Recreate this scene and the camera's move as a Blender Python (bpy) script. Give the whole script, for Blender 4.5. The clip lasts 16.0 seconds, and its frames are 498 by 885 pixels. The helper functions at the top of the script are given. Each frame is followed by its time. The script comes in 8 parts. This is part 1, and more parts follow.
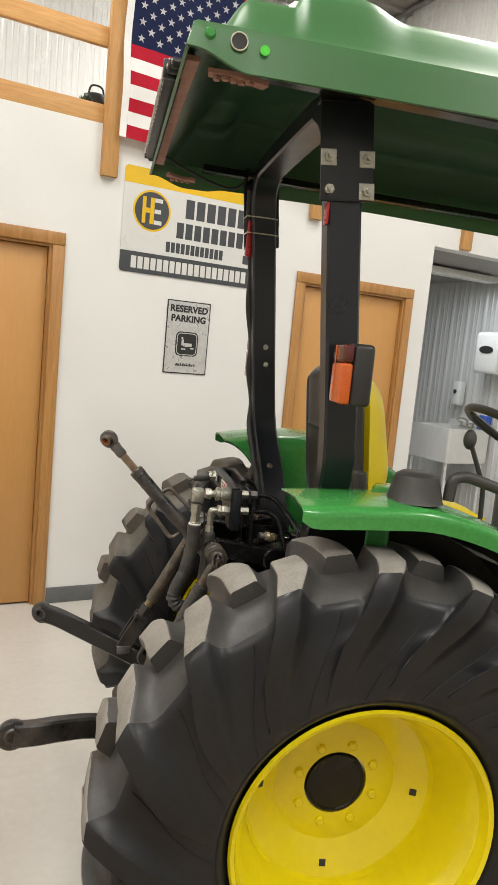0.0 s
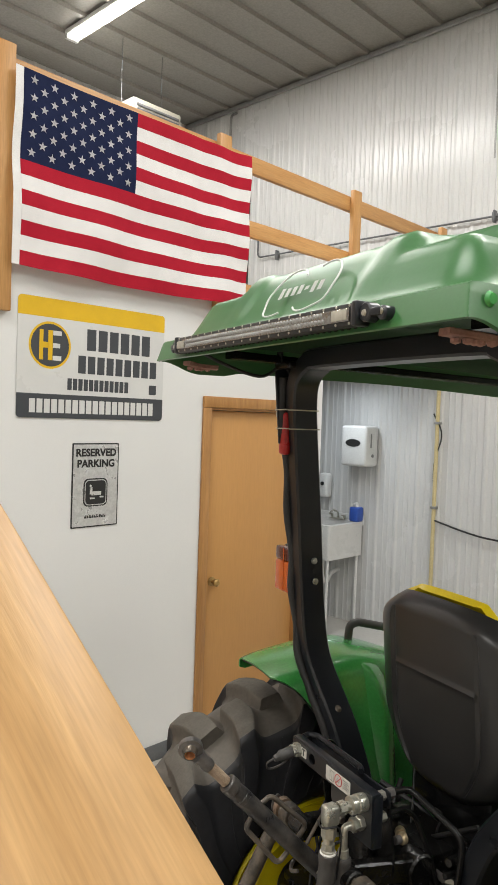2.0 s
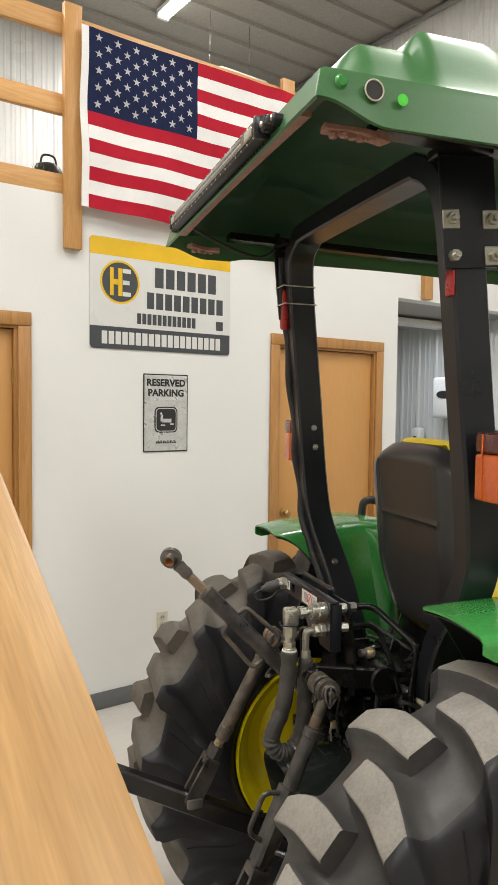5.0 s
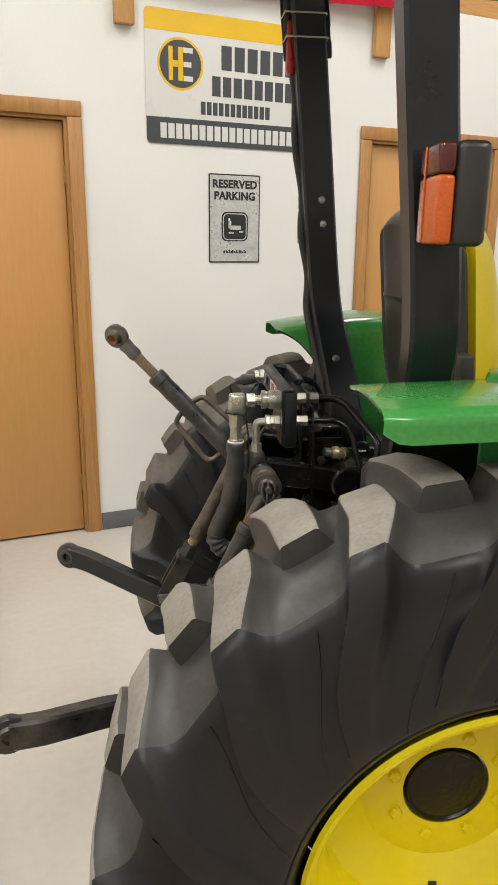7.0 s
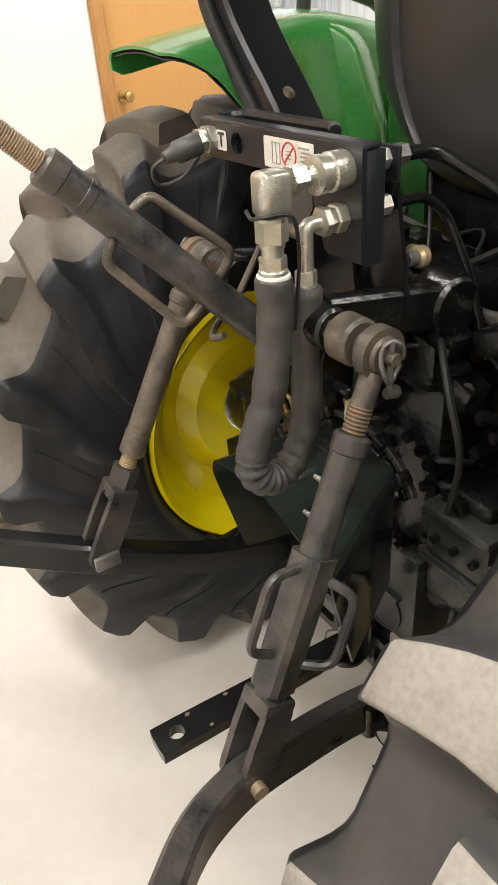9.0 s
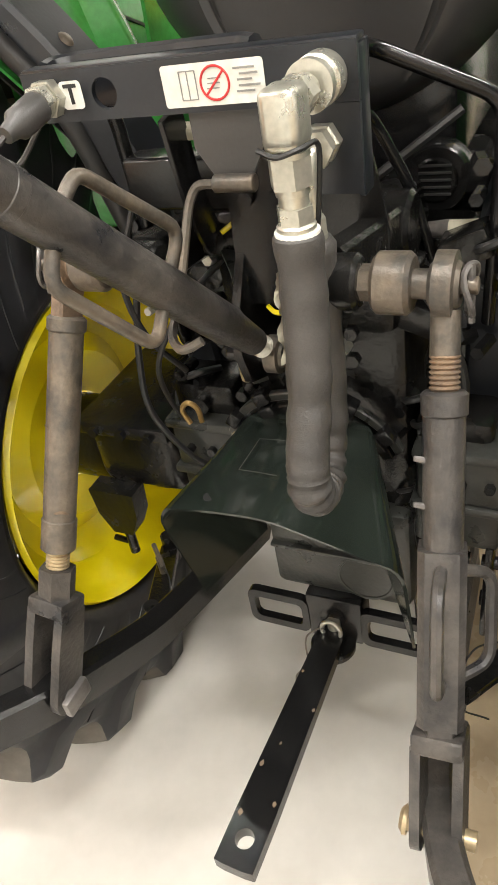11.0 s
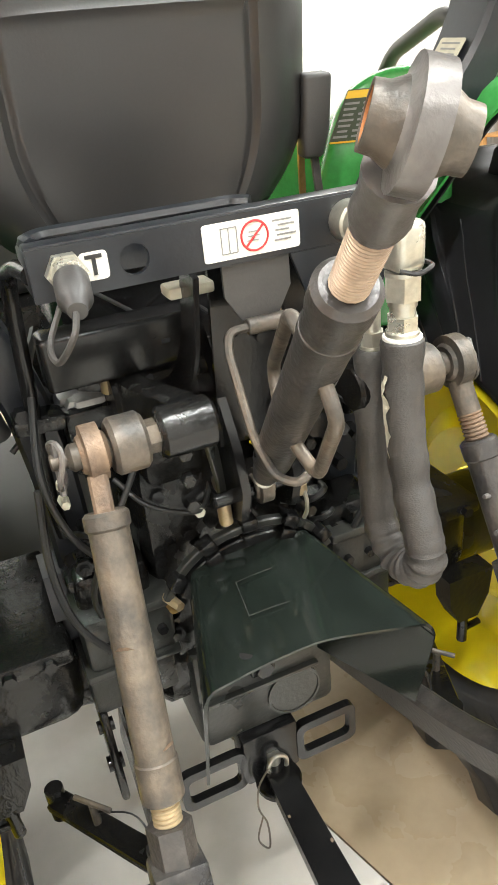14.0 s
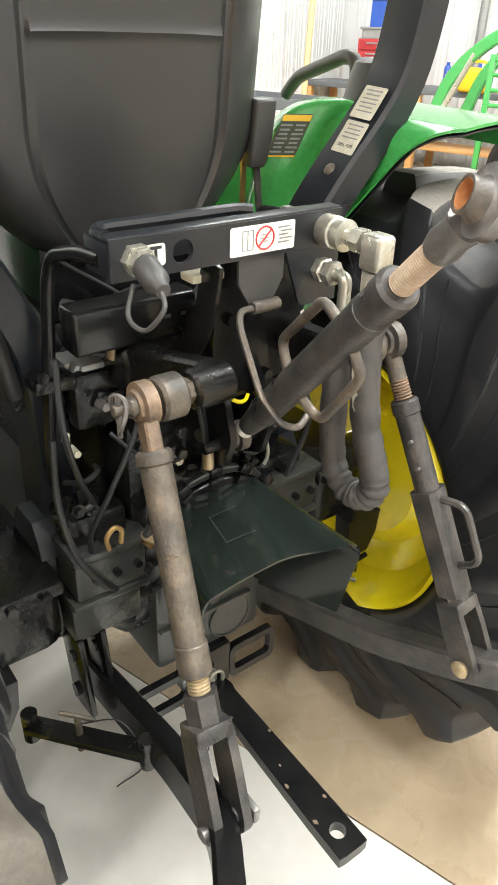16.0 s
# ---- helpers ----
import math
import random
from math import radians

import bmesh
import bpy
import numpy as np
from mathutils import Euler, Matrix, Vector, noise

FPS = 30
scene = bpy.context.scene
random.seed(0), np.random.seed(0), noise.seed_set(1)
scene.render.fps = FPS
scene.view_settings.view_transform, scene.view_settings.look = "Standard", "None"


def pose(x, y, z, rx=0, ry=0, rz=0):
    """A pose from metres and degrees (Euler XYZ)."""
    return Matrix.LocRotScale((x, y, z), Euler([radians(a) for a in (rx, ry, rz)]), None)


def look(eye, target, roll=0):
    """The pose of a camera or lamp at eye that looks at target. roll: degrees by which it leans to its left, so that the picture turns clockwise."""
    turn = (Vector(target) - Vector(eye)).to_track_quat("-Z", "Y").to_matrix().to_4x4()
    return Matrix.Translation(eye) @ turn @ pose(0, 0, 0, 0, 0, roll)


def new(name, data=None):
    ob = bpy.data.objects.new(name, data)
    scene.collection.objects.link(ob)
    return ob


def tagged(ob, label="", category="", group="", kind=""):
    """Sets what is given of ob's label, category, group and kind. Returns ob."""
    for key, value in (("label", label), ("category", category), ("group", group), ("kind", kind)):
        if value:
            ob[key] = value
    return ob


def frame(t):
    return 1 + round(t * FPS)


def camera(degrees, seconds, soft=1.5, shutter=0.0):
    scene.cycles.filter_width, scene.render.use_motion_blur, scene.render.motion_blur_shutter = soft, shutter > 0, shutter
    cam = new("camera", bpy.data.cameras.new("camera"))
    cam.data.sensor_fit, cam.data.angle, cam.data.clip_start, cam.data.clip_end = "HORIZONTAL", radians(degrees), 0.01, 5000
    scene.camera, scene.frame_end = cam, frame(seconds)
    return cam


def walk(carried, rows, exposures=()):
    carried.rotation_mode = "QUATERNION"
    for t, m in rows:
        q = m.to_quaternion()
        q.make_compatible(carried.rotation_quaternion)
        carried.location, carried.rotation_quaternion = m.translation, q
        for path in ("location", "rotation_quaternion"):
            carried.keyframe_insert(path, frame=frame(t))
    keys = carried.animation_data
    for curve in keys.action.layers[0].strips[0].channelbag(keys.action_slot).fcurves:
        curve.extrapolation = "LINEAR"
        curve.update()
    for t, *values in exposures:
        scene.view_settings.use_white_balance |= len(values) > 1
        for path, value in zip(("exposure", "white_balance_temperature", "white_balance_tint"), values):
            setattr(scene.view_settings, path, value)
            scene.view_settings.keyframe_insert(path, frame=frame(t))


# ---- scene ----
cam = camera(38.6, 16.0)
PATH = [
    (0, (0.699, 0.598, 1.684), (1.671, 2.326, 1.420), 5.5),
    (0.5, (0.639, 0.786, 1.740), (1.639, 2.506, 1.533), 5.2),
    (1, (0.461, 0.980, 1.825), (1.605, 2.617, 1.721), 1.8),
    (1.5, (0.348, 1.246, 1.954), (1.639, 2.773, 1.913), 0.2),
    (2, (0.333, 1.515, 2.113), (1.767, 2.906, 2.040), 2.0),
    (2.5, (0.398, 1.708, 2.169), (1.938, 2.977, 2.035), 3.4),
    (3, (0.421, 1.779, 2.238), (2.003, 2.994, 2.083), 3.3),
    (3.5, (0.424, 1.724, 2.180), (1.952, 3.010, 2.093), 2.8),
    (6, (0.709, 0.834, 1.610), (1.577, 2.622, 1.382), 0.9),
    (6.5, (0.883, 0.832, 1.610), (1.662, 2.633, 1.227), 2.2),
    (7, (1.008, 1.059, 1.572), (1.778, 2.825, 1.036), 0.6),
    (7.5, (1.089, 1.308, 1.508), (1.881, 3.001, 0.795), -1.9),
    (8, (1.093, 1.573, 1.469), (1.989, 3.147, 0.621), -2.2),
    (8.3, (1.067, 1.729, 1.455), (2.047, 3.208, 0.532), -3.1),
    (8.6, (1.034, 1.867, 1.431), (2.149, 3.201, 0.442), -3.2),
    (9, (1.013, 1.974, 1.414), (2.262, 3.114, 0.345), -4.4),
    (11.5, (1.035, 2.506, 1.36), (2.677, 2.588, 0.222), -10.0),
    (12, (1.037, 2.624, 1.364), (2.711, 2.409, 0.291), -7.9),
    (12.5, (1.031, 2.697, 1.382), (2.696, 2.262, 0.363), -6.7),
    (13, (1.077, 2.768, 1.406), (2.713, 2.161, 0.429), -6.2),
    (13.2, (1.103, 2.811, 1.409), (2.715, 2.127, 0.441), -6.0),
    (13.5, (1.14, 2.862, 1.41), (2.696, 2.057, 0.445), -6.0),
    (14, (1.19, 2.937, 1.399), (2.565, 1.84, 0.447), -6.0),
    (14.5, (1.246, 3.037, 1.427), (2.432, 1.7, 0.529), -5.7),
    (15.2, (1.28, 3.038, 1.435), (2.32, 1.621, 0.481), -0.0),
    (15.5, (1.265, 3.075, 1.445), (2.267, 1.655, 0.455), 1.9),
    (16, (1.215, 3.214, 1.472), (2.197, 1.795, 0.461), 2.1),
]
walk(cam, [(t, look(eye, target, roll)) for t, eye, target, roll in PATH],
     exposures=[(0, 0.0, 6500, 10), (1.5, -0.22, 6400, 10), (2.3, -0.22, 6300, 10), (3.6, -0.2, 6300, 10), (6.0, 0.0, 6500, 10), (8.0, 0.0, 6500, 10), (9.0, 0.76, 6550, 11), (11.5, 1.32, 6500, 10), (12.6, 1.52, 6450, 10), (13.6, 1.63, 6180, 7), (14.5, 1.68, 6080, 7), (15.5, 1.58, 6050, 7), (16.0, 1.54, 6050, 7)])

# ---- light: strip lamps on the shop ceiling, a dim neutral world ----
CEIL = 5.87
world = bpy.data.worlds.new("shop_world")
scene.world = world
world.use_nodes = True
world.node_tree.nodes["Background"].inputs[0].default_value = (0.9, 0.95, 1.0, 1)
world.node_tree.nodes["Background"].inputs[1].default_value = 0.02
STRIPS = [(4.15, 6.65), (4.15, 2.4), (4.15, -2.0), (0.2, 6.65), (0.2, 2.4), (0.2, -2.0), (-3.2, 2.4), (-3.2, -2.0)]
for sx, sy in STRIPS:
    data = bpy.data.lights.new("strip_light", "AREA")
    data.shape, data.size, data.size_y = "RECTANGLE", 0.16, 2.4
    data.energy, data.color = 135, (1.0, 0.965, 0.90)
    lamp = new("strip_light", data)
    lamp.matrix_world = pose(sx, sy, CEIL - 0.13)


# ---- materials ----
def material(name, base, other=None, rough=0.5, metal=0.0, scale=8.0, fine=90.0, bump=0.15, stretch=(1, 1, 1),
             stain=0.5, coat=0.0, rand=0.0, rough_var=0.12, depth=0.004, grain_amt=0.12, spec=0.5):
    """Two-scale procedural surface: a broad stain between base and other, and a fine grain with relief."""
    m = bpy.data.materials.new(name)
    m.use_nodes = True
    nt = m.node_tree
    b = nt.nodes["Principled BSDF"]
    other = other or tuple(c * 0.8 for c in base)
    tc = nt.nodes.new("ShaderNodeTexCoord")
    mp = nt.nodes.new("ShaderNodeMapping")
    mp.inputs["Scale"].default_value = stretch
    nt.links.new(tc.outputs["Object"], mp.inputs["Vector"])
    big = nt.nodes.new("ShaderNodeTexNoise")
    big.inputs["Scale"].default_value, big.inputs["Detail"].default_value, big.inputs["Roughness"].default_value = scale, 5, 0.6
    small = nt.nodes.new("ShaderNodeTexNoise")
    small.inputs["Scale"].default_value, small.inputs["Detail"].default_value = fine, 4
    for n in (big, small):
        nt.links.new(mp.outputs[0], n.inputs["Vector"])
    ramp = nt.nodes.new("ShaderNodeValToRGB")
    ramp.color_ramp.elements[0].position, ramp.color_ramp.elements[1].position = 0.5 - stain / 2, 0.5 + stain / 2
    ramp.color_ramp.elements[0].color, ramp.color_ramp.elements[1].color = (*base, 1), (*other, 1)
    nt.links.new(big.outputs["Fac"], ramp.inputs["Fac"])
    mix = nt.nodes.new("ShaderNodeMix")
    mix.data_type, mix.blend_type = "RGBA", "MULTIPLY"
    grain = nt.nodes.new("ShaderNodeMapRange")
    grain.inputs["From Min"].default_value, grain.inputs["From Max"].default_value = 0.3, 0.7
    grain.inputs["To Min"].default_value, grain.inputs["To Max"].default_value = 1 - grain_amt, 1 + grain_amt * 0.8
    nt.links.new(small.outputs["Fac"], grain.inputs["Value"])
    mix.inputs["Factor"].default_value = 1.0
    nt.links.new(ramp.outputs["Color"], mix.inputs["A"])
    nt.links.new(grain.outputs["Result"], mix.inputs["B"])
    out = mix.outputs["Result"]
    if rand:
        info = nt.nodes.new("ShaderNodeObjectInfo")
        hsv = nt.nodes.new("ShaderNodeHueSaturation")
        span = nt.nodes.new("ShaderNodeMapRange")
        span.inputs["To Min"].default_value, span.inputs["To Max"].default_value = 1 - rand, 1 + rand
        nt.links.new(info.outputs["Random"], span.inputs["Value"])
        nt.links.new(span.outputs["Result"], hsv.inputs["Value"])
        nt.links.new(out, hsv.inputs["Color"])
        out = hsv.outputs["Color"]
    nt.links.new(out, b.inputs["Base Color"])
    rr = nt.nodes.new("ShaderNodeMapRange")
    rr.inputs["To Min"].default_value, rr.inputs["To Max"].default_value = max(0.02, rough - rough_var), min(1, rough + rough_var)
    nt.links.new(big.outputs["Fac"], rr.inputs["Value"])
    nt.links.new(rr.outputs["Result"], b.inputs["Roughness"])
    b.inputs["Metallic"].default_value = metal
    b.inputs["Coat Weight"].default_value = coat
    b.inputs["Coat Roughness"].default_value = 0.08
    b.inputs["Specular IOR Level"].default_value = spec
    if bump:
        bp = nt.nodes.new("ShaderNodeBump")
        bp.inputs["Strength"].default_value, bp.inputs["Distance"].default_value = bump, depth
        nt.links.new(small.outputs["Fac"], bp.inputs["Height"])
        nt.links.new(bp.outputs["Normal"], b.inputs["Normal"])
    return m


def wood(name, light, dark, rough=0.5, along=0, rings=26.0, rand=0.0, coat=0.0):
    """Sawn wood with the grain along one axis of the object."""
    m = bpy.data.materials.new(name)
    m.use_nodes = True
    nt = m.node_tree
    b = nt.nodes["Principled BSDF"]
    tc = nt.nodes.new("ShaderNodeTexCoord")
    mp = nt.nodes.new("ShaderNodeMapping")
    sc = [1.0, 1.0, 1.0]
    sc[along] = 0.07
    mp.inputs["Scale"].default_value = sc
    nt.links.new(tc.outputs["Object"], mp.inputs["Vector"])
    n1 = nt.nodes.new("ShaderNodeTexNoise")
    n1.inputs["Scale"].default_value, n1.inputs["Detail"].default_value, n1.inputs["Distortion"].default_value = rings, 4, 0.8
    n2 = nt.nodes.new("ShaderNodeTexNoise")
    n2.inputs["Scale"].default_value, n2.inputs["Detail"].default_value = rings * 9, 3
    for n in (n1, n2):
        nt.links.new(mp.outputs[0], n.inputs["Vector"])
    ramp = nt.nodes.new("ShaderNodeValToRGB")
    ramp.color_ramp.elements[0].position, ramp.color_ramp.elements[1].position = 0.32, 0.68
    ramp.color_ramp.elements[0].color, ramp.color_ramp.elements[1].color = (*dark, 1), (*light, 1)
    nt.links.new(n1.outputs["Fac"], ramp.inputs["Fac"])
    grain = nt.nodes.new("ShaderNodeMapRange")
    grain.inputs["From Min"].default_value, grain.inputs["From Max"].default_value = 0.3, 0.7
    grain.inputs["To Min"].default_value, grain.inputs["To Max"].default_value = 0.86, 1.06
    nt.links.new(n2.outputs["Fac"], grain.inputs["Value"])
    mix = nt.nodes.new("ShaderNodeMix")
    mix.data_type, mix.blend_type = "RGBA", "MULTIPLY"
    mix.inputs["Factor"].default_value = 1
    nt.links.new(ramp.outputs["Color"], mix.inputs["A"])
    nt.links.new(grain.outputs["Result"], mix.inputs["B"])
    out = mix.outputs["Result"]
    if rand:
        info = nt.nodes.new("ShaderNodeObjectInfo")
        hsv = nt.nodes.new("ShaderNodeHueSaturation")
        span = nt.nodes.new("ShaderNodeMapRange")
        span.inputs["To Min"].default_value, span.inputs["To Max"].default_value = 1 - rand, 1 + rand
        nt.links.new(info.outputs["Random"], span.inputs["Value"])
        nt.links.new(span.outputs["Result"], hsv.inputs["Value"])
        nt.links.new(out, hsv.inputs["Color"])
        out = hsv.outputs["Color"]
    nt.links.new(out, b.inputs["Base Color"])
    b.inputs["Roughness"].default_value = rough
    b.inputs["Coat Weight"].default_value = coat
    bp = nt.nodes.new("ShaderNodeBump")
    bp.inputs["Strength"].default_value, bp.inputs["Distance"].default_value = 0.12, 0.002
    nt.links.new(n2.outputs["Fac"], bp.inputs["Height"])
    nt.links.new(bp.outputs["Normal"], b.inputs["Normal"])
    return m


def glow(name, color, strength):
    m = bpy.data.materials.new(name)
    m.use_nodes = True
    b = m.node_tree.nodes["Principled BSDF"]
    b.inputs["Base Color"].default_value = (*color, 1)
    b.inputs["Emission Color"].default_value = (*color, 1)
    b.inputs["Emission Strength"].default_value = strength
    return m


M_WALL = material("painted_drywall", (0.76, 0.76, 0.75), (0.70, 0.70, 0.69), 0.5, scale=1.2, fine=160, bump=0.04, stain=0.9, grain_amt=0.02)
M_STEELWALL = material("white_steel_panel", (0.63, 0.63, 0.62), (0.57, 0.57, 0.56), 0.26, scale=0.9, fine=60, bump=0.02, stain=0.9, grain_amt=0.03)
# off-white ceiling steel with the shade up there mixed into the base colour
M_CEIL_SHADE = material("shade_toned_ceiling_steel", (0.30, 0.288, 0.262), (0.25, 0.238, 0.217), 0.42, scale=0.7, fine=50, bump=0.02, stain=0.9)
M_FLOOR = material("polished_grey_floor", (0.57, 0.555, 0.52), (0.47, 0.445, 0.405), 0.20, scale=1.6, fine=30, bump=0.01, stain=0.8, rough_var=0.08, grain_amt=0.03)
M_FLOOR_TAN = material("stained_tan_concrete", (0.395, 0.315, 0.212), (0.265, 0.205, 0.132), 0.28, scale=4.0, fine=40, bump=0.02, stain=0.6, rough_var=0.1, grain_amt=0.06)
M_BASE = material("grey_baseboard", (0.13, 0.135, 0.14), (0.10, 0.105, 0.11), 0.5, scale=6, bump=0.05)
M_DOOR = material("door_veneer", (0.54, 0.285, 0.092), (0.49, 0.252, 0.080), 0.42, scale=2.2, fine=70, bump=0.03, stretch=(1, 1, 0.12), stain=0.8, grain_amt=0.04)
M_CASING = wood("door_casing_wood", (0.46, 0.235, 0.075), (0.35, 0.165, 0.048), 0.4, along=2, rings=24)
M_PINE = wood("pine_board", (0.62, 0.345, 0.125), (0.50, 0.245, 0.075), 0.5, along=0, rings=22, rand=0.1)
M_OAK = wood("oak_rail_cap", (0.47, 0.285, 0.115), (0.37, 0.208, 0.075), 0.38, along=0, rings=30)
M_WHITE = material("white_plastic", (0.74, 0.74, 0.72), (0.68, 0.68, 0.66), 0.35, scale=6, bump=0.02)
M_PORCELAIN = material("white_tub", (0.70, 0.70, 0.68), (0.62, 0.61, 0.59), 0.3, scale=5, bump=0.02)
M_GREY = material("grey_conduit", (0.36, 0.36, 0.35), (0.28, 0.28, 0.27), 0.4, 0.5, scale=10, bump=0.05)
M_GREEN = material("tractor_green_paint", (0.055, 0.305, 0.066), (0.048, 0.272, 0.058), 0.24, scale=5, fine=120, bump=0.03, coat=0.4, rough_var=0.06)
M_CANOPY = material("canopy_green_plastic", (0.046, 0.150, 0.048), (0.041, 0.135, 0.043), 0.36, scale=4, fine=140, bump=0.03, stain=0.9, rough_var=0.06, grain_amt=0.04)
M_UNDERSIDE = material("dark_green_underside", (0.016, 0.062, 0.026), (0.011, 0.045, 0.018), 0.45, scale=5, fine=120, bump=0.08, rough_var=0.1)
M_YELLOW = material("wheel_yellow_paint", (0.83, 0.69, 0.005), (0.79, 0.65, 0.005), 0.24, scale=5, fine=60, bump=0.015, coat=0.4, stain=0.9, rough_var=0.05, grain_amt=0.02)
M_SEATYELLOW = material("yellow_vinyl", (0.86, 0.66, 0.008), (0.82, 0.62, 0.008), 0.38, scale=6, fine=220, bump=0.06, grain_amt=0.03)
M_SEATSHELL = material("grey_black_seat_plastic", (0.025, 0.0248, 0.0250), (0.033, 0.0322, 0.0315), 0.32, scale=4, fine=300, bump=0.04, stain=0.9, grain_amt=0.04, rough_var=0.03)
M_BLACK = material("black_painted_steel", (0.005, 0.005, 0.0055), (0.010, 0.0098, 0.0095), 0.22, scale=14, fine=150, bump=0.06, rough_var=0.12, spec=0.4)
M_FRAMEBLACK = material("rops_black_paint", (0.0092, 0.0108, 0.0142), (0.0130, 0.0148, 0.0186), 0.32, scale=9, fine=200, bump=0.06)
M_PLASTIC = material("black_moulded_plastic", (0.040, 0.038, 0.037), (0.052, 0.050, 0.047), 0.46, scale=5, fine=350, bump=0.08, stain=0.8, grain_amt=0.06)
M_CAST = material("greasy_black_casting", (0.003, 0.003, 0.003), (0.011, 0.0107, 0.010), 0.24, scale=18, fine=110, bump=0.25, stain=0.4, rough_var=0.16, spec=0.4)
M_HOUSING = material("oily_grey_black_casting", (0.019, 0.0205, 0.0185), (0.036, 0.0368, 0.033), 0.30, scale=10, fine=120, bump=0.2, stain=0.6, rough_var=0.14)
M_SHIELD = material("dark_green_black_shield", (0.0100, 0.0138, 0.0113), (0.0132, 0.0170, 0.0142), 0.12, scale=3, fine=60, bump=0.0, rough_var=0.0, grain_amt=0.03)
M_TYRE = material("tyre_rubber", (0.0130, 0.0133, 0.0150), (0.022, 0.0222, 0.0240), 0.36, scale=6, fine=80, bump=0.06, stain=0.6, rough_var=0.08, spec=0.34)
M_TYREDUST = material("dusty_rubber", (0.026, 0.0254, 0.0254), (0.058, 0.055, 0.052), 0.48, scale=7, fine=90, bump=0.12, stain=0.5, rough_var=0.15)
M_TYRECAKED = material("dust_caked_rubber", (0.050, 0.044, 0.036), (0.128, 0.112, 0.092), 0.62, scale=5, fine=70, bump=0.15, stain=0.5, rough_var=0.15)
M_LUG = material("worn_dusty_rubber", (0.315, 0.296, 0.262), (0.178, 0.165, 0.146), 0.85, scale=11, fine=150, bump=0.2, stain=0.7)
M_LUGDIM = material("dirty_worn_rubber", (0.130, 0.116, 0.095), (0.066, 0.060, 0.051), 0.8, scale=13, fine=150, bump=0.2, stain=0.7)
M_WORN = material("worn_dusty_steel", (0.165, 0.135, 0.102), (0.050, 0.047, 0.043), 0.40, 0.35, scale=22, fine=180, bump=0.22, stain=0.32, rough_var=0.22)
M_RUSTY = material("rusted_steel", (0.25, 0.168, 0.105), (0.105, 0.080, 0.062), 0.55, 0.35, scale=34, fine=220, bump=0.35, stain=0.45, rough_var=0.2)
M_RUST = material("orange_rust", (0.50, 0.215, 0.075), (0.36, 0.15, 0.055), 0.75, 0.1, scale=40, fine=240, bump=0.3, stain=0.6)
M_TUBE = material("grimy_dark_tube", (0.020, 0.020, 0.0215), (0.080, 0.072, 0.064), 0.34, 0.15, scale=20, fine=170, bump=0.25, stain=0.34, rough_var=0.2)
M_ZINC = material("zinc_plated_steel", (0.56, 0.55, 0.48), (0.40, 0.39, 0.33), 0.3, 0.75, scale=24, fine=160, bump=0.08)
M_FORGED = material("worn_grey_forging", (0.085, 0.080, 0.078), (0.200, 0.188, 0.178), 0.36, 0.45, scale=22, fine=150, bump=0.2, stain=0.5, rough_var=0.2)
M_BRASSY = material("tarnished_brass", (0.45, 0.30, 0.11), (0.30, 0.19, 0.07), 0.4, 0.7, scale=26, bump=0.1)
M_SLEEVE = material("woven_hose_sleeve", (0.028, 0.0265, 0.025), (0.066, 0.061, 0.056), 0.50, scale=14, fine=420, bump=0.25, stretch=(1, 1, 1.6), stain=0.5, rough_var=0.15)
M_THREAD = material("tan_plated_thread", (0.48, 0.385, 0.235), (0.35, 0.275, 0.17), 0.38, 0.55, scale=24, fine=160, bump=0.08)
M_WORNTHREAD = material("rubbed_rusty_thread", (0.45, 0.345, 0.245), (0.30, 0.225, 0.160), 0.42, 0.4, scale=24, fine=160, bump=0.08)
M_FOAM = material("pink_foam_seal", (0.42, 0.24, 0.20), (0.30, 0.16, 0.13), 0.85, scale=30, fine=200, bump=0.5)
M_LABEL = material("white_label", (0.72, 0.71, 0.66), (0.64, 0.63, 0.58), 0.45, scale=12, bump=0.02)
M_CREAM = material("aged_label", (0.56, 0.53, 0.42), (0.50, 0.47, 0.36), 0.5, scale=14, bump=0.02)
M_INK = material("black_ink", (0.02, 0.02, 0.02), None, 0.5, bump=0)
M_INKGREY = material("grey_ink", (0.24, 0.24, 0.23), None, 0.5, bump=0)
M_RED = material("red_ink", (0.60, 0.03, 0.03), None, 0.45, bump=0)
M_REDTAPE = material("red_reflector", (0.50, 0.02, 0.02), (0.38, 0.015, 0.015), 0.3, scale=40, bump=0.1)
M_AMBER = material("amber_lens", (0.62, 0.12, 0.012), (0.50, 0.085, 0.01), 0.2, scale=30, fine=260, bump=0.2, coat=0.5)
M_REDLENS = material("red_lens", (0.10, 0.014, 0.010), (0.07, 0.010, 0.008), 0.2, scale=30, fine=260, bump=0.2, coat=0.5)
M_ORANGE = material("orange_knob_plastic", (0.72, 0.24, 0.02), None, 0.35, scale=10, bump=0.02)
M_NAVY = material("flag_navy_cloth", (0.013, 0.019, 0.060), (0.010, 0.015, 0.048), 0.85, scale=12, fine=500, bump=0.2, spec=0.15)
M_FLAGRED = material("flag_red_cloth", (0.43, 0.012, 0.030), (0.36, 0.010, 0.026), 0.8, scale=10, fine=500, bump=0.2, spec=0.15)
M_FLAGWHITE = material("flag_white_cloth", (0.80, 0.79, 0.785), (0.72, 0.71, 0.705), 0.8, scale=10, fine=500, bump=0.2, spec=0.2)
M_SIGNWHITE = material("sign_white", (0.66, 0.66, 0.645), (0.61, 0.61, 0.60), 0.3, scale=3, bump=0.0, grain_amt=0.01)
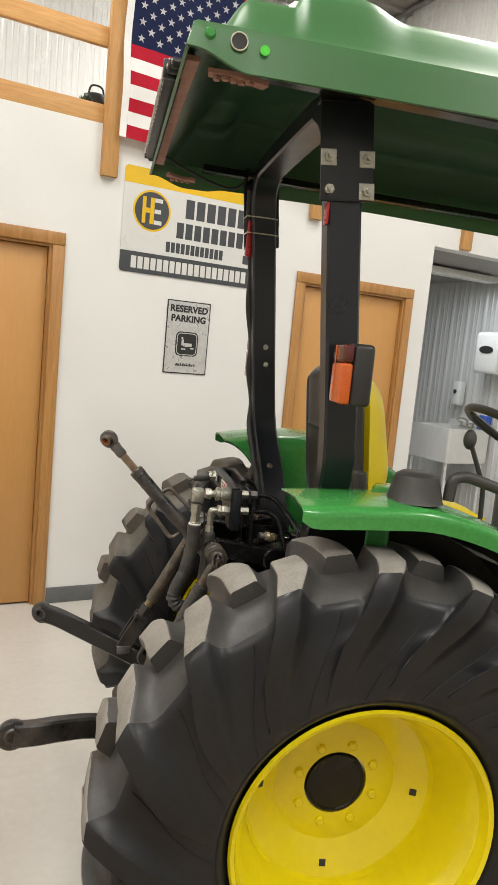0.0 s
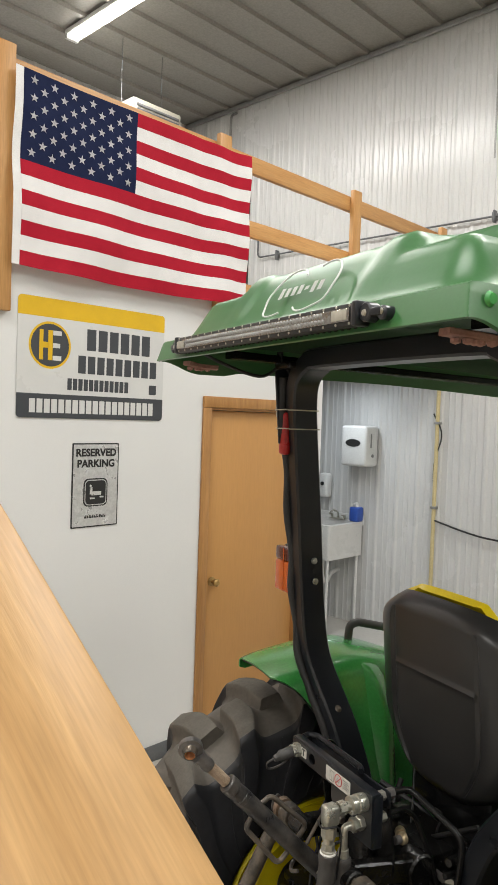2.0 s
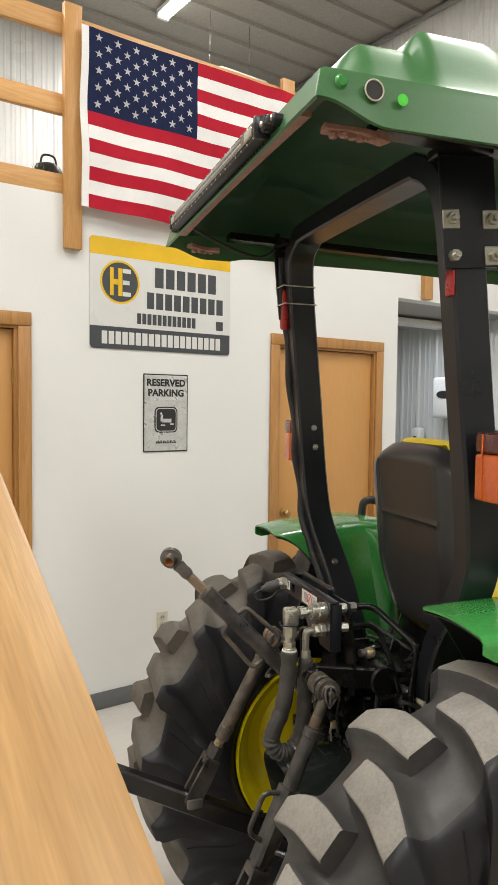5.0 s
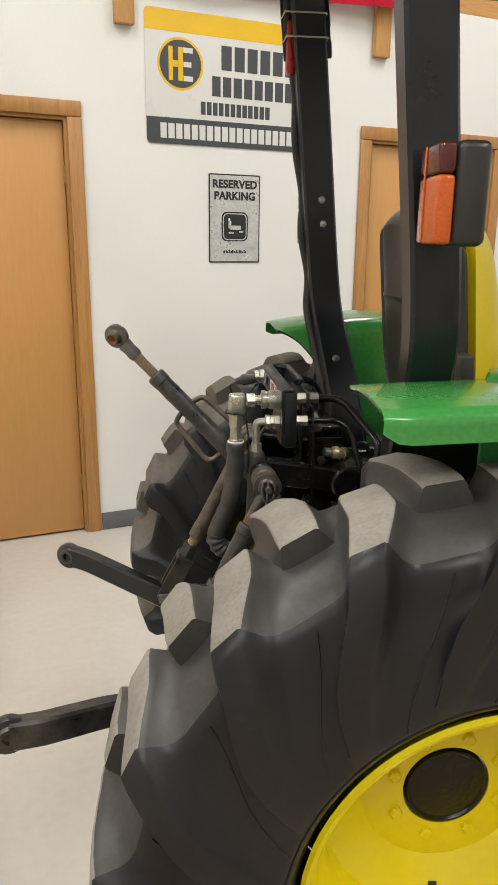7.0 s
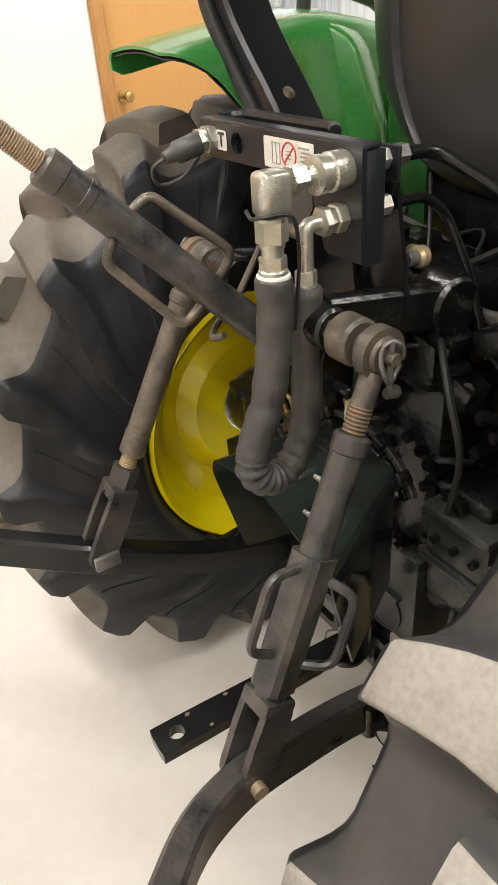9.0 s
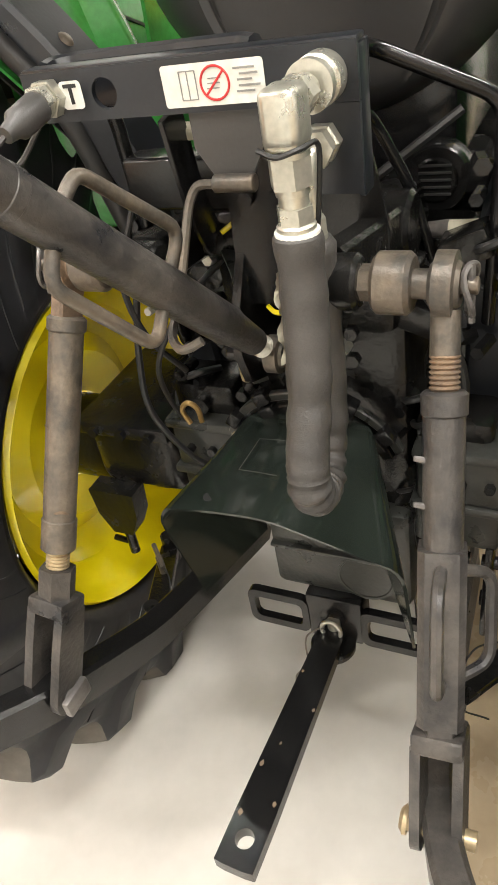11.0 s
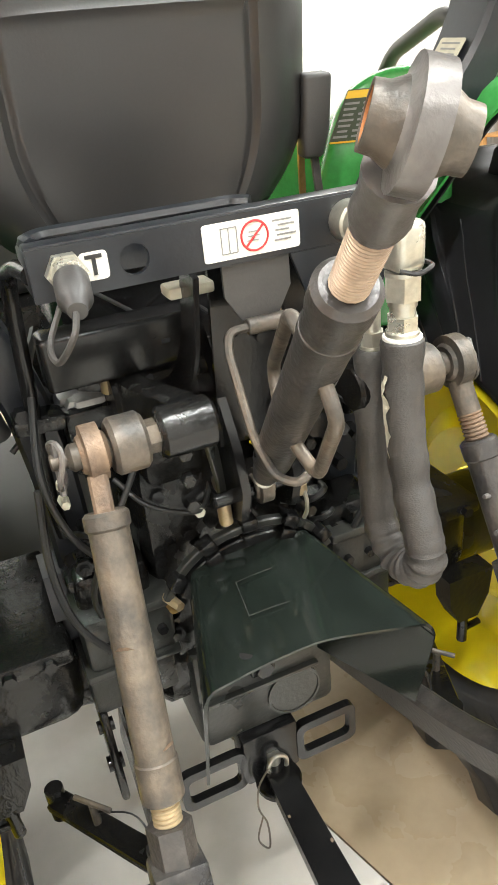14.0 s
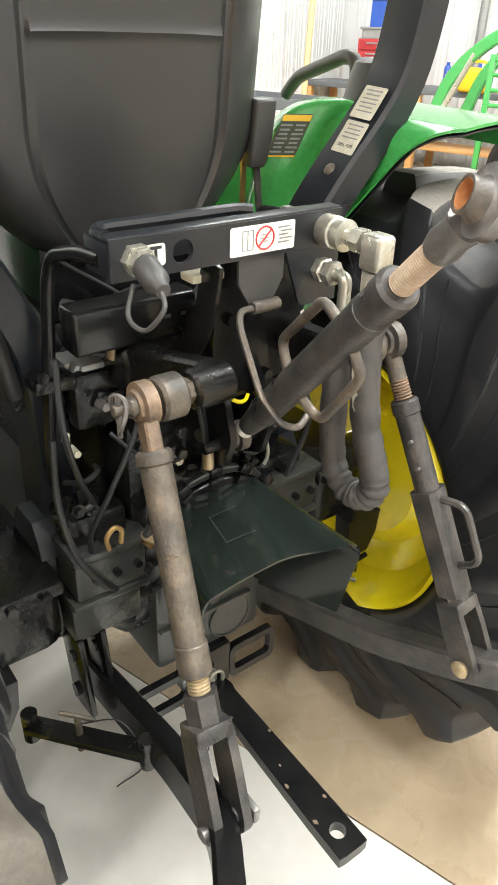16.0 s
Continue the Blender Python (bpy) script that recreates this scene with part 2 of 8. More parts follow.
M_SIGNYELLOW = material("sign_yellow", (0.80, 0.50, 0.01), None, 0.35, scale=3, bump=0.0, grain_amt=0.01)
M_SIGNGREY = material("sign_dark_grey", (0.055, 0.06, 0.068), None, 0.4, scale=3, bump=0.0, grain_amt=0.01)
M_GREENDECAL = material("olive_decal", (0.045, 0.060, 0.030), None, 0.45, scale=10, bump=0.01)
M_DIAMOND = material("diamond_plate_aluminium", (0.74, 0.74, 0.74), (0.60, 0.60, 0.60), 0.30, 0.5, scale=18, bump=0.05)
M_BLUE = material("blue_plastic", (0.03, 0.09, 0.42), None, 0.4, scale=8, bump=0.02)
M_REDPAINT = material("red_painted_steel", (0.42, 0.03, 0.035), None, 0.4, scale=8, bump=0.03)
M_LENS = material("clear_lamp_lens", (0.30, 0.29, 0.27), (0.16, 0.155, 0.145), 0.14, 0.7, scale=60, fine=300, bump=0.3, coat=0.6)
M_LIME = material("lime_sticker", (0.10, 0.75, 0.06), None, 0.4, bump=0)
M_YPIPE = material("yellowed_pipe", (0.62, 0.52, 0.28), (0.54, 0.44, 0.22), 0.45, scale=12, bump=0.05)
M_CORD = material("black_rubber_cord", (0.015, 0.015, 0.015), None, 0.5, scale=20, bump=0.05)
M_BEIGE = material("beige_enamel", (0.42, 0.40, 0.335), (0.36, 0.345, 0.29), 0.45, scale=5, bump=0.02)
M_LEAF = material("dull_green_leaf", (0.05, 0.085, 0.035), (0.03, 0.055, 0.02), 0.6, scale=20, bump=0.1)
M_GLOW = glow("lamp_tube", (1.0, 0.95, 0.86), 9.0)


def scuff_by_radius(m, plain_color, r0, r1):
    """Wear that ends in a ragged line at a radius from the wheel's axis."""
    nt = m.node_tree
    b = nt.nodes["Principled BSDF"]
    src = b.inputs["Base Color"].links[0].from_socket
    tc = nt.nodes.new("ShaderNodeTexCoord")
    flat = nt.nodes.new("ShaderNodeVectorMath")
    flat.operation = "MULTIPLY"
    flat.inputs[1].default_value = (1, 0, 1)
    size = nt.nodes.new("ShaderNodeVectorMath")
    size.operation = "LENGTH"
    rag = nt.nodes.new("ShaderNodeTexNoise")
    rag.inputs["Scale"].default_value, rag.inputs["Detail"].default_value = 34, 5
    wob = nt.nodes.new("ShaderNodeMath")
    wob.operation, wob.inputs[1].default_value = "MULTIPLY_ADD", 0.030
    span = nt.nodes.new("ShaderNodeMapRange")
    span.inputs["From Min"].default_value, span.inputs["From Max"].default_value = r0 + 0.015, r1 + 0.015
    mix = nt.nodes.new("ShaderNodeMix")
    mix.data_type = "RGBA"
    mix.inputs["A"].default_value = (*plain_color, 1)
    nt.links.new(tc.outputs["Object"], flat.inputs[0])
    nt.links.new(tc.outputs["Object"], rag.inputs["Vector"])
    nt.links.new(flat.outputs["Vector"], size.inputs[0])
    nt.links.new(rag.outputs["Fac"], wob.inputs[0])
    nt.links.new(size.outputs["Value"], wob.inputs[2])
    nt.links.new(wob.outputs["Value"], span.inputs["Value"])
    nt.links.new(span.outputs["Result"], mix.inputs["Factor"])
    nt.links.new(src, mix.inputs["B"])
    nt.links.new(mix.outputs["Result"], b.inputs["Base Color"])


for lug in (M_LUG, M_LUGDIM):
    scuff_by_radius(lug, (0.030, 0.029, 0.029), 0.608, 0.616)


# ---- mesh helpers ----
def smooth_by_angle(bm, limit=40):
    for f in bm.faces:
        f.smooth = True
    lim = radians(limit)
    for e in bm.edges:
        if len(e.link_faces) == 2:
            e.smooth = e.calc_face_angle(0) < lim
        else:
            e.smooth = False


def part(name, bm, mat, parent=None, label="", m=None, flat=False):
    """Links a bmesh as one mesh object, under a thing or part if given. mat: one material or a list by face index."""
    bmesh.ops.recalc_face_normals(bm, faces=bm.faces)
    if flat:
        for f in bm.faces:
            f.smooth = False
    else:
        smooth_by_angle(bm)
    me = bpy.data.meshes.new(name)
    bm.to_mesh(me)
    bm.free()
    for k in (mat if isinstance(mat, (list, tuple)) else [mat]):
        me.materials.append(k)
    ob = new(name, me)
    if m is not None:
        ob.matrix_basis = m
    if parent is not None:
        ob.parent = parent
    if label:
        ob["label"] = label
    return ob


def box(bm, lo, hi, bevel=0.0, m=None, mi=0, seg=2):
    c = [(a + b) / 2 for a, b in zip(lo, hi)]
    s = [abs(b - a) for a, b in zip(lo, hi)]
    r = bmesh.ops.create_cube(bm, size=1, matrix=Matrix.Translation(c) @ Matrix.Diagonal((*s, 1)))
    vs = r["verts"]
    fs = {f for v in vs for f in v.link_faces}
    if bevel:
        es = list({e for v in vs for e in v.link_edges})
        out = bmesh.ops.bevel(bm, geom=es, offset=min(bevel, min(s) * 0.45), segments=seg, affect="EDGES", profile=0.5)
        fs = set(out["faces"]) | {f for f in fs if f.is_valid}
        vs = list({v for f in fs for v in f.verts})
    for f in fs:
        f.material_index = mi
    if m is not None:
        bmesh.ops.transform(bm, matrix=m, verts=vs)
    return vs


def frame_of(a, b, up=(0, 0, 1)):
    """A pose at a whose z axis runs to b."""
    z = (Vector(b) - Vector(a)).normalized()
    up = Vector(up)
    if abs(z.dot(up)) > 0.98:
        up = Vector((1, 0, 0))
    x = up.cross(z).normalized()
    y = z.cross(x)
    return Matrix.Translation(a) @ Matrix((x, y, z)).transposed().to_4x4()


def cyl(bm, a, b, r, r2=None, seg=20, bevel=0.0, mi=0):
    a, b = Vector(a), Vector(b)
    h = (b - a).length
    r2 = r if r2 is None else r2
    prof = [(0, 0), (r, 0), (r2, h), (0, h)]
    if bevel:
        prof = [(0, 0), (r - bevel, 0), (r, bevel), (r2, h - bevel), (r2 - bevel, h), (0, h)]
    return lathe(bm, prof, frame_of(a, b), seg, mi)


def lathe(bm, prof, m, seg=24, mi=0):
    """Turns a profile of (radius, height) round the z axis of the pose m. A list of indices may give each band's material."""
    rings = []
    for r, h in prof:
        if r < 1e-6:
            rings.append([bm.verts.new(m @ Vector((0, 0, h)))])
        else:
            rings.append([bm.verts.new(m @ Vector((r * math.cos(2 * math.pi * k / seg), r * math.sin(2 * math.pi * k / seg), h))) for k in range(seg)])
    for i in range(len(rings) - 1):
        p, q = rings[i], rings[i + 1]
        for k in range(seg):
            k2 = (k + 1) % seg
            if len(p) == 1 and len(q) == 1:
                continue
            if len(p) == 1:
                vs = (p[0], q[k2], q[k])
            elif len(q) == 1:
                vs = (p[k], p[k2], q[0])
            else:
                vs = (p[k], p[k2], q[k2], q[k])
            f = bm.faces.new(vs)
            f.material_index = mi[i] if isinstance(mi, (list, tuple)) else mi
    return [v for ring in rings for v in ring]


def curve_points(pts, n=6):
    """A smooth path through the points."""
    pts = [Vector(p) for p in pts]
    if len(pts) < 3:
        return pts
    ext = [2 * pts[0] - pts[1]] + pts + [2 * pts[-1] - pts[-2]]
    out = []
    for i in range(1, len(ext) - 2):
        p0, p1, p2, p3 = ext[i - 1:i + 3]
        for k in range(n):
            t = k / n
            out.append(0.5 * (2 * p1 + (p2 - p0) * t + (2 * p0 - 5 * p1 + 4 * p2 - p3) * t * t + (3 * p1 - p0 - 3 * p2 + p3) * t ** 3))
    out.append(pts[-1])
    return out


def rounded(pts, r=0.02, n=4):
    """The polyline with its corners rounded off."""
    pts = [Vector(p) for p in pts]
    out = [pts[0]]
    for a, b, c in zip(pts, pts[1:], pts[2:]):
        u, w = (a - b), (c - b)
        k = min(r, u.length * 0.45, w.length * 0.45)
        p, q = b + u.normalized() * k, b + w.normalized() * k
        for i in range(n + 1):
            t = i / n
            out.append((1 - t) ** 2 * p + 2 * t * (1 - t) * b + t * t * q)
    out.append(pts[-1])
    return out


def tube(bm, pts, r, seg=10, mi=0, section=None):
    """A swept round tube (or the given section of (x, y) points) along a path; r may be a list."""
    pts = [Vector(p) for p in pts]
    n = len(pts)
    tang = [((pts[min(i + 1, n - 1)] - pts[max(i - 1, 0)])).normalized() for i in range(n)]
    ref = Vector((0, 0, 1)) if abs(tang[0].z) < 0.9 else Vector((1, 0, 0))
    x = ref.cross(tang[0]).normalized()
    rings = []
    for i in range(n):
        x = (x - tang[i] * x.dot(tang[i])).normalized()
        y = tang[i].cross(x)
        rad = r[i] if isinstance(r, (list, tuple)) else r
        sec = section or [(math.cos(2 * math.pi * k / seg), math.sin(2 * math.pi * k / seg)) for k in range(seg)]
        rings.append([bm.verts.new(pts[i] + (x * a + y * b) * rad) for a, b in sec])
    k = len(rings[0])
    for p, q in zip(rings, rings[1:]):
        for j in range(k):
            bm.faces.new((p[j], p[(j + 1) % k], q[(j + 1) % k], q[j])).material_index = mi
    for ring in (rings[0], rings[-1]):
        bm.faces.new(ring).material_index = mi
    return [v for ring in rings for v in ring]


def bar(bm, pts, w, h, mi=0, bevel=0.15):
    """A flat bar swept along a path: w across, h upright."""
    c = bevel
    a, b = w / 2, h / 2
    k = min(a, b) * c * 2
    sec = [(a, b - k), (a - k, b), (-a + k, b), (-a, b - k), (-a, -b + k), (-a + k, -b), (a - k, -b), (a, -b + k)]
    return tube(bm, pts, 1.0, mi=mi, section=sec)


def prism(bm, poly, t, m=None, mi=0):
    """A plate: the polygon of (x, y) points from z = 0 to z = t, in the pose m."""
    m = m or Matrix()
    lo = [bm.verts.new(m @ Vector((x, y, 0))) for x, y in poly]
    hi = [bm.verts.new(m @ Vector((x, y, t))) for x, y in poly]
    n = len(poly)
    fs = [bm.faces.new(lo[::-1]), bm.faces.new(hi)]
    fs += [bm.faces.new((lo[i], lo[(i + 1) % n], hi[(i + 1) % n], hi[i])) for i in range(n)]
    for f in fs:
        f.material_index = mi
    return lo + hi


def sheet(bm, fn, nu, nv, thick=0.0, mi=0):
    """A surface fn(a, b) over the unit square, given thickness where asked."""
    g = [[bm.verts.new(fn(i / nu, j / nv)) for j in range(nv + 1)] for i in range(nu + 1)]
    fs = [bm.faces.new((g[i][j], g[i + 1][j], g[i + 1][j + 1], g[i][j + 1])) for i in range(nu) for j in range(nv)]
    for f in fs:
        f.material_index = mi
    if thick:
        bmesh.ops.recalc_face_normals(bm, faces=fs)
        bmesh.ops.solidify(bm, geom=fs, thickness=thick)
    return g


def rect_poly(w, h, r=0.0, n=4):
    """A rounded rectangle round the origin."""
    if not r:
        return [(-w / 2, -h / 2), (w / 2, -h / 2), (w / 2, h / 2), (-w / 2, h / 2)]
    out = []
    for cx, cy, a0 in ((w / 2 - r, -h / 2 + r, -90), (w / 2 - r, h / 2 - r, 0), (-w / 2 + r, h / 2 - r, 90), (-w / 2 + r, -h / 2 + r, 180)):
        for k in range(n + 1):
            a = radians(a0 + 90 * k / n)
            out.append((cx + r * math.cos(a), cy + r * math.sin(a)))
    return out


def ring_poly_plate(bm, w, h, r, ww, wh, wr, t, m, n=4, mi=0, wc=(0, 0)):
    """A rounded plate with a rounded window through it."""
    o, i = rect_poly(w, h, r, n), [(x + wc[0], y + wc[1]) for x, y in rect_poly(ww, wh, wr, n)]
    k = len(o)
    V = [[bm.verts.new(m @ Vector((x, y, z))) for x, y in p] for p in (o, i) for z in (0, t)]
    for j in range(k):
        j2 = (j + 1) % k
        for a, b in ((V[1], V[3]), (V[2], V[0]), (V[0], V[1]), (V[3], V[2])):
            bm.faces.new((a[j], a[j2], b[j2], b[j])).material_index = mi


def lettering(name, text, size, m, mat, parent, spread=1.0, thick=0.0006, bold=0.0):
    """Raised letters, turned into a mesh, centred on the pose m."""
    cu = bpy.data.curves.new(name, "FONT")
    cu.body, cu.size, cu.extrude, cu.align_x, cu.align_y = text, size, thick, "CENTER", "CENTER"
    cu.space_character, cu.offset = spread, bold
    tmp = bpy.data.objects.new(name, cu)
    me = bpy.data.meshes.new_from_object(tmp)
    bpy.data.objects.remove(tmp)
    me.name = name
    me.materials.append(mat)
    ob = new(name, me)
    ob.matrix_basis = m
    ob.parent = parent
    return ob


def thing(name, m, label, category, group="", kind=""):
    ob = new(name)
    ob.empty_display_size = 0.1
    ob.matrix_world = m
    return tagged(ob, label, category, group, kind)


BM = bmesh.new


# ---- the large structure ----
WY = 4.845            # face of the white wall
XF, XB = 6.43, -5.2   # steel end walls
YN, YS = 8.75, -6.2   # steel long walls
LOFT = 2.88


def plain(name, lo, hi, mat, label, category, bevel=0.0):
    bm = BM()
    box(bm, lo, hi, bevel)
    return tagged(part(name, bm, mat), label, category, kind="structure")


def floor_slab(name, lo, hi, mat, label):
    return plain(name, lo, hi, mat, label, "floor")


floor_slab("floor", (XB, 2.314, -0.15), (XF, YN, 0), M_FLOOR, "polished light grey concrete floor")
bm = BM()
box(bm, (XB, YS, -0.15), (XF, 2.310, 0))
tagged(part("floor_2", bm, M_FLOOR_TAN), "stained tan concrete floor slab beside a straight joint", "floor", kind="structure")


def ribbed(name, a, b, height, z0, normal, mat, label, pitch=0.229, rib=0.011, rib_w=0.060, category="wall"):
    """A steel-clad wall from a to b (plan points) with trapezoid ribs standing out along normal."""
    a, b, nrm = Vector((*a, 0)), Vector((*b, 0)), Vector((*normal, 0))
    d = (b - a).normalized()
    ln = (b - a).length
    prof = [(0.0, 0.0)]
    s = pitch / 2
    while s + pitch / 2 < ln:
        prof += [(s - rib_w / 2, 0), (s - rib_w / 2 + 0.018, rib), (s + rib_w / 2 - 0.018, rib), (s + rib_w / 2, 0)]
        for q in (0.33, 0.67):
            m0 = s + rib_w / 2 + (pitch - rib_w) * q
            prof += [(m0 - 0.012, 0), (m0 - 0.004, 0.005), (m0 + 0.004, 0.005), (m0 + 0.012, 0)]
        s += pitch
    prof.append((ln, 0.0))
    bm = BM()
    lo = [bm.verts.new(a + d * p + nrm * q + Vector((0, 0, z0))) for p, q in prof]
    hi = [bm.verts.new(v.co + Vector((0, 0, height))) for v in lo]
    for i in range(len(lo) - 1):
        bm.faces.new((lo[i], lo[i + 1], hi[i + 1], hi[i]))
    e = [bm.verts.new(p + Vector((0, 0, z))) for p in (a - nrm * 0.12, b - nrm * 0.12) for z in (z0, z0 + height)]
    bm.faces.new((e[0], e[2], e[3], e[1]))
    bm.faces.new((lo[0], e[0], e[1], hi[0]))
    bm.faces.new((lo[-1], hi[-1], e[3], e[2]))
    return tagged(part(name, bm, mat, flat=True), label, category, kind="structure")


ribbed("wall_east", (XF, YS), (XF, YN), CEIL, 0, (-1, 0), M_STEELWALL, "white ribbed steel end wall with exposed ribs")
ribbed("wall_north", (XF, YN), (XB, YN), CEIL, 0, (0, -1), M_STEELWALL, "white ribbed steel wall behind the loft")
ribbed("wall_south", (XB, YS), (XF, YS), CEIL, 0, (0, 1), M_STEELWALL, "white ribbed steel long wall of the shop")
ribbed("wall_west", (XB, YN), (XB, YS), CEIL, 0, (1, 0), M_STEELWALL, "white ribbed steel end wall of the shop")

# ribbed steel ceiling, ribs along x; off-white, darkened in its colour for shade
bm = BM()
y, row = YS, []
prof = [(YS, 0)]
while y + 0.41 < YN:
    prof += [(y + 0.17, 0), (y + 0.180, -0.034), (y + 0.230, -0.034), (y + 0.24, 0)]
    y += 0.41
prof.append((YN, 0))
lo = [bm.verts.new((XB, p, CEIL + q)) for p, q in prof]
hi = [bm.verts.new((XF, p, CEIL + q)) for p, q in prof]
for i in range(len(lo) - 1):
    bm.faces.new((lo[i], lo[i + 1], hi[i + 1], hi[i]))
box(bm, (XB, YS, CEIL + 0.03), (XF, YN, CEIL + 0.1))
tagged(part("ceiling", bm, M_CEIL_SHADE, flat=True), "ribbed off-white steel ceiling with its shade put into the colour", "ceiling", kind="structure")
bm = BM()
box(bm, (XF - 0.06, YS + 0.02, CEIL - 0.075), (XF - 0.024, YN - 0.03, CEIL - 0.024), 0.006)
tagged(part("trim", bm, M_GREY), "grey metal trim where the steel wall meets the ceiling", "trim", kind="structure")

# white wall with two door openings and a wide opening under the loft
DOOR_A, DOOR_B, OPEN_X, OPEN_Z = (0.765, 1.679), (3.402, 4.316), 4.54, 2.58
DH = 2.165
for i, (x0, x1, z0, z1) in enumerate(((XB, DOOR_A[0], 0, LOFT), (DOOR_A[0], DOOR_A[1], DH, LOFT), (DOOR_A[1], DOOR_B[0], 0, LOFT),
                                      (DOOR_B[0], DOOR_B[1], DH, LOFT), (DOOR_B[1], OPEN_X, 0, LOFT), (OPEN_X, XF - 0.025, OPEN_Z, LOFT))):
    plain(f"wall_sign_{i + 1}", (x0, WY, z0), (x1, WY + 0.12, z1), M_WALL, "smooth white painted drywall", "wall")
# the loft deck shares the ceiling's shade-darkened colour
plain("loft_floor", (XB + 0.02, WY + 0.121, OPEN_Z + 0.02), (XF - 0.025, YN - 0.03, LOFT - 0.002), M_CEIL_SHADE, "loft deck over the washroom", "loft")
plain("wall_alcove", (OPEN_X - 0.12, WY + 0.121, 0), (OPEN_X, YN - 0.03, OPEN_Z + 0.019), M_WALL, "white painted side wall of the wash alcove", "wall")
for i, (x0, x1) in enumerate(((XB + 0.02, DOOR_A[0] - 0.075), (DOOR_A[1] + 0.075, DOOR_B[0] - 0.075), (DOOR_B[1] + 0.075, OPEN_X))):
    bm = BM()
    box(bm, (x0, WY - 0.011, 0.001), (x1, WY - 0.0005, 0.102), 0.004)
    tagged(part(f"baseboard_{i + 1}", bm, M_BASE), "dark grey vinyl baseboard", "baseboard", kind="structure")


def door(name, x0, x1, knob_left, label):
    d = thing(name, Matrix.Translation((0, WY, 0)), label, "door", kind="structure")
    bm = BM()
    box(bm, (x0 + 0.022, 0.030, 0.012), (x1 - 0.022, 0.074, DH - 0.022), 0.002)
    part("door_leaf", bm, M_DOOR, d)
    for side, lo, hi in (("jamb", (x0, 0.0, 0.0), (x0 + 0.019, 0.12, DH)), ("jamb", (x1 - 0.019, 0.0, 0.0), (x1, 0.12, DH)),
                         ("jamb", (x0 + 0.019, 0.0, DH - 0.019), (x1 - 0.019, 0.12, DH))):
        bm = BM()
        box(bm, lo, hi)
        part(side, bm, M_CASING, d)
    cw = 0.068
    for lo, hi in (((x0 - cw, -0.017, 0.001), (x0 + 0.004, -0.0005, DH - 0.004)), ((x1 - 0.004, -0.017, 0.001), (x1 + cw, -0.0005, DH - 0.004)),
                   ((x0 - cw, -0.019, DH - 0.004), (x1 + cw, -0.0005, DH + cw))):
        bm = BM()
        box(bm, lo, hi, 0.006)
        part("casing", bm, M_CASING, d)
    kx = x0 + 0.085 if knob_left else x1 - 0.085
    bm = BM()
    lathe(bm, [(0, 0), (0.03, 0), (0.03, 0.006), (0.012, 0.012), (0.011, 0.03), (0.024, 0.04), (0.026, 0.055), (0.016, 0.066), (0, 0.068)],
          pose(kx, 0.030, 1.03, 90), 20)
    part("door_knob", bm, M_BRASSY, d, "brass door knob")
    for hz in (0.25, 1.05, 1.85):
        hx = x1 - 0.0205 if knob_left else x0 + 0.0205
        bm = BM()
        cyl(bm, (hx, 0.024, hz), (hx, 0.024, hz + 0.09), 0.006, seg=10)
        part("hinge", bm, M_BRASSY, d)
    return d


door("door_1", *DOOR_A, True, "closed flush wooden door in honey-stained casing")
door("door_2", *DOOR_B, True, "closed honey-stained wooden door beside the wash alcove")

# loft guard rail: posts lapped over the wall face, three rails
rail = thing("loft_railing", Matrix.Translation((0, WY, 0)), "unfinished pine guard rail along the loft edge", "railing")


def timber(parent, name, a, b, w, h, mat=None, label=""):
    """A sawn board from a to b, w wide and h deep, with its grain along it."""
    a, b = Vector(a), Vector(b)
    ln = (b - a).length
    bm = BM()
    box(bm, (0, -w / 2, -h / 2), (ln, w / 2, h / 2), 0.003)
    d = (b - a).normalized()
    up = Vector((0, 0, 1)) if abs(d.z) < 0.9 else Vector((0, 1, 0))
    yy = up.cross(d).normalized()
    m = Matrix.Translation(a) @ Matrix((d, yy, d.cross(yy))).transposed().to_4x4()
    return part(name, bm, mat or M_PINE, parent, label, m)


for x in (-2.38, -0.93, 0.515, 1.970, 3.43, 4.835, 6.16):
    timber(rail, "post", (x, -0.021, 2.59), (x, -0.021, 3.87), 0.098, 0.038)
for z0, z1 in ((2.868, 2.985), (3.30, 3.405), (3.715, 3.825)):
    timber(rail, "rail", (XB + 0.05, 0.021, (z0 + z1) / 2), (XF - 0.03, 0.021, (z0 + z1) / 2), 0.038, z1 - z0)

# sloping stair rail by the camera's path
stair = thing("stair_handrail", Matrix.Translation((0.604, 0.9, 0)), "sloping oak stair handrail with a wide flat cap", "handrail")
SL = math.atan2(0.559, 0.829)


def rail_z(yy):
    return 2.034 - (2.213 - yy) * 0.674


bm = BM()
y0, y1 = 1.02, 4.35
ln = (y1 - y0) / math.cos(SL)
box(bm, (0, -0.07, -0.038), (ln, 0.07, 0), 0.006)
m = Matrix.Translation((0, y0 - 0.9, rail_z(y0))) @ Matrix(((0, -1, 0), (math.cos(SL), 0, -math.sin(SL)), (math.sin(SL), 0, math.cos(SL)))).to_4x4()
part("cap", bm, M_OAK, stair, m=m)
bm = BM()
box(bm, (0.02, -0.019, -0.13), (ln - 0.02, 0.019, -0.0385), 0.004)
part("under_rail", bm, M_OAK, stair, m=m)
for yy in (1.12, 2.3, 3.5):
    z = rail_z(yy) - 0.135 * 1.2
    timber(stair, "post", (0, yy - 0.9, 0.0), (0, yy - 0.9, z), 0.075, 0.075, M_PINE)

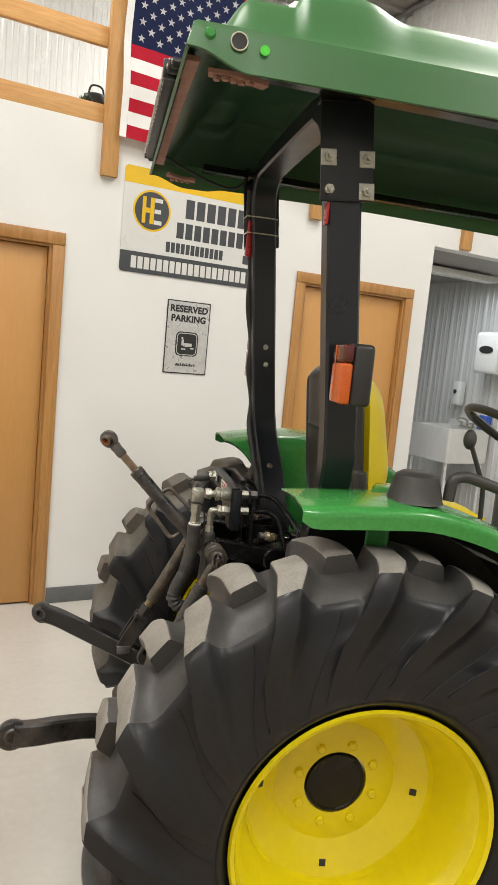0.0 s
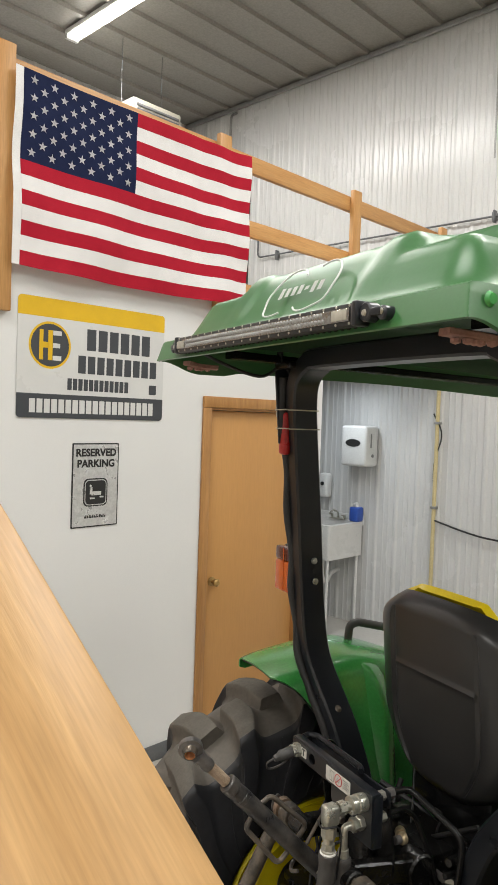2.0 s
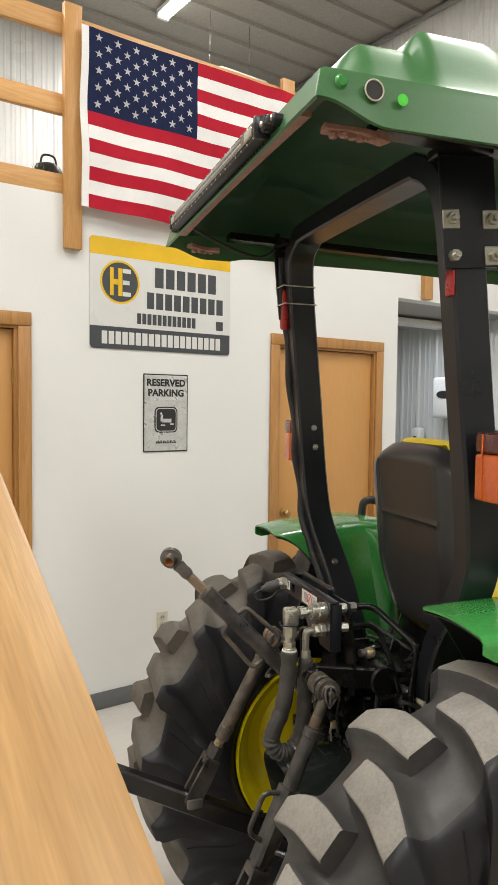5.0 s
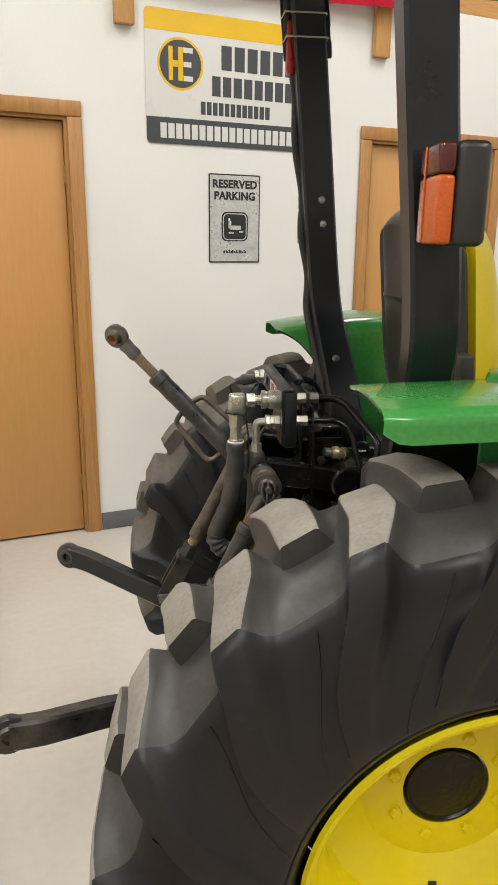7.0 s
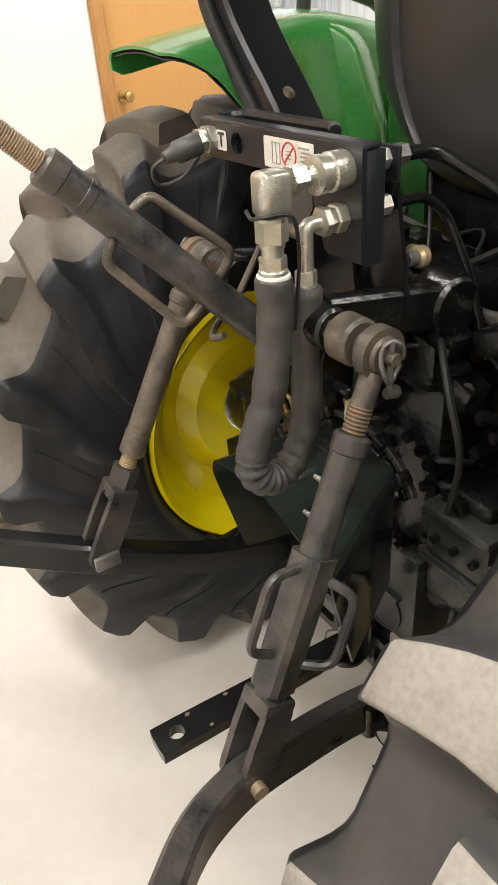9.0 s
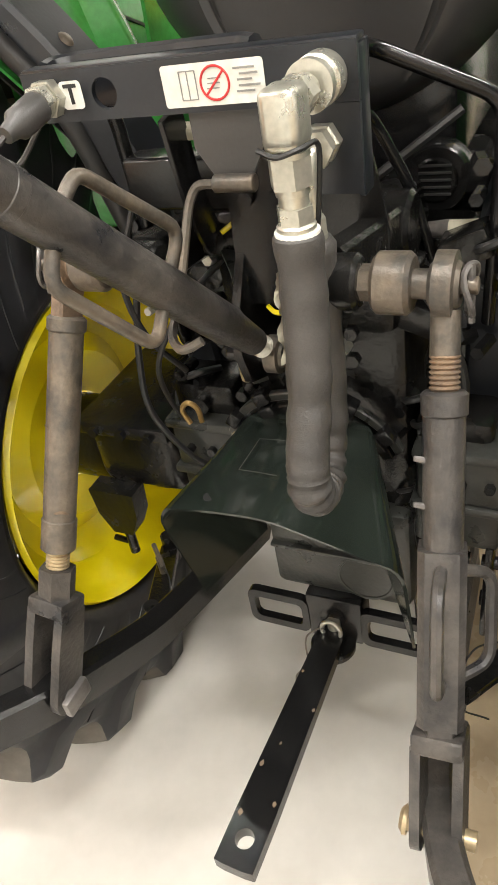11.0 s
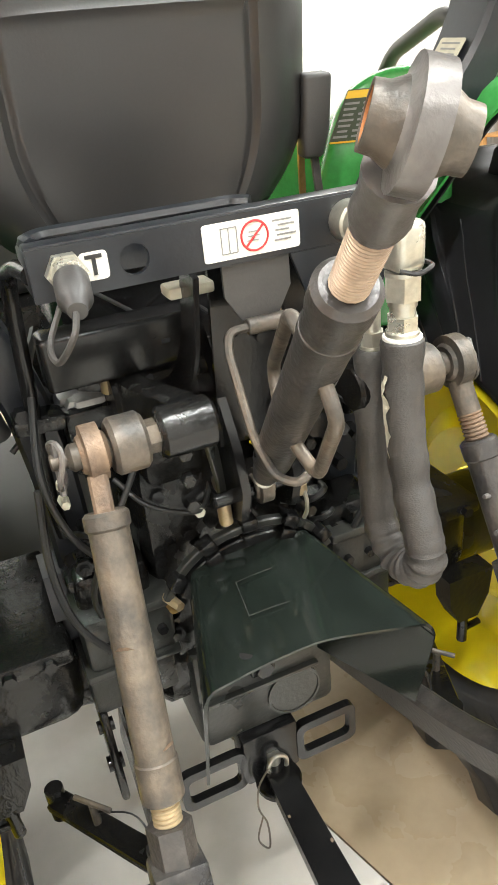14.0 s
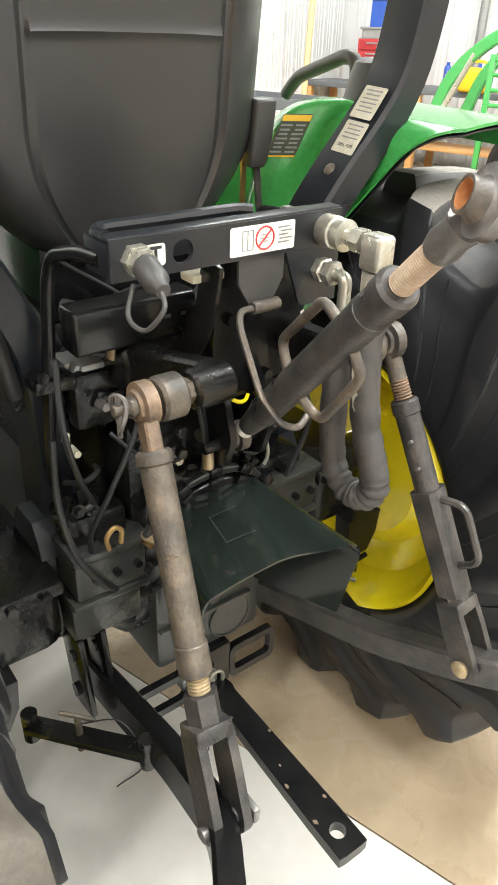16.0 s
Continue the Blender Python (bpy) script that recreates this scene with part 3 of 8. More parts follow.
# ---- things on the white wall ----
FACE = pose(0, 0, 0, 90)      # x right, y up, z out of the wall towards the room


def on_wall(x, z, out=0.0):
    return Matrix.Translation((x, WY - out, z)) @ FACE


sign = thing("wall_sign", on_wall(2.541, 2.378), "white company sign with yellow top band and dark grey foot band", "sign")
W, H = 0.934, 0.618
bm = BM()
prism(bm, rect_poly(W, H, 0.022), 0.004, pose(0, 0, 0.001))
part("panel", bm, M_SIGNWHITE, sign)


def plate(parent, name, mat, cx, cy, w, h, r=0.0, z=0.005, t=0.0006, m=None):
    bm = BM()
    prism(bm, rect_poly(w, h, r), t, (m or Matrix()) @ pose(cx, cy, z))
    return part(name, bm, mat, parent, flat=True)


def corner_band(parent, mat, w, h, r, cy, up, z=0.005):
    pts = [(-w / 2, 0), (w / 2, 0)]
    for cx, a0 in ((w / 2 - r, 0), (-w / 2 + r, 90)):
        for k in range(5):
            a = radians(a0 + 22.5 * k)
            pts.append((cx + r * math.cos(a), h - r + r * math.sin(a)))
    if not up:
        pts = [(x, -yy) for x, yy in pts][::-1]
    bm = BM()
    prism(bm, pts, 0.0006, pose(0, cy, z))
    return part("band", bm, mat, parent, flat=True)


corner_band(sign, M_SIGNYELLOW, W, 0.098, 0.022, H / 2 - 0.098, True)
corner_band(sign, M_SIGNGREY, W, 0.125, 0.022, -H / 2 + 0.125, False)
for r, mat, z in ((0.122, M_SIGNYELLOW, 0.005), (0.110, M_SIGNGREY, 0.0058)):
    bm = BM()
    lathe(bm, [(0, 0), (r, 0), (r, 0.0006), (0, 0.0006)], pose(-0.283, 0.068, z), 40)
    part("emblem_disc", bm, mat, sign)
for cx, cy, w, h, mat in ((-0.335, 0.068, 0.022, 0.155, M_SIGNYELLOW), (-0.283, 0.068, 0.026, 0.155, M_SIGNYELLOW), (-0.309, 0.068, 0.03, 0.03, M_SIGNYELLOW),
                          (-0.243, 0.133, 0.05, 0.024, M_SIGNWHITE), (-0.247, 0.068, 0.042, 0.024, M_SIGNWHITE), (-0.243, 0.003, 0.05, 0.024, M_SIGNWHITE)):
    plate(sign, "emblem_bar", mat, cx, cy, w, h, z=0.0066)


def word_bars(parent, cx, cy, w, h, n, mat, gap=0.22, z=0.005):
    """A run of plain upright blocks for lettering."""
    step = w / n
    for k in range(n):
        plate(parent, "letter_block", mat, cx - w / 2 + step * (k + 0.5), cy, step * (1 - gap), h, z=z)


word_bars(sign, 0.150, 0.118, 0.44, 0.115, 6, M_SIGNGREY)
word_bars(sign, 0.150, -0.018, 0.54, 0.095, 9, M_SIGNGREY)
word_bars(sign, 0.020, -0.127, 0.40, 0.062, 12, M_SIGNGREY)
plate(sign, "square_badge", M_SIGNGREY, 0.39, -0.132, 0.052, 0.055, 0.004)
word_bars(sign, 0.000, -0.246, 0.80, 0.072, 19, M_SIGNWHITE, z=0.0058)

tin = thing("parking_sign", on_wall(2.557, 1.706), "embossed diamond-plate metal parking sign", "sign")
bm = BM()
prism(bm, rect_poly(0.30, 0.462, 0.006), 0.003, pose(0, 0, 0.001))
part("backing", bm, M_INK, tin)
bm = BM()
prism(bm, rect_poly(0.286, 0.448, 0.004), 0.0015, pose(0, 0, 0.0042))
rng = random.Random(4)
for i in range(13):
    for j in range(20):
        if abs(i - 6) < 3.3 and 5 <= j <= 11:
            continue
        if j >= 14 and 1 <= i <= 11:
            continue
        a = 45 if (i + j) % 2 else -45
        mm = pose(-0.132 + i * 0.022, -0.209 + j * 0.022, 0.0056, 0, 0, a)
        prism(bm, [(-0.0105, 0), (-0.004, -0.0032), (0.004, -0.0032), (0.0105, 0), (0.004, 0.0032), (-0.004, 0.0032)], 0.0016, mm)
part("diamond_plate", bm, M_DIAMOND, tin, flat=True)
lettering("lettering", "RESERVED", 0.056, pose(0, 0.178, 0.0072), M_INK, tin, 1.04, bold=0.0022)
lettering("lettering", "PARKING", 0.056, pose(0, 0.118, 0.0072), M_INK, tin, 1.04, bold=0.0022)
plate(tin, "badge", M_INK, 0, -0.04, 0.155, 0.155, 0.03, 0.0058, 0.0012)
plate(tin, "badge_rim", M_DIAMOND, 0, -0.04, 0.140, 0.140, 0.026, 0.0072, 0.0006)
plate(tin, "badge_field", M_INK, 0, -0.04, 0.130, 0.130, 0.022, 0.008, 0.0006)
for cx, cy, w, h in ((0.004, -0.045, 0.062, 0.022), (-0.03, -0.03, 0.016, 0.04), (0.038, -0.066, 0.026, 0.009), (-0.022, -0.072, 0.03, 0.009), (-0.034, -0.004, 0.012, 0.016)):
    plate(tin, "badge_mark", M_DIAMOND, cx, cy, w, h, 0.004, 0.0088)
word_bars(tin, 0, -0.172, 0.14, 0.018, 9, M_INK, z=0.0062)

outlet = thing("wall_outlet", on_wall(2.54, 0.45), "cream duplex outlet low on the white wall", "outlet")
bm = BM()
box(bm, (-0.036, -0.058, 0.0005), (0.036, 0.058, 0.007), 0.003)
part("cover_plate", bm, M_CREAM, outlet)
for s in (-1, 1):
    plate(outlet, "socket", M_BEIGE, 0, s * 0.022, 0.034, 0.028, 0.01, 0.007, 0.0015)
    for cx in (-0.007, 0.007):
        plate(outlet, "slot", M_INK, cx, s * 0.022 + 0.002, 0.003, 0.010, 0, 0.0088, 0.0004)

# ---- the flag, hung from the loft rail ----
FX0, FX1, FZ0, FZ1 = 2.022, 3.61, 2.815, 3.765
flag = thing("flag", Matrix.Translation((FX0, WY - 0.075, FZ0)), "striped flag with white stars on navy, hung from rail", "flag")
FW, FH = FX1 - FX0, FZ1 - FZ0


def cloth(a, b, out=0.0):
    """A place on the hanging cloth, a across and b up."""
    sag = -0.016 * math.sin(math.pi * a) * (1 - 0.3 * b) + 0.008 * a
    fold = 0.012 * math.sin(9.0 * a + 3.0 * (1 - b)) * (1 - 0.55 * b) + 0.010 * math.sin(21 * a - 5 * b) * (1 - b) + 0.006 * math.sin(5 * a + 14 * b) + 0.014 * math.sin(34 * a + 2 * b) * max(0, a - 0.62) * 2.2
    return Vector((a * FW + 0.004 * math.sin(8 * b), fold - out, b * FH + sag))


CA, CB = 0.435, 7 / 13
for k in range(13):
    lo, hi = 1 - (k + 1) / 13, 1 - k / 13
    a0 = CA if k < 6 else 0.012
    bm = BM()
    sheet(bm, lambda a, b: cloth(a0 + a * (1 - a0), lo + b * (hi - lo)), 60, 4, 0.002)
    part("stripe", bm, M_FLAGRED if k % 2 == 0 else M_FLAGWHITE, flag)
bm = BM()
sheet(bm, lambda a, b: cloth(0.012 + a * (CA - 0.012), 7 / 13 + b * 6 / 13), 34, 14, 0.002)
part("canton", bm, M_NAVY, flag)
bm = BM()
sheet(bm, lambda a, b: cloth(-0.014 + a * 0.026, b), 2, 24, 0.003)
part("heading", bm, M_FLAGWHITE, flag)
for r in range(9):
    for c in range(6 if r % 2 == 0 else 5):
        ca = 0.012 + (CA - 0.012) * ((c + 0.5) / 6 if r % 2 == 0 else (c + 1) / 6)
        cb = 1 - (r + 1) / 10 * 6 / 13
        bm = BM()
        vs = []
        for q in range(10):
            rad = 0.0245 if q % 2 == 0 else 0.0098
            an = math.pi / 2 + q * math.pi / 5
            vs.append(bm.verts.new(cloth(ca + rad * math.cos(an) / FW, cb + rad * math.sin(an) / FH, 0.0045)))
        mid = bm.verts.new(cloth(ca, cb, 0.0045))
        for q in range(10):
            bm.faces.new((vs[q], vs[(q + 1) % 10], mid))
        bmesh.ops.solidify(bm, geom=bm.faces[:], thickness=0.001)
        part("star", bm, M_FLAGWHITE, flag, flat=True)

# ---- ceiling fixtures ----
def strip_fixture(x, y):
    f = thing("ceiling_light", pose(x, y, CEIL - 0.024), "white strip light with two bare glowing tubes on the ceiling", "ceiling light", "strip lights")
    bm = BM()
    box(bm, (-0.06, -1.22, -0.05), (0.06, 1.22, 0), 0.008)
    part("housing", bm, M_WHITE, f)
    for s in (-0.045, 0.045):
        bm = BM()
        cyl(bm, (s, -1.19, -0.075), (s, 1.19, -0.075), 0.017, seg=12)
        part("tube", bm, M_GLOW, f)
    for yy in (-1.21, 1.17):
        bm = BM()
        box(bm, (-0.068, yy, -0.098), (0.068, yy + 0.04, -0.05), 0.004)
        part("end_cap", bm, M_WHITE, f)
    return f


for sx, sy in STRIPS:
    strip_fixture(sx, sy)

# ---- the tractor; x ahead, y to its left, z up, origin under the drawbar pin ----
TRACTOR = pose(1.800, 2.469, 0.031, 0, 0, -17.2)
tractor = thing("tractor", TRACTOR, "green compact tractor with yellow wheels, roll bar and canopy", "tractor")
AXU, AXZ, TR = 0.150, 0.583, 0.630      # rear axle and tyre radius


def P(name, bm, mat, label="", parent=None, flat=False):
    return part(name, bm, mat, parent or tractor, label, flat=flat)


# rear wheels: axis along y, outer side towards +y
def rear_wheel(hand, phase):
    wheel_bm = BM()
    ax = pose(0, 0, 0, -90)           # lathe z axis -> +y
    # rim: outer flange, well, disc, inner flange
    prof = [(0.085, 0.085), (0.135, 0.085), (0.165, 0.080), (0.205, 0.105), (0.245, 0.118), (0.262, 0.150), (0.272, 0.200), (0.292, 0.255), (0.312, 0.272),
            (0.322, 0.282), (0.327, 0.290), (0.322, 0.297), (0.312, 0.292), (0.306, 0.270), (0.290, 0.240), (0.262, 0.190), (0.252, 0.150),
            (0.252, 0.080), (0.262, 0.050), (0.296, 0.020), (0.306, 0.002), (0.314, -0.012), (0.320, -0.020), (0.327, -0.012), (0.322, 0.0), (0.31, 0.012), (0.276, 0.045),
            (0.256, 0.060), (0.245, 0.070), (0.205, 0.092), (0.165, 0.068), (0.135, 0.073), (0.085, 0.073), (0.085, 0.085)]
    lathe(wheel_bm, [(r * 0.965, y * 1.06) for r, y in prof], ax, 72)
    wheel = part("rear_wheel", wheel_bm, M_YELLOW, None, "yellow painted deep-dish steel wheel")
    # tyre: one moulded skin; bars in a V with hollow flanks, running down the side walls
    c, hw, n_bars = 0.145, 0.189, 17
    half = math.pi / n_bars
    rows = ((-0.205, 0.566, -0.195, 0.568, 0.0, 0.050, 1), (-0.195, 0.568, -0.190, 0.627, 0.0, 0.049, 1), (-0.05, 0.584, -0.05, TR, 0.0, 0.052, 1), (0.12, 0.587, 0.12, TR, 0.0, 0.053, 1),
            (0.32, 0.587, 0.33, TR, 0.004, 0.053, 1), (0.48, 0.583, 0.50, 0.629, 0.020, 0.050, 1), (0.62, 0.576, 0.66, 0.626, 0.040, 0.046, 1), (0.74, 0.563, 0.80, 0.621, 0.060, 0.042, 0.9),
            (0.81, 0.548, 0.870, 0.604, 0.080, 0.043, 0.8), (0.825, 0.522, 0.955, 0.576, 0.105, 0.047, 0.55), (0.865, 0.498, 1.000, 0.552, 0.135, 0.050, 0.45), (0.905, 0.470, 1.030, 0.520, 0.180, 0.054, 0.38),
            (0.938, 0.441, 1.036, 0.484, 0.235, 0.056, 0.35), (0.956, 0.405, 1.020, 0.432, 0.295, 0.055, 0.32), (0.962, 0.372, 0.992, 0.384, 0.350, 0.050, 0.4), (0.960, 0.352, 0.960, 0.352, 0.38, 0.04, 0.4),
            (0.925, 0.338, 0.925, 0.338, 0.38, 0.04, 0.4), (0.87, 0.327, 0.87, 0.327, 0.38, 0.04, 0.4), (0.81, 0.319, 0.81, 0.319, 0.38, 0.04, 0.4), (0.72, 0.310, 0.72, 0.310, 0.38, 0.04, 0.4))
    cols = ((-1.0, 0, 0.0), (0, -0.082, 0.03), (0, -0.050, 0.13), (0, -0.028, 0.34), (0, -0.012, 0.72), (0, -0.004, 0.94), (0, 0.004, 1.0), (1, -0.004, 1.0), (1, 0.004, 0.94), (1, 0.012, 0.72), (1, 0.028, 0.34),
            (1, 0.050, 0.13), (1, 0.082, 0.03))
    bm = BM()
    for side in (1, -1):
        grid = []
        for sc, rc, st, rt, da, w, fl in rows:
            ring = []
            for k in range(n_bars):
                a0 = 2 * math.pi * (k + (0.5 if side < 0 else 0)) / n_bars
                wear = 0.0022 * math.sin(k * 2.3 + st * 5) + 0.0012 * math.sin(k * 5.1)
                for edge, off, f in cols:
                    d = -half if edge < 0 else (off * fl - w if edge == 0 else off * fl + w)
                    an = phase + (a0 + d + da) * hand
                    g = f if side > 0 or rt > 0.58 else f * 0.45
                    r, y = rc + (rt + wear * (rt > rc + 0.03) - rc) * g, c + side * hw * (sc + (st - sc) * g)
                    ring.append(bm.verts.new((r * math.cos(an), y, max(-AXZ - 0.029, r * math.sin(an)))))
            grid.append(ring)
        m = len(grid[0])
        for i, (p, q) in enumerate(zip(grid, grid[1:])):
            for j in range(m):
                j2 = (j + 1) % m
                fc = bm.faces.new((p[j], p[j2], q[j2], q[j]))
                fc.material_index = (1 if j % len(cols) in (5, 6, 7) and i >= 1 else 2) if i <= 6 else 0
    bmesh.ops.recalc_face_normals(bm, faces=bm.faces)
    # fine moulding lines down the hollows
    for side in (1, -1):
        for k in range(n_bars):
            a0 = 2 * math.pi * (k + (0.5 if side < 0 else 0)) / n_bars
            line = []
            for sc, rc, st, rt, da, w, fl in rows[8:16]:
                an = phase + (a0 + half * 0.92 + da) * hand
                line.append((rc * math.cos(an), c + side * (hw * sc + 0.0006), rc * math.sin(an)))
            lb = BM()
            tube(lb, line, 0.0016, 5)
            part("moulding_line", lb, M_TYRE, wheel)
    for s in (1, -1):
        lathe(bm, [(0.334, c + s * hw * 0.915), (0.3385, c + s * hw * 0.937), (0.343, c + s * hw * 0.945)], ax, 64)
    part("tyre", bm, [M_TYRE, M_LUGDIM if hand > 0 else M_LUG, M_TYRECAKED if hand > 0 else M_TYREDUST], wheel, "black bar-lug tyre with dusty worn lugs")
    bm = BM()
    lathe(bm, [(0, 0.092), (0.06, 0.092), (0.069, 0.091), (0.072, 0.095), (0.076, 0.095), (0.079, 0.086), (0.079, -0.02), (0.075, -0.06), (0.075, -0.15), (0, -0.15)], ax, 40)
    part("hub", bm, M_CAST, wheel, "black axle hub")
    for k in range(8):
        a = 2 * math.pi * (k + 0.4) / 8
        bm = BM()
        lathe(bm, [(0, 0.101), (0.009, 0.101), (0.0125, 0.098), (0.0125, 0.088), (0.017, 0.088), (0.017, 0.083), (0, 0.083)],
              Matrix.Translation((0.106 * math.cos(a), 0, 0.106 * math.sin(a))) @ ax, 6)
        part("wheel_bolt", bm, M_YELLOW, wheel, flat=True)
    for k in range(4):
        a = 2 * math.pi * (k + 0.06) / 4
        mm = Matrix.Translation((0.205 * math.cos(a), 0.1140, 0.205 * math.sin(a))) @ Matrix.Rotation(-a, 4, "Y") @ Matrix.Rotation(radians(20), 4, "Z")
        bm = BM()
        box(bm, (-0.0085, -0.002, -0.0085), (0.0085, 0.002, 0.0085), 0.001, mm)
        part("square_hole", bm, M_INK, wheel)
    return wheel


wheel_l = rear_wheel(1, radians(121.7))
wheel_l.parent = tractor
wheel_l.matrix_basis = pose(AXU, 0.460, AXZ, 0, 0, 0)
wheel_r = rear_wheel(-1, radians(180 - 130.2))
wheel_r.parent = tractor
wheel_r.matrix_basis = pose(AXU, -0.443, AXZ, 0, 0, 180)


# front wheels, hood and frame ahead of the seat
def front_wheel(s):
    bm = BM()
    ax = pose(1.72, s * 0.44, 0.36, -90 * s)
    lathe(bm, [(0.06, 0.05), (0.15, 0.05), (0.19, 0.10), (0.205, 0.13), (0.215, 0.12), (0.19, 0.06), (0.19, -0.06), (0.215, -0.12), (0.19, -0.1), (0.15, 0.03), (0.06, 0.03)], ax, 40)
    w = P("front_wheel", bm, M_YELLOW)
    bm = BM()
    prof = [(0.2, -0.10)] + [(0.2 + 0.15 * abs(math.sin(math.pi * k / 14)) ** 0.5, -0.125 * math.cos(math.pi * k / 14)) for k in range(1, 14)] + [(0.2, 0.10)]
    lathe(bm, prof, ax, 48)
    for k in range(32):
        a = 2 * math.pi * k / 32
        d = 1 if k % 2 else -1
        box(bm, (0.335, -0.022, -0.0 if d > 0 else -0.125), (0.362, 0.022, 0.125 if d > 0 else 0.0), 0.006, ax @ Matrix.Rotation(a, 4, "Z"), seg=1)
    part("tyre", bm, M_TYRE, w, "black lugged front tyre")
    bm = BM()
    cyl(bm, ax @ Vector((0, 0, -0.1)), ax @ Vector((0, 0, 0.07)), 0.06, seg=20)
    part("hub", bm, M_CAST, w)


front_wheel(1)
front_wheel(-1)
bm = BM()


def hood(a, b):
    u = 1.07 + 0.98 * a
    th = math.pi * (b - 0.5)
    w = 0.30 - 0.05 * a
    x = w * math.copysign(abs(math.sin(th)) ** 0.6, th)
    h = 0.36 - 0.10 * a
    return Vector((u, x, 0.92 + h * abs(math.cos(th)) ** 0.5))


sheet(bm, hood, 14, 22, 0.006)
P("hood", bm, M_GREEN, "rounded green engine hood")
for s in (1, -1):
    bm = BM()
    box(bm, (1.12, s * 0.3 - 0.004, 0.97), (1.9, s * 0.3 + 0.004, 1.0), 0.002)
    P("hood_stripe", bm, M_YELLOW)
bm = BM()
box(bm, (0.9, -0.22, 0.42), (2.0, 0.22, 0.93), 0.03)
P("engine_block", bm, M_CAST)
bm = BM()
box(bm, (0.95, -0.26, 0.93), (1.10, 0.26, 1.27), 0.05, seg=3)
P("dashboard", bm, M_PLASTIC, "black dashboard cowl")
bm = BM()
wm = pose(0.87, 0, 1.44, 0, 28, 0)
tube(bm, [wm @ Vector((0.19 * math.cos(2 * math.pi * k / 36), 0.19 * math.sin(2 * math.pi * k / 36), 0)) for k in range(37)], 0.014, 10)
sw = P("steering_wheel", bm, M_PLASTIC, "black steering wheel")
for k in range(3):
    bm = BM()
    a = 2 * math.pi * k / 3 + 0.5
    bar(bm, [wm @ Vector((0.19 * math.cos(a), 0.19 * math.sin(a), 0)), wm @ Vector((0.03 * math.cos(a), 0.03 * math.sin(a), -0.03))], 0.03, 0.008)
    part("spoke", bm, M_PLASTIC, sw)
bm = BM()
cyl(bm, wm @ Vector((0, 0, -0.02)), (1.01, 0, 1.20), 0.035, 0.05)
P("steering_column", bm, M_PLASTIC)
bm = BM()
box(bm, (0.3, -0.36, 0.62), (0.86, 0.36, 0.65), 0.008)
P("platform", bm, M_PLASTIC, "black rubber operator platform")

# transmission, axle housings
bm = BM()
box(bm, (0.045, -0.125, 0.60), (0.80, 0.125, 0.93), 0.025)
P("transmission_case", bm, M_CAST, "greasy black cast transmission case")
for lo, hi in (((0.018, 0.112), (0.20, 0.236)), ((0.018, -0.252), (0.20, -0.135))):
    bm = BM()
    box(bm, (lo[0], lo[1], 0.658), (hi[0], hi[1], 0.742), 0.010)
    hb = P("brake_housing", bm, M_HOUSING, "stepped oily black brake housing")
    bm = BM()
    box(bm, (lo[0] + 0.014, lo[1] + 0.006, 0.568), (hi[0], hi[1] + 0.006, 0.660), 0.008)
    part("lower_casting", bm, M_HOUSING, hb)
    bm = BM()
    box(bm, (lo[0] - 0.008, lo[1] - 0.003, 0.736), (hi[0], hi[1] + 0.003, 0.752), 0.005)
    box(bm, (lo[0] - 0.004, lo[1] - 0.002, 0.645), (hi[0], hi[1] + 0.008, 0.660), 0.005)
    part("cover_plate", bm, M_HOUSING, hb)
    for k in range(3):
        bm = BM()
        q = Vector((lo[0] + 0.002, lo[1] + 0.02 + 0.036 * k, 0.700))
        cyl(bm, q, q + Vector((-0.012, 0, 0)), 0.007, seg=6)
        part("bolt", bm, M_BLACK, hb, flat=True)
for s in (1, -1):
    bm = BM()
    lathe(bm, [(0, 0.10), (0.115, 0.10), (0.115, 0.13), (0.095, 0.15), (0.072, 0.25), (0.064, 0.33), (0.080, 0.335), (0.080, 0.35), (0.062, 0.36), (0.062, 0.40), (0, 0.40)], pose(AXU, 0, AXZ, -90 * s), 28)
    h = P("axle_housing", bm, M_CAST, "black cast axle housing")
    for k in range(10):
        a = 2 * math.pi * k / 10
        bm = BM()
        q = Vector((AXU + 0.103 * math.cos(a), s * 0.098, AXZ + 0.103 * math.sin(a)))
        cyl(bm, q, q - Vector((0, s * 0.014, 0)), 0.009, seg=6)
        part("bolt", bm, M_WORN, h, flat=True)
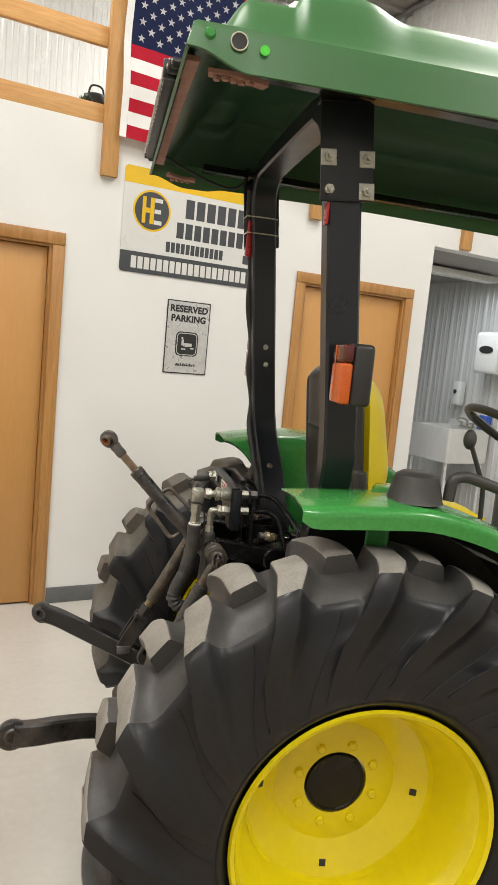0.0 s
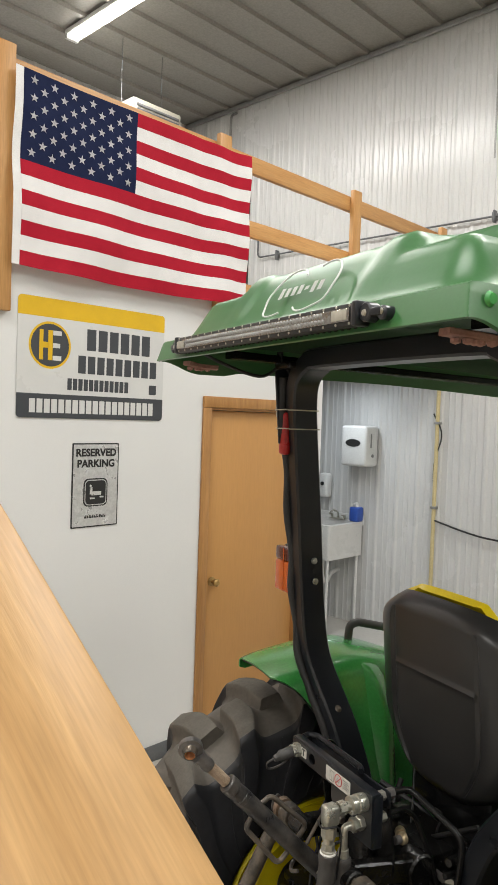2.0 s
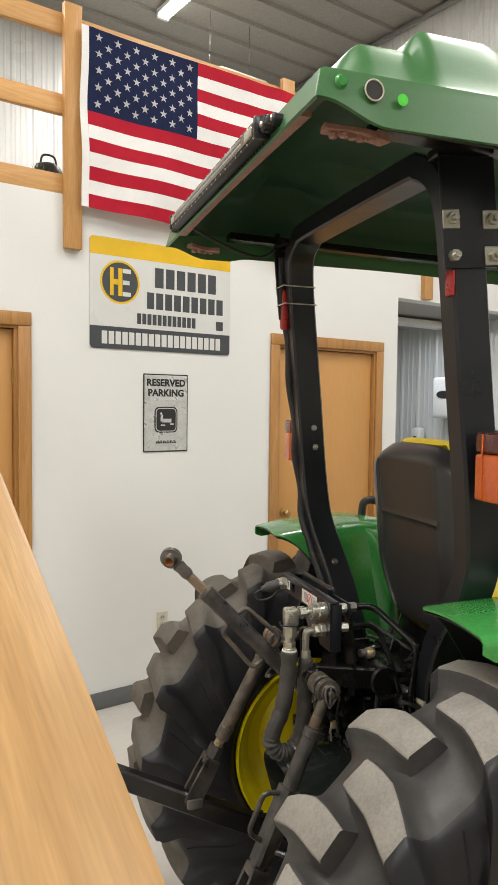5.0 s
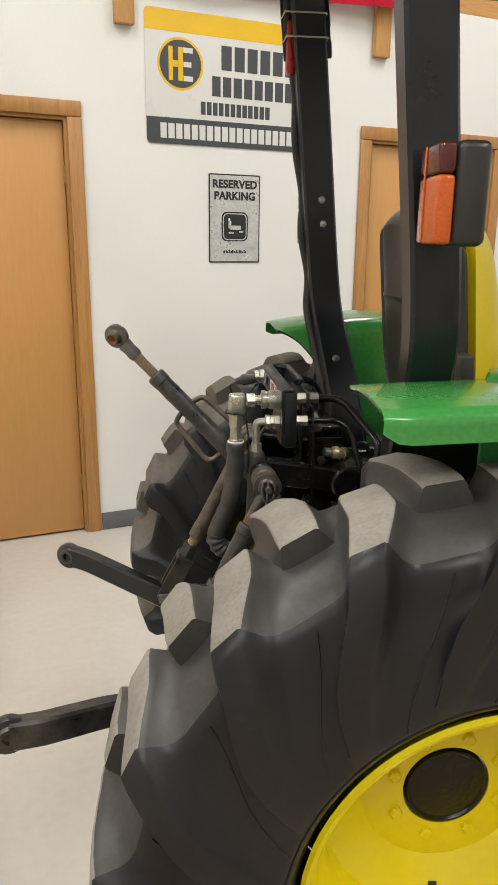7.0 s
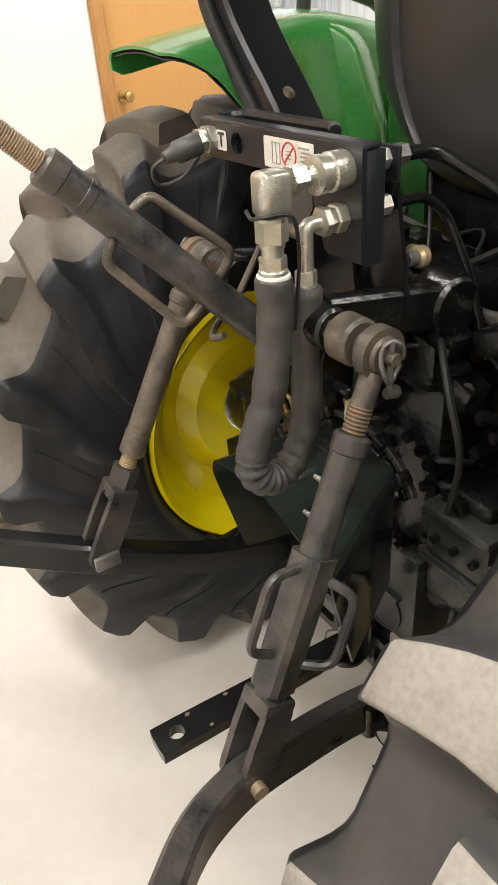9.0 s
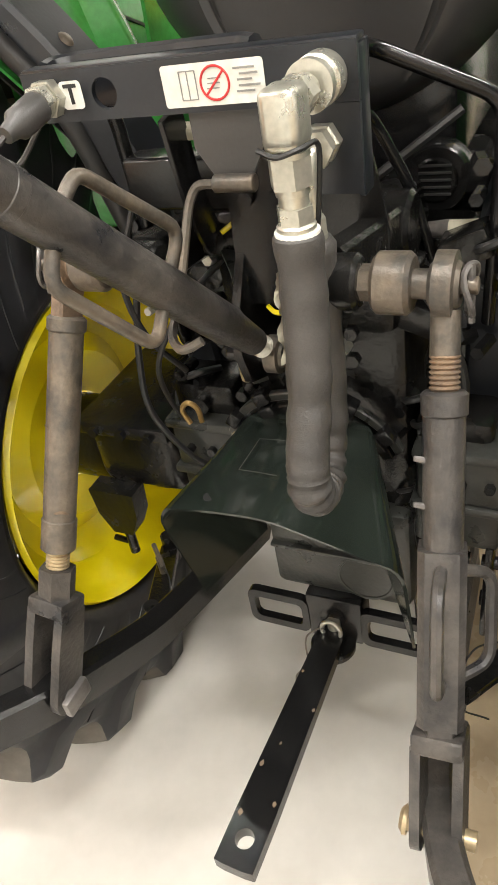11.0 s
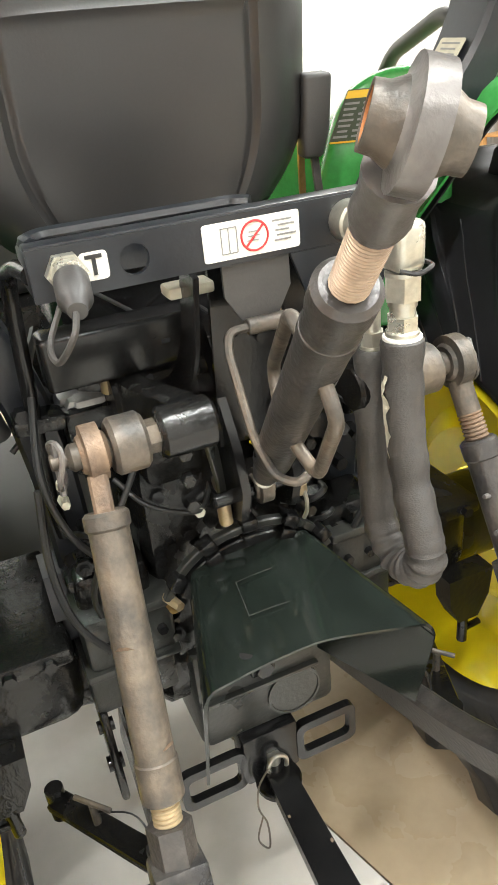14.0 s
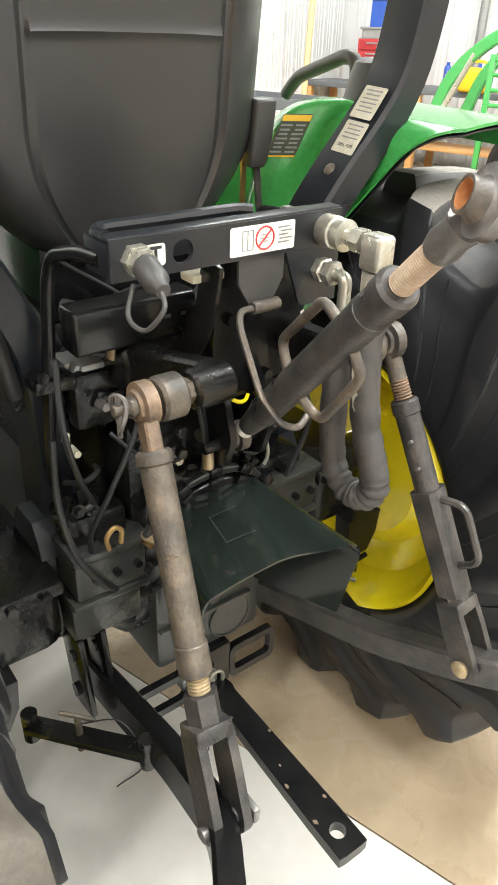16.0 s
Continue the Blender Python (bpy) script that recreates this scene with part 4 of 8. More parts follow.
for s in (1, -1):
    y0, y1 = (0.248, 0.432) if s > 0 else (-0.415, -0.260)
    bm = BM()
    box(bm, (0.040, y0, 0.560), (0.270, y1, 0.715), 0.035, seg=3)
    fd = P("final_drive", bm, M_CAST, "large black cast final drive housing")
    bm = BM()
    box(bm, (0.022, y0 + 0.004, 0.690), (0.270, y1 - 0.002, 0.716), 0.006)
    part("flange", bm, M_CAST, fd)
    bm = BM()
    prism(bm, [(0.080, 0.7165), (0.200, 0.7165), (0.185, 0.745), (0.165, 0.775), (0.105, 0.775), (0.088, 0.745)], 0.050, pose(0, s * 0.236 + 0.025, 0, 90))
    part("pedestal", bm, M_FRAMEBLACK, fd, "black steel roll bar pedestal")
    for k in range(3):
        bm = BM()
        q = Vector((0.024, y0 + 0.035 + 0.052 * k, 0.703))
        cyl(bm, q, q + Vector((-0.012, 0, 0)), 0.009, seg=6)
        part("bolt", bm, M_BLACK, fd, flat=True)
    yc = s * 0.392
    bm = BM()
    prism(bm, [(-0.045, 0.575), (0.045, 0.575), (0.040, 0.520), (0.020, 0.478), (-0.020, 0.478), (-0.040, 0.520)], 0.040, pose(0.010, yc, 0, 90, 0, 90))
    part("hanging_lug", bm, M_CAST, fd)
    bm = BM()
    cyl(bm, (0.025, yc, 0.480), (0.020, yc - s * 0.004, 0.425), 0.009, seg=10)
    tube(bm, [(0.022, yc + s * 0.034, 0.450), (0.022, yc - s * 0.004, 0.446)], 0.006, 8)
    part("stop_pin", bm, M_CAST, fd)
# gearbox rear cover with the power take-off, under the shield
bm = BM()
box(bm, (0.018, -0.128, 0.425), (0.30, 0.102, 0.62), 0.014)
box(bm, (0.008, -0.098, 0.52), (0.03, 0.098, 0.528), 0.003)
lathe(bm, [(0, 0), (0.046, 0), (0.046, 0.004), (0.042, 0.004), (0.041, 0.002), (0, 0.002)], pose(0.018, -0.055, 0.480, 0, -90), 32)
P("gearbox_cover", bm, M_HOUSING, "black gearbox end cover")
bm = BM()
cyl(bm, (0.02, 0, 0.575), (-0.012, 0, 0.575), 0.014, seg=6)
box(bm, (-0.004, -0.02, 0.56), (0.02, 0.02, 0.615), 0.004)
P("power_takeoff_cap", bm, M_BLACK, "black power take-off cap bolt")
for k in range(9):
    a = math.pi * (0.1 + 0.8 * k / 8)
    bm = BM()
    q = Vector((0.046, 0.118 * math.cos(a), 0.775 + 0.055 * math.sin(a)))
    cyl(bm, q, q - Vector((0.014, 0, 0)), 0.009, seg=6)
    P("case_bolt", bm, M_BLACK, flat=True)
for r0, z0, w, mt in ((0.112, 0.700, 0.016, M_CAST), (0.128, 0.706, 0.012, M_HOUSING)):
    bm = BM()
    bar(bm, [(-0.004 + 0.010 * abs(math.cos(a)), r0 * math.cos(a), z0 + r0 * 0.98 * math.sin(a)) for a in [math.pi * (0.12 + 0.76 * k / 28) for k in range(29)]], w, 0.012)
    fl = P("case_flange", bm, mt, "black bolted case flange")
    for k in range(5):
        a = math.pi * (0.2 + 0.15 * k)
        bm = BM()
        mm = Matrix.Translation((-0.008, (r0 + 0.002) * math.cos(a), z0 + (r0 + 0.002) * math.sin(a))) @ Matrix.Rotation(a - math.pi / 2, 4, "X")
        box(bm, (-0.008, -0.011, -0.008), (0.014, 0.011, 0.010), 0.003, mm)
        part("clamp_lug", bm, M_BLACK, fl)


# power take-off shield: a bent sheet hood
def shield(a, b):
    """a from the case to the lip, b from the left foot over the top to the right foot."""
    u = -0.005 - 0.175 * a
    hw = 0.092 + (0.078 if b > 0.5 else 0.050) * a
    zt = 0.802 - 0.025 * a
    foot = 0.575 - 0.02 * a
    t = (b - 0.5) * 2
    s = abs(t)

    def crown(v):
        d = -0.058 + 0.047 * a - v
        return zt - 0.31 * (math.sqrt(d * d + 0.016 ** 2) + d) / 2 - 0.014 * (max(0, v) / hw) ** 2

    y = hw * 0.86 * min(1, s / 0.42)
    z = crown(-math.copysign(y, t))
    if 0.42 <= s < 0.62:
        an = (s - 0.42) / 0.2 * math.pi / 2
        y += hw * 0.14 * math.sin(an)
        z -= 0.034 * (1 - math.cos(an))
    elif s >= 0.62:
        k = (s - 0.62) / 0.38
        y = hw
        z = z - 0.034 - (z - 0.034 - foot) * k
        u += (0.035 if t > 0 else 0.05) * k * a
    return Vector((u, -math.copysign(y, t), z))


bm = BM()
sheet(bm, shield, 10, 40, 0.004)
sh = P("takeoff_shield", bm, M_SHIELD, "bent dark steel power take-off shield")
bm = BM()
lathe(bm, [(0, 0), (0.008, 0), (0.008, 0.0015), (0, 0.0015)], pose(-0.157, 0.076, 0.7742), 18)
part("hole", bm, M_INK, sh)
for p, q, r0, r1 in (((-0.06, 0.045), (-0.06, -0.005), 0.0, 0.0), ((-0.06, 0.045), (-0.115, 0.052), 0, 0), ((-0.115, 0.052), (-0.118, 0.0), 0, 0)):
    bm = BM()
    tube(bm, [shield((-0.005 - x) / 0.175, 0.5 - 0.21 * y / ((0.092 + 0.05 * (-0.005 - x) / 0.175) * 0.86)) + Vector((0, 0, 0.0048)) for x, y in (p, ((p[0] + q[0]) / 2, (p[1] + q[1]) / 2), q)], 0.0006, 5)
    part("decal_edge", bm, M_TUBE, sh)

# slotted hitch plate, drawbar, pin
bm = BM()
for q in (1, -1):
    ring_poly_plate(bm, 0.110, 0.082, 0.016, 0.086, 0.050, 0.010, 0.014, pose(0.014, q * 0.100, 0.372, 90, 0, -90), wc=(0, 0))
box(bm, (0.0, -0.048, 0.328), (0.05, 0.048, 0.43), 0.006)
P("hitch_plate", bm, M_BLACK, "black slotted drawbar hanger plate")
bm = BM()
dm = pose(0, 0.0, 0.355, 0, 0, -1.6)
n, hx = 24, -0.365
outer, inner = [], []
for k in range(n):
    a = 2 * math.pi * (k + 0.5) / n
    cc, ss = math.cos(a), math.sin(a)
    q = min(0.038 / max(1e-6, abs(cc)), 0.028 / max(1e-6, abs(ss)))
    x = hx + q * cc
    outer.append((0.25 if x > hx + 0.0375 else x, q * ss))
    inner.append((hx + 0.0135 * cc, 0.0135 * ss))
V = [[bm.verts.new(dm @ Vector((x, y, z))) for x, y in p] for p in (outer, inner) for z in (-0.011, 0.011)]
for j in range(n):
    j2 = (j + 1) % n
    for a, b in ((V[1], V[3]), (V[2], V[0]), (V[0], V[1]), (V[3], V[2])):
        bm.faces.new((a[j], a[j2], b[j2], b[j]))
bmesh.ops.recalc_face_normals(bm, faces=bm.faces)
db = P("drawbar", bm, M_BLACK, "black flat steel drawbar with scuffed paint")
for x, y, r in ((-0.262, 0.020, 0.0045), (-0.16, -0.021, 0.0035), (-0.10, 0.019, 0.003), (-0.31, -0.020, 0.004), (-0.225, 0.006, 0.0025), (-0.335, 0.020, 0.005)):
    bm = BM()
    poly = [(x + r * (1 + 0.4 * math.sin(3 * k + 20 * x)) * math.cos(k * 0.7), y + r * 0.7 * math.sin(k * 0.7)) for k in range(9)]
    prism(bm, poly, 0.0004, dm @ pose(0, 0, 0.0112))
    part("scuff", bm, M_RUSTY, db, flat=True)
bm = BM()
lathe(bm, [(0, 0), (0.034, 0), (0.038, 0.004), (0.038, 0.012), (0.035, 0.0155), (0, 0.0155)], pose(-0.016, 0, 0.3275), 24)
part("keeper", bm, M_CAST, db, "rounded drawbar keeper plate")
bm = BM()
cyl(bm, (-0.003, 0, 0.33), (-0.003, 0, 0.385), 0.011, seg=14, bevel=0.002)
tube(bm, [(-0.018 + 0.0, 0.016 * math.cos(2 * math.pi * k / 16), 0.374 + 0.022 * math.sin(2 * math.pi * k / 16)) for k in range(17)], 0.004, 8)
hp = P("drawbar_pin", bm, M_ZINC, "zinc drawbar pin with ring")
bm = BM()
tube(bm, curve_points([(-0.018, 0.014, 0.38), (-0.03, 0.04, 0.36), (-0.03, 0.045, 0.31), (-0.035, 0.035, 0.27), (-0.06, 0.045, 0.25), (-0.055, 0.06, 0.275), (-0.03, 0.04, 0.285)]), 0.0016, 6)
part("wire", bm, M_WORN, hp)

# lower links
LINKS = {1: [(-0.595, 0.372, 0.646), (-0.366, 0.231, 0.590), (-0.20, 0.205, 0.515), (0.16, 0.19, 0.405)],
         -1: [(-0.600, -0.390, 0.650), (-0.555, -0.372, 0.648), (-0.47, -0.285, 0.608), (-0.374, -0.243, 0.576), (-0.20, -0.210, 0.515), (0.16, -0.19, 0.405)]}
EYES = {1: (-0.648, 0.395, 0.653), -1: (-0.655, -0.405, 0.655)}
for s in (1, -1):
    bm = BM()
    e = Vector(EYES[s])
    bar(bm, rounded([e] + LINKS[s], 0.05), 0.036, 0.060)
    lk = P("lower_link", bm, M_TUBE if s < 0 else M_BLACK, "black lower hitch arm with worn paint")
    d = (Vector(LINKS[s][0]) - e).normalized()
    side = Vector((-d.y, d.x, 0)).normalized()
    bm = BM()
    lathe(bm, [(0.013, -0.018), (0.020, -0.019), (0.024, -0.012), (0.036, -0.011), (0.038, -0.008), (0.038, 0.008), (0.036, 0.011), (0.024, 0.012), (0.020, 0.019), (0.013, 0.018), (0.013, -0.018)],
          frame_of(e, e + side), 28)
    part("link_eye", bm, M_TUBE, lk, "worn ball eye of the hitch arm")
    bm = BM()
    lathe(bm, [(0, -0.006), (0.0135, -0.006), (0.0135, 0.006), (0, 0.006)], frame_of(e, e + side), 16)
    part("bore", bm, M_RUSTY if s < 0 else M_INK, lk)
    # sway bar from the axle to the arm, with its pin
    bm = BM()
    a, b = Vector((0.05, s * 0.33, 0.42)), Vector((-0.16, s * 0.225, 0.50))
    bar(bm, [a, b], 0.035, 0.012)
    cyl(bm, a + Vector((0, 0, -0.03)), a + Vector((0, 0, 0.03)), 0.014, seg=12)
    cyl(bm, b + Vector((0, 0, -0.03)), b + Vector((0, 0, 0.03)), 0.012, seg=12)
    sb = P("sway_bar", bm, M_CAST)
    bm = BM()
    mid = a.lerp(b, 0.45)
    tube(bm, [mid + Vector((0, 0, -0.03)), mid + Vector((0, 0, 0.045))], 0.006, 8)
    tube(bm, [mid + Vector((-0.02, -0.02, 0.045)), mid + Vector((0.02, 0.02, 0.05))], 0.004, 8)
    part("pin", bm, M_WORN, sb)
    bm = BM()
    tube(bm, curve_points([mid + Vector((0, 0, 0.03)), mid + Vector((-0.05, -s * 0.05, 0.05)), mid + Vector((-0.10, -s * 0.06, 0.0)), mid + Vector((-0.08, -s * 0.02, -0.05))]), 0.0013, 5)
    part("wire", bm, M_CORD, sb)
    # front bracket pair of the arm
    for off in (-0.02, 0.02):
        bm = BM()
        mm = Matrix.Translation((0.06, s * 0.215 + off, 0.50))
        box(bm, (-0.045, -0.006, -0.09), (0.03, 0.006, 0.07), 0.005, mm @ pose(0, 0, 0, 0, 10))
        cyl(bm, mm @ Vector((-0.01, -0.012, -0.05)), mm @ Vector((-0.01, 0.012, -0.05)), 0.012, seg=10)
        cyl(bm, mm @ Vector((-0.01, -0.012, 0.03)), mm @ Vector((-0.01, 0.012, 0.03)), 0.010, seg=10)
        P("arm_bracket", bm, M_CAST)

# lift arms on the rock shaft
bm = BM()
cyl(bm, (0.045, -0.135, 1.035), (0.045, 0.135, 1.035), 0.040, seg=28, bevel=0.005)
box(bm, (0.03, -0.115, 0.90), (0.22, 0.115, 1.05), 0.02)
P("rock_shaft_housing", bm, M_CAST, "black cast rock shaft housing")
BALL = {1: Vector((-0.140, 0.191, 1.067)), -1: Vector((-0.147, -0.203, 1.060))}
for s in (1, -1):
    b = BALL[s]
    bm = BM()
    bar(bm, [(0.05, s * 0.115, 1.035), (-0.03, s * 0.112, 1.048), (b.x + 0.01, s * 0.098, b.z)], 0.030, 0.054)
    cyl(bm, (b.x, s * 0.074, b.z), (b.x, s * 0.130, b.z), 0.0255, seg=24, bevel=0.004)
    la = P("lift_arm", bm, M_CAST, "black lift arm")
    bm = BM()
    cyl(bm, (b.x, s * 0.142, b.z), (b.x, s * 0.176, b.z), 0.0275, seg=28, bevel=0.004)
    part("arm_boss", bm, M_WORN, la, "worn bare steel boss")
    bm = BM()
    cyl(bm, (b.x, s * 0.128, b.z), (b.x, s * 0.143, b.z), 0.0165, seg=6)
    part("nut", bm, M_WORN, la, flat=True)
    bm = BM()
    cyl(bm, (b.x, s * 0.17, b.z), (b.x, s * 0.215, b.z), 0.0130, seg=18, bevel=0.004)
    cyl(bm, (b.x, s * 0.21, b.z), (b.x, s * 0.230, b.z), 0.0075, seg=12, bevel=0.001)
    pn = part("pin", bm, M_WORN, la, "worn steel pin")
    bm = BM()
    tube(bm, [(b.x + 0.014 * math.cos(a), s * 0.223 + s * 0.004 * math.sin(2 * a), b.z - 0.004 + 0.023 * math.sin(a)) for a in [2 * math.pi * k / 20 for k in range(20)]], 0.0028, 6)
    tube(bm, [(b.x, s * 0.223, b.z + 0.02), (b.x - 0.004, s * 0.225, b.z - 0.032)], 0.0035, 6)
    part("linch_pin", bm, M_FORGED, la, "dull steel linch pin ring")


def eye_head(bm, c, axis, r=0.027, w=0.013, bore=0.012):
    c, axis = Vector(c), Vector(axis).normalized()
    lathe(bm, [(bore, -w), (r * 0.62, -w), (r * 0.72, -w * 0.72), (r, -w * 0.62), (r, w * 0.62), (r * 0.72, w * 0.72), (r * 0.62, w), (bore, w), (bore, -w)], frame_of(c, c + axis), 28)


def thread(bm, a, b, r, pitch=0.0045):
    a, b = Vector(a), Vector(b)
    n = max(3, int((b - a).length / pitch))
    prof = [(0, 0)]
    for k in range(n):
        prof += [(r * 0.84, k * pitch), (r, (k + 0.35) * pitch), (r, (k + 0.6) * pitch)]
    prof += [(r * 0.88, n * pitch), (0, n * pitch)]
    lathe(bm, prof, frame_of(a, b), 16)


def along(a, b, t):
    return Vector(a).lerp(Vector(b), t)


def clevis(bm, top, pin, gap=0.015, t=0.010, w=0.042, side=(0, 1, 0)):
    """A forked end: a neck at top and two cheeks down to the pin."""
    top, pin = Vector(top), Vector(pin)
    z = (pin - top).normalized()
    y = (Vector(side) - z * Vector(side).dot(z)).normalized()
    x = y.cross(z)
    m = Matrix.Translation(top) @ Matrix((x, y, z)).transposed().to_4x4()
    ln = (pin - top).length
    cyl(bm, m @ Vector((0, 0, -0.02)), m @ Vector((0, 0, 0.022)), 0.022, seg=6)
    box(bm, (-w / 2, -gap - t, 0.015), (w / 2, gap + t, 0.038), 0.005, m)
    for s in (1, -1):
        poly = [(-w * 0.45, 0.03), (w * 0.45, 0.03), (w * 0.5, ln * 0.55), (w * 0.5, ln - 0.008)] + \
               [(w * 0.5 * math.cos(a), ln + w * 0.5 * math.sin(a)) for a in [math.pi * k / 8 for k in range(9)]] + [(-w * 0.5, ln - 0.008), (-w * 0.5, ln * 0.55)]
        mm = m @ Matrix(((1, 0, 0, 0), (0, 0, 1, s * (gap + t / 2) - t / 2), (0, 1, 0, 0), (0, 0, 0, 1)))
        prism(bm, poly, t, mm)


# left lift rod: turned tube with a threaded foot
A, B = BALL[1], Vector((-0.366, 0.231, 0.604))
bm = BM()
cyl(bm, along(A, B, 0.125), along(A, B, 0.620), 0.0190, seg=26, bevel=0.003)
cyl(bm, along(A, B, 0.105), along(A, B, 0.140), 0.0215, seg=26, bevel=0.003)
cyl(bm, along(A, B, 0.555), along(A, B, 0.632), 0.0205, seg=26, bevel=0.002)
rod = P("lift_rod", bm, M_WORN, "worn grey lift rod tube with rust")
bm = BM()
eye_head(bm, A + Vector((0, 0.0, 0)), (0, 1, 0.0))
bar(bm, [along(A, B, 0.04), along(A, B, 0.11)], 0.018, 0.034)
part("rod_eye", bm, M_RUSTY, rod, "rusty lift rod eye")
bm = BM()
thread(bm, along(A, B, 0.625), along(A, B, 0.705), 0.0140)
part("thread", bm, M_THREAD, rod, "tan plated threaded end")
bm = BM()
clevis(bm, along(A, B, 0.715), B, gap=0.014, t=0.012, w=0.046)
part("clevis", bm, M_TUBE, rod, "grimy forked clevis")
bm = BM()
cyl(bm, B - Vector((0, 0.034, 0)), B + Vector((0, 0.034, 0)), 0.010, seg=14)
box(bm, B + Vector((-0.020, -0.040, -0.013)), B + Vector((0.024, -0.030, 0.013)), 0.003)
part("clevis_pin", bm, M_FORGED, rod)
for k, (t, r) in enumerate(((0.33, 0.011), (0.46, 0.008), (0.40, 0.006), (0.52, 0.010))):
    bm = BM()
    q = along(A, B, t)
    a = -0.5 + 0.35 * k
    lathe(bm, [(0, 0), (r, -0.0005), (r * 0.7, 0.0008), (0, 0.001)], frame_of(q + Vector((-0.0178 * math.cos(a), -0.0178 * math.sin(a), -0.006)), q + Vector((-1 * math.cos(a), -math.sin(a), -0.3))), 9)
    part("rust_spot", bm, M_RUSTY, rod)

# right lift rod: levelling rod with a sliding box and two loop handles
A, B = BALL[-1], Vector((-0.374, -0.243, 0.588))
bm = BM()
cyl(bm, along(A, B, 0.175), along(A, B, 0.47), 0.0185, seg=24, bevel=0.003)
cyl(bm, along(A, B, 0.170), along(A, B, 0.215), 0.0205, seg=24, bevel=0.003)
rod = P("levelling_rod", bm, M_TUBE, "rust-streaked levelling lift rod with loop handles")
bm = BM()
eye_head(bm, A, (0, 1, 0), r=0.029)
cyl(bm, along(A, B, 0.04), along(A, B, 0.115), 0.013, seg=14)
part("rod_eye", bm, M_WORN, rod)
bm = BM()
thread(bm, along(A, B, 0.11), along(A, B, 0.175), 0.0135)
part("thread", bm, M_RUSTY, rod, "copper-coloured rusty thread")
bm = BM()
bar(bm, [along(A, B, 0.44), along(A, B, 0.77)], 0.043, 0.043)
part("slide_box", bm, M_TUBE, rod, "grimy square slide tube")
bm = BM()
clevis(bm, along(A, B, 0.755), B, w=0.045)
part("clevis", bm, M_TUBE, rod)
z = (B - A).normalized()
for way, low in ((Vector((-1, -0.12, 0)), 0.0), (Vector((0.80, -0.60, 0)), 0.02)):
    way = (way - z * way.dot(z)).normalized()
    c0, c1 = along(A, B, 0.470 + low), along(A, B, 0.680 + low)
    bm = BM()
    tube(bm, rounded([c0 + way * 0.018, c0 + way * 0.060 + z * 0.010, c1 + way * 0.060 - z * 0.008, c1 + way * 0.018], 0.018), 0.0060, 8)
    part("handle", bm, M_TUBE, rod, "bent steel loop handle")
bm = BM()
cyl(bm, B - Vector((0, 0.036, 0)), B + Vector((0, 0.032, 0)), 0.010, seg=14)
lathe(bm, [(0, 0), (0.014, 0), (0.015, 0.004), (0.010, 0.008), (0, 0.009)], frame_of(B + Vector((0, 0.03, 0)), B + Vector((0, 0.1, 0))), 12)
part("clevis_pin", bm, M_THREAD, rod)
for t, yy in ((0.28, 0.018), (0.36, 0.018)):
    bm = BM()
    q = along(A, B, t) + Vector((-0.01, yy * 0.8, 0))
    cyl(bm, q, q + Vector((-0.003, 0.009, 0.003)), 0.0035, 0.0025, seg=8)
    part("grease_nipple", bm, M_FORGED, rod)

# top link
A, B = Vector((-0.068, 0.001, 0.930)), Vector((-0.4625, 0.078, 1.336))
ZA = (B - A).normalized()
bm = BM()
cyl(bm, along(A, B, 0.085), along(A, B, 0.185), 0.015, 0.0195, seg=26)
cyl(bm, along(A, B, 0.18), along(A, B, 0.775), 0.0208, seg=30, bevel=0.003)
cyl(bm, along(A, B, 0.675), along(A, B, 0.70), 0.0216, seg=30, bevel=0.002)
cyl(bm, along(A, B, 0.735), along(A, B, 0.785), 0.0222, seg=30, bevel=0.004)
top = P("top_link", bm, M_TUBE, "grimy dark top link tube with a rusty threaded end")
bm = BM()
thread(bm, along(A, B, 0.77), along(A, B, 0.905), 0.0128, 0.0030)
part("thread", bm, M_WORNTHREAD, top, "tan worn threaded rod")
bm = BM()
thread(bm, along(A, B, 0.05), along(A, B, 0.10), 0.013, 0.0035)
part("thread", bm, M_ZINC, top)
ax = Vector((0.45, 0.83, 0.30)).normalized()
bm = BM()
eye_head(bm, B, Vector((0.40, 0.87, 0.29)), r=0.0275, w=0.0105, bore=0.0172)
lathe(bm, [(0, 0), (0.014, 0), (0.0165, 0.010), (0.0150, 0.024), (0.0175, 0.040), (0, 0.046)], frame_of(along(A, B, 0.885), B), 18)
part("link_eye", bm, M_FORGED, top, "worn cast ball-end eye")
bm = BM()
lathe(bm, [(0.0118, -0.0225), (0.0143, -0.0225), (0.0148, -0.016), (0.0180, -0.010), (0.0200, 0), (0.0180, 0.010), (0.0148, 0.016), (0.0143, 0.0225), (0.0118, 0.0225), (0.0118, 0.0), (0.0118, -0.0225)], frame_of(B, B + ax), 28)
part("ball", bm, M_WORN, top, "worn ball bushing")
bm = BM()
lathe(bm, [(0.0108, -0.0218), (0.01175, -0.0218), (0.01175, 0.0218), (0.0108, 0.0218), (0.0108, -0.0218)], frame_of(B, B + ax), 24)
part("bore_sleeve", bm, M_RUST, top, "rusty orange bore")
bm = BM()
eye_head(bm, A, (0, 1, 0), r=0.022, w=0.012, bore=0.010)
part("foot_eye", bm, M_WORN, top)
sidev = ZA.cross(Vector((0, 1, 0))).normalized()
yv = ZA.cross(sidev)
c0, c1 = along(A, B, 0.365), along(A, B, 0.60)
